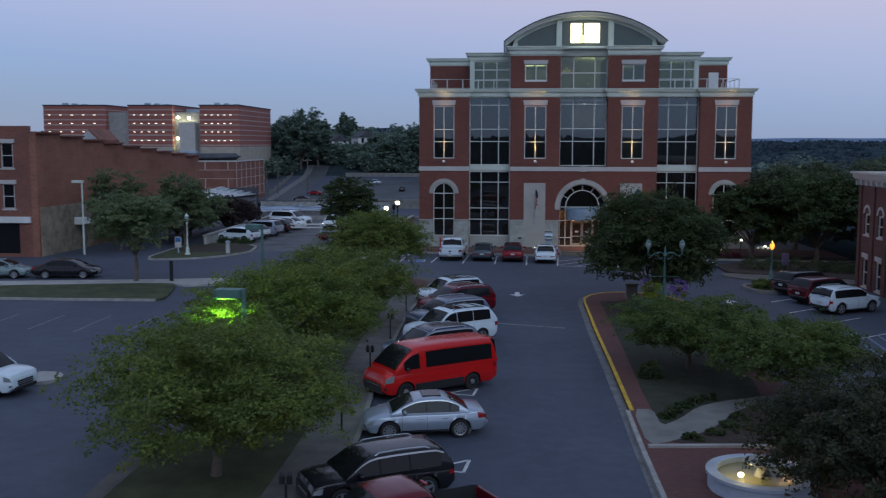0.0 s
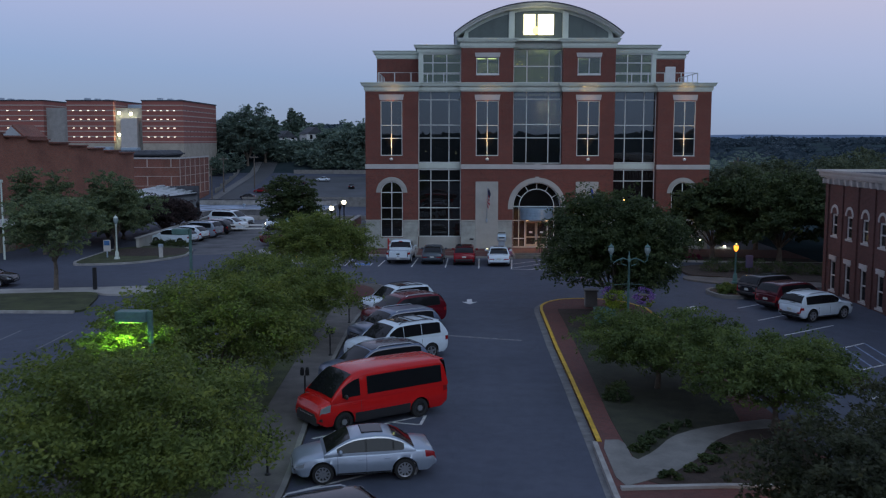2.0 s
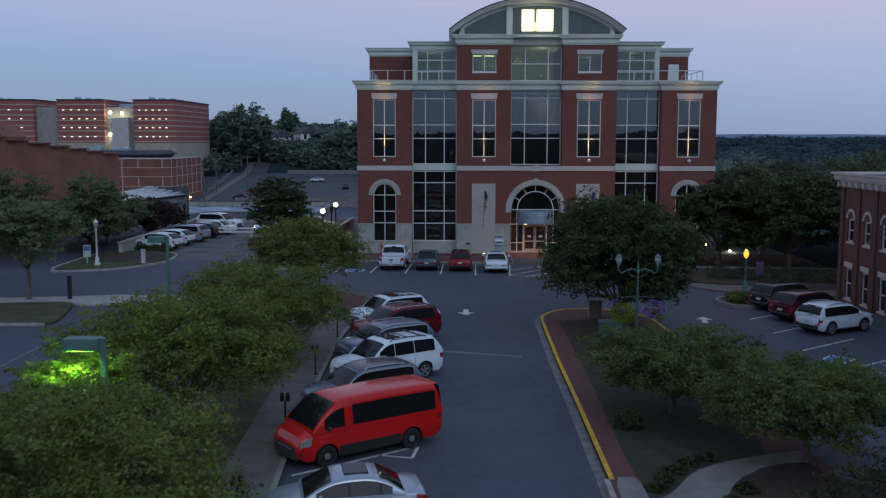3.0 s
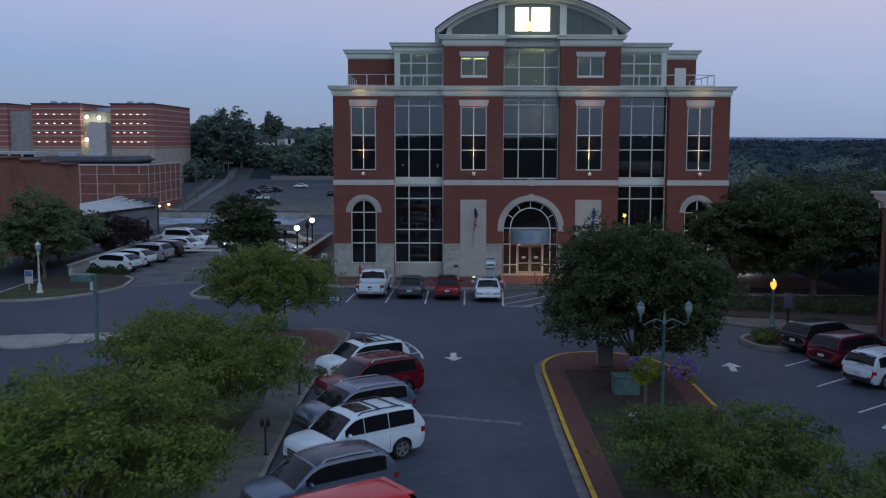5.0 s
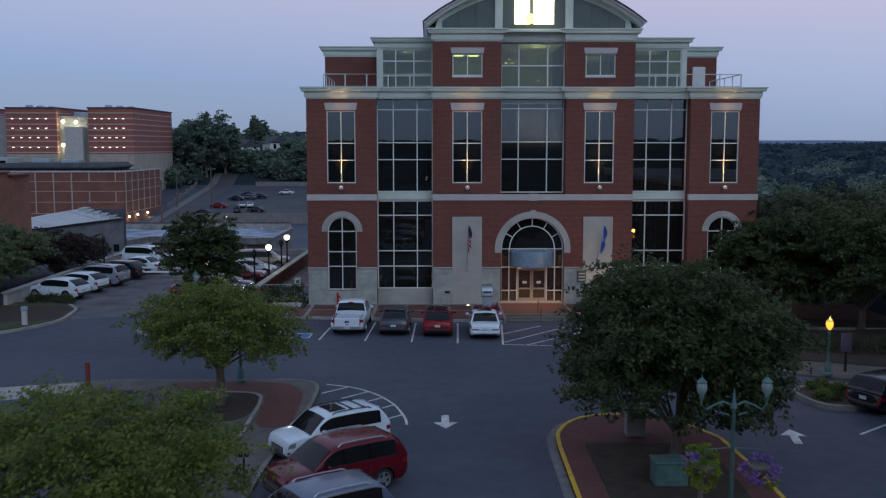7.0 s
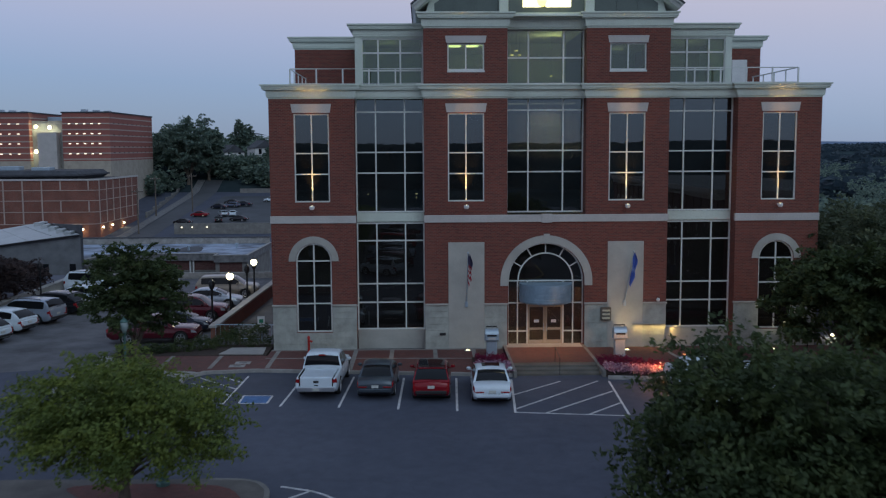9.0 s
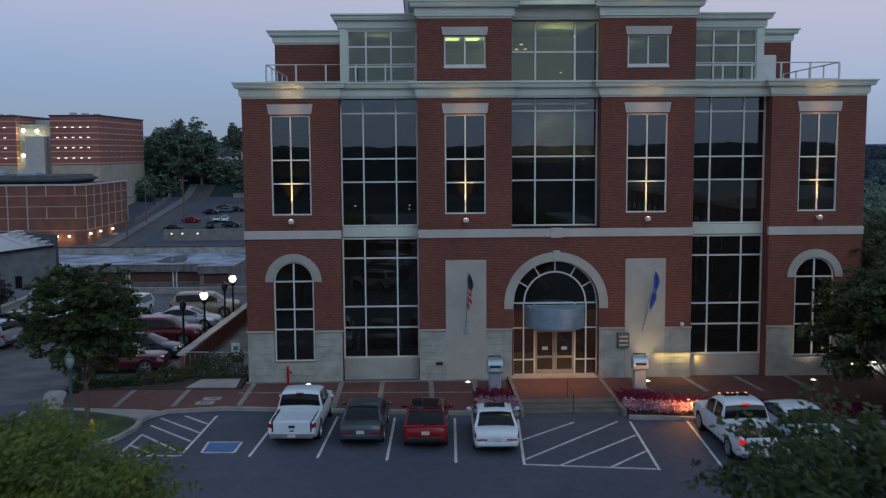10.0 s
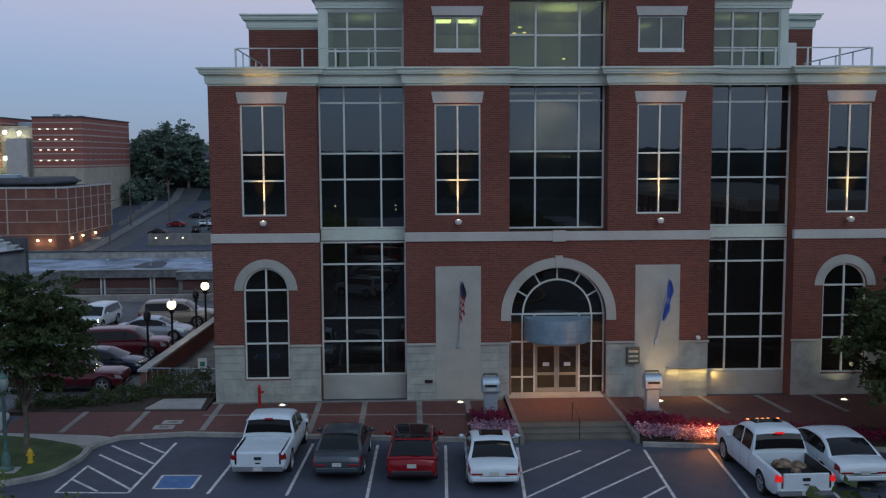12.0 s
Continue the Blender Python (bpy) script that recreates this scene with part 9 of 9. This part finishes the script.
part("cap", Geo().box(-0.43, 0.43, -0.37, 0.37, 0.95, 1.05, 0.03), M_PATH, pil)
litter = thing("litter_bin", "grey slatted litter bin on the median", "litter bin", pose(7.25, 51.6, 0.16))
part("liner", Geo().lathe([(0.22, 0.05), (0.24, 0.6), (0.2, 0.62)], n=14), M_DARKMETAL, litter)
part("rim", Geo().lathe([(0.27, 0.6), (0.29, 0.63), (0.27, 0.66), (0.2, 0.65)], n=16), M_STEEL, litter)
for k in range(14):
    a = 2 * math.pi * k / 14
    part("slat", Geo().loft([[(r * math.cos(a + d), r * math.sin(a + d), z) for r, d in ((0.25, -0.13), (0.28, -0.13), (0.28, 0.13), (0.25, 0.13))] for z in (0.02, 0.6)]), M_PATH, litter)

# fountain on the brick plaza
fx, fy = 7.35, 27.9
fountain = thing("fountain", "round pale stone fountain with a lit basin", "fountain", pose(fx, fy, 0.15))
part("rim", Geo().loft([[(r * math.cos(t), r * math.sin(t), z) for t in [2 * math.pi * k / 28 for k in range(28)]] for r, z in ((1.55, 0), (1.55, 0.38), (1.62, 0.42), (1.62, 0.52), (1.3, 0.52), (1.28, 0.3), (0.05, 0.3))]), plain("pale_blue_stone", (0.42, 0.50, 0.58), 0.6), fountain, "", True)
part("water", Geo().lathe([(1.27, 0.38), (0.02, 0.385)], n=28), plain("basin_water", (0.30, 0.27, 0.12), 0.1, relief=0.03), fountain)
part("stem", Geo().lathe([(0.3, 0.3), (0.2, 0.5), (0.14, 0.62), (0.25, 0.68), (0.52, 0.78), (0.56, 0.83), (0.1, 0.82), (0.08, 0.98), (0.02, 1.0)], n=16), M_STONE2, fountain, "", True)
part("lamp", Geo().ball((-0.7, -0.3, 0.5), 0.1, 0.1, 0.08, 8, 5), M_TUBE, fountain)
bulb("fountain_light", (fx - 0.6, fy - 0.3, 0.95), 12, (1.0, 0.78, 0.3), 0.08)
bulb("fountain_light_rear", (fx + 1.4, fy + 2.2, 0.9), 14, (1.0, 0.6, 0.25), 0.08)

# signs, posts, barrier, rails
sg = thing("parking_sign", "small white and green sign on a post", "sign", pose(-9.55, 95.8, 0.15))
part("post", Geo().box(-0.03, 0.03, -0.03, 0.03, 0, 1.5), M_STEEL, sg)
part("board", Geo().box(-0.22, 0.22, -0.05, -0.03, 0.9, 1.6), M_WHITE, sg)
part("symbol_bar", Geo().box(-0.12, 0.12, -0.06, -0.05, 1.2, 1.42), plain("green_enamel", (0.02, 0.22, 0.12), 0.5, relief=0.0), sg)
bl = thing("sign_post", "pale square post at the corner of the lawn", "post", pose(-25.3, 86.0, 0.14))
part("post", Geo().box(-0.16, 0.16, -0.08, 0.08, 0, 0.9), M_SILL, bl)
part("cap", Geo().box(-0.19, 0.19, -0.11, 0.11, 0.9, 1.15, 0.02), M_STEEL, bl)
bs = thing("sign_post", "small white and blue sign on the lawn", "sign", pose(-29.9, 86.0, 0.14))
part("post", Geo().box(-0.05, 0.05, -0.05, 0.05, 0, 0.5), M_STEEL, bs)
part("board", Geo().box(-0.3, 0.3, -0.04, 0.04, 0.5, 1.0, 0.01), M_SILL, bs)
part("panel", Geo().box(-0.24, 0.24, -0.055, -0.042, 1.02, 1.42), M_BLUE, bs)
part("panel_frame", Geo().box(-0.3, 0.3, -0.04, 0.04, 1.0, 1.48, 0.01), M_SILL, bs)
bl2 = thing("sign_post", "blue banner sign on a post by the bank", "sign", pose(20.6, 72.6, 0.2))
part("post", Geo().box(-0.05, 0.05, -0.05, 0.05, 0, 1.9), M_DARKMETAL, bl2)
part("board", Geo().box(-0.25, 0.25, -0.06, 0.06, 1.0, 1.9), M_FLAG1, bl2)
bp = thing("bollard_post", "dark square bollard post at the crosswalk", "bollard", pose(-24.4, 68.4, 0.13), "bollards")
part("post", Geo().box(-0.11, 0.11, -0.11, 0.11, 0, 1.5, 0.02), M_DARKMETAL, bp)
bp = thing("bollard_post", "dull red square bollard post at the crosswalk", "bollard", pose(-15.9, 70.4, 0.13), "bollards")
part("post", Geo().box(-0.09, 0.09, -0.09, 0.09, 0, 1.15, 0.02), plain("dull_red_paint", (0.20, 0.03, 0.025), 0.6, relief=0.0), bp)
bar = thing("barrier", "white double-beam barrier across the drive", "barrier", pose(-26.3, 107.6, 0))
for z in (0.55, 0.92):
    part("beam", Geo().box(0, 5.6, -0.05, 0.05, z, z + 0.16, 0.02), M_WHITE, bar)
for x in (0.1, 5.4):
    part("post", Geo().box(x - 0.08, x + 0.08, 0.05, 0.21, 0, 1.15), M_STEEL, bar)
rl = thing("railing", "pale metal railing by the side wall", "railing", pose(-12.4, 96.3, 0.17))
part("rail", Geo().tube([(0, 0, 1.0), (3.7, -0.3, 1.0)], 0.03, 6), M_STEEL, rl)
part("lower_rail", Geo().tube([(0, 0, 0.15), (3.7, -0.3, 0.15)], 0.02, 6), M_STEEL, rl)
for k in range(14):
    part("baluster", Geo().box(3.7 * k / 13 - 0.012, 3.7 * k / 13 + 0.012, -0.3 * k / 13 - 0.012, -0.3 * k / 13 + 0.012, 0, 1.0), M_STEEL, rl)

# stone blocks of the base, last
for i, (x, y, z, w, h) in enumerate(BLOCKS):
    b = new("stone_block", stone(w, h, i % 3))
    b.parent = bank
    b.location = (x, y - 0.003, z)
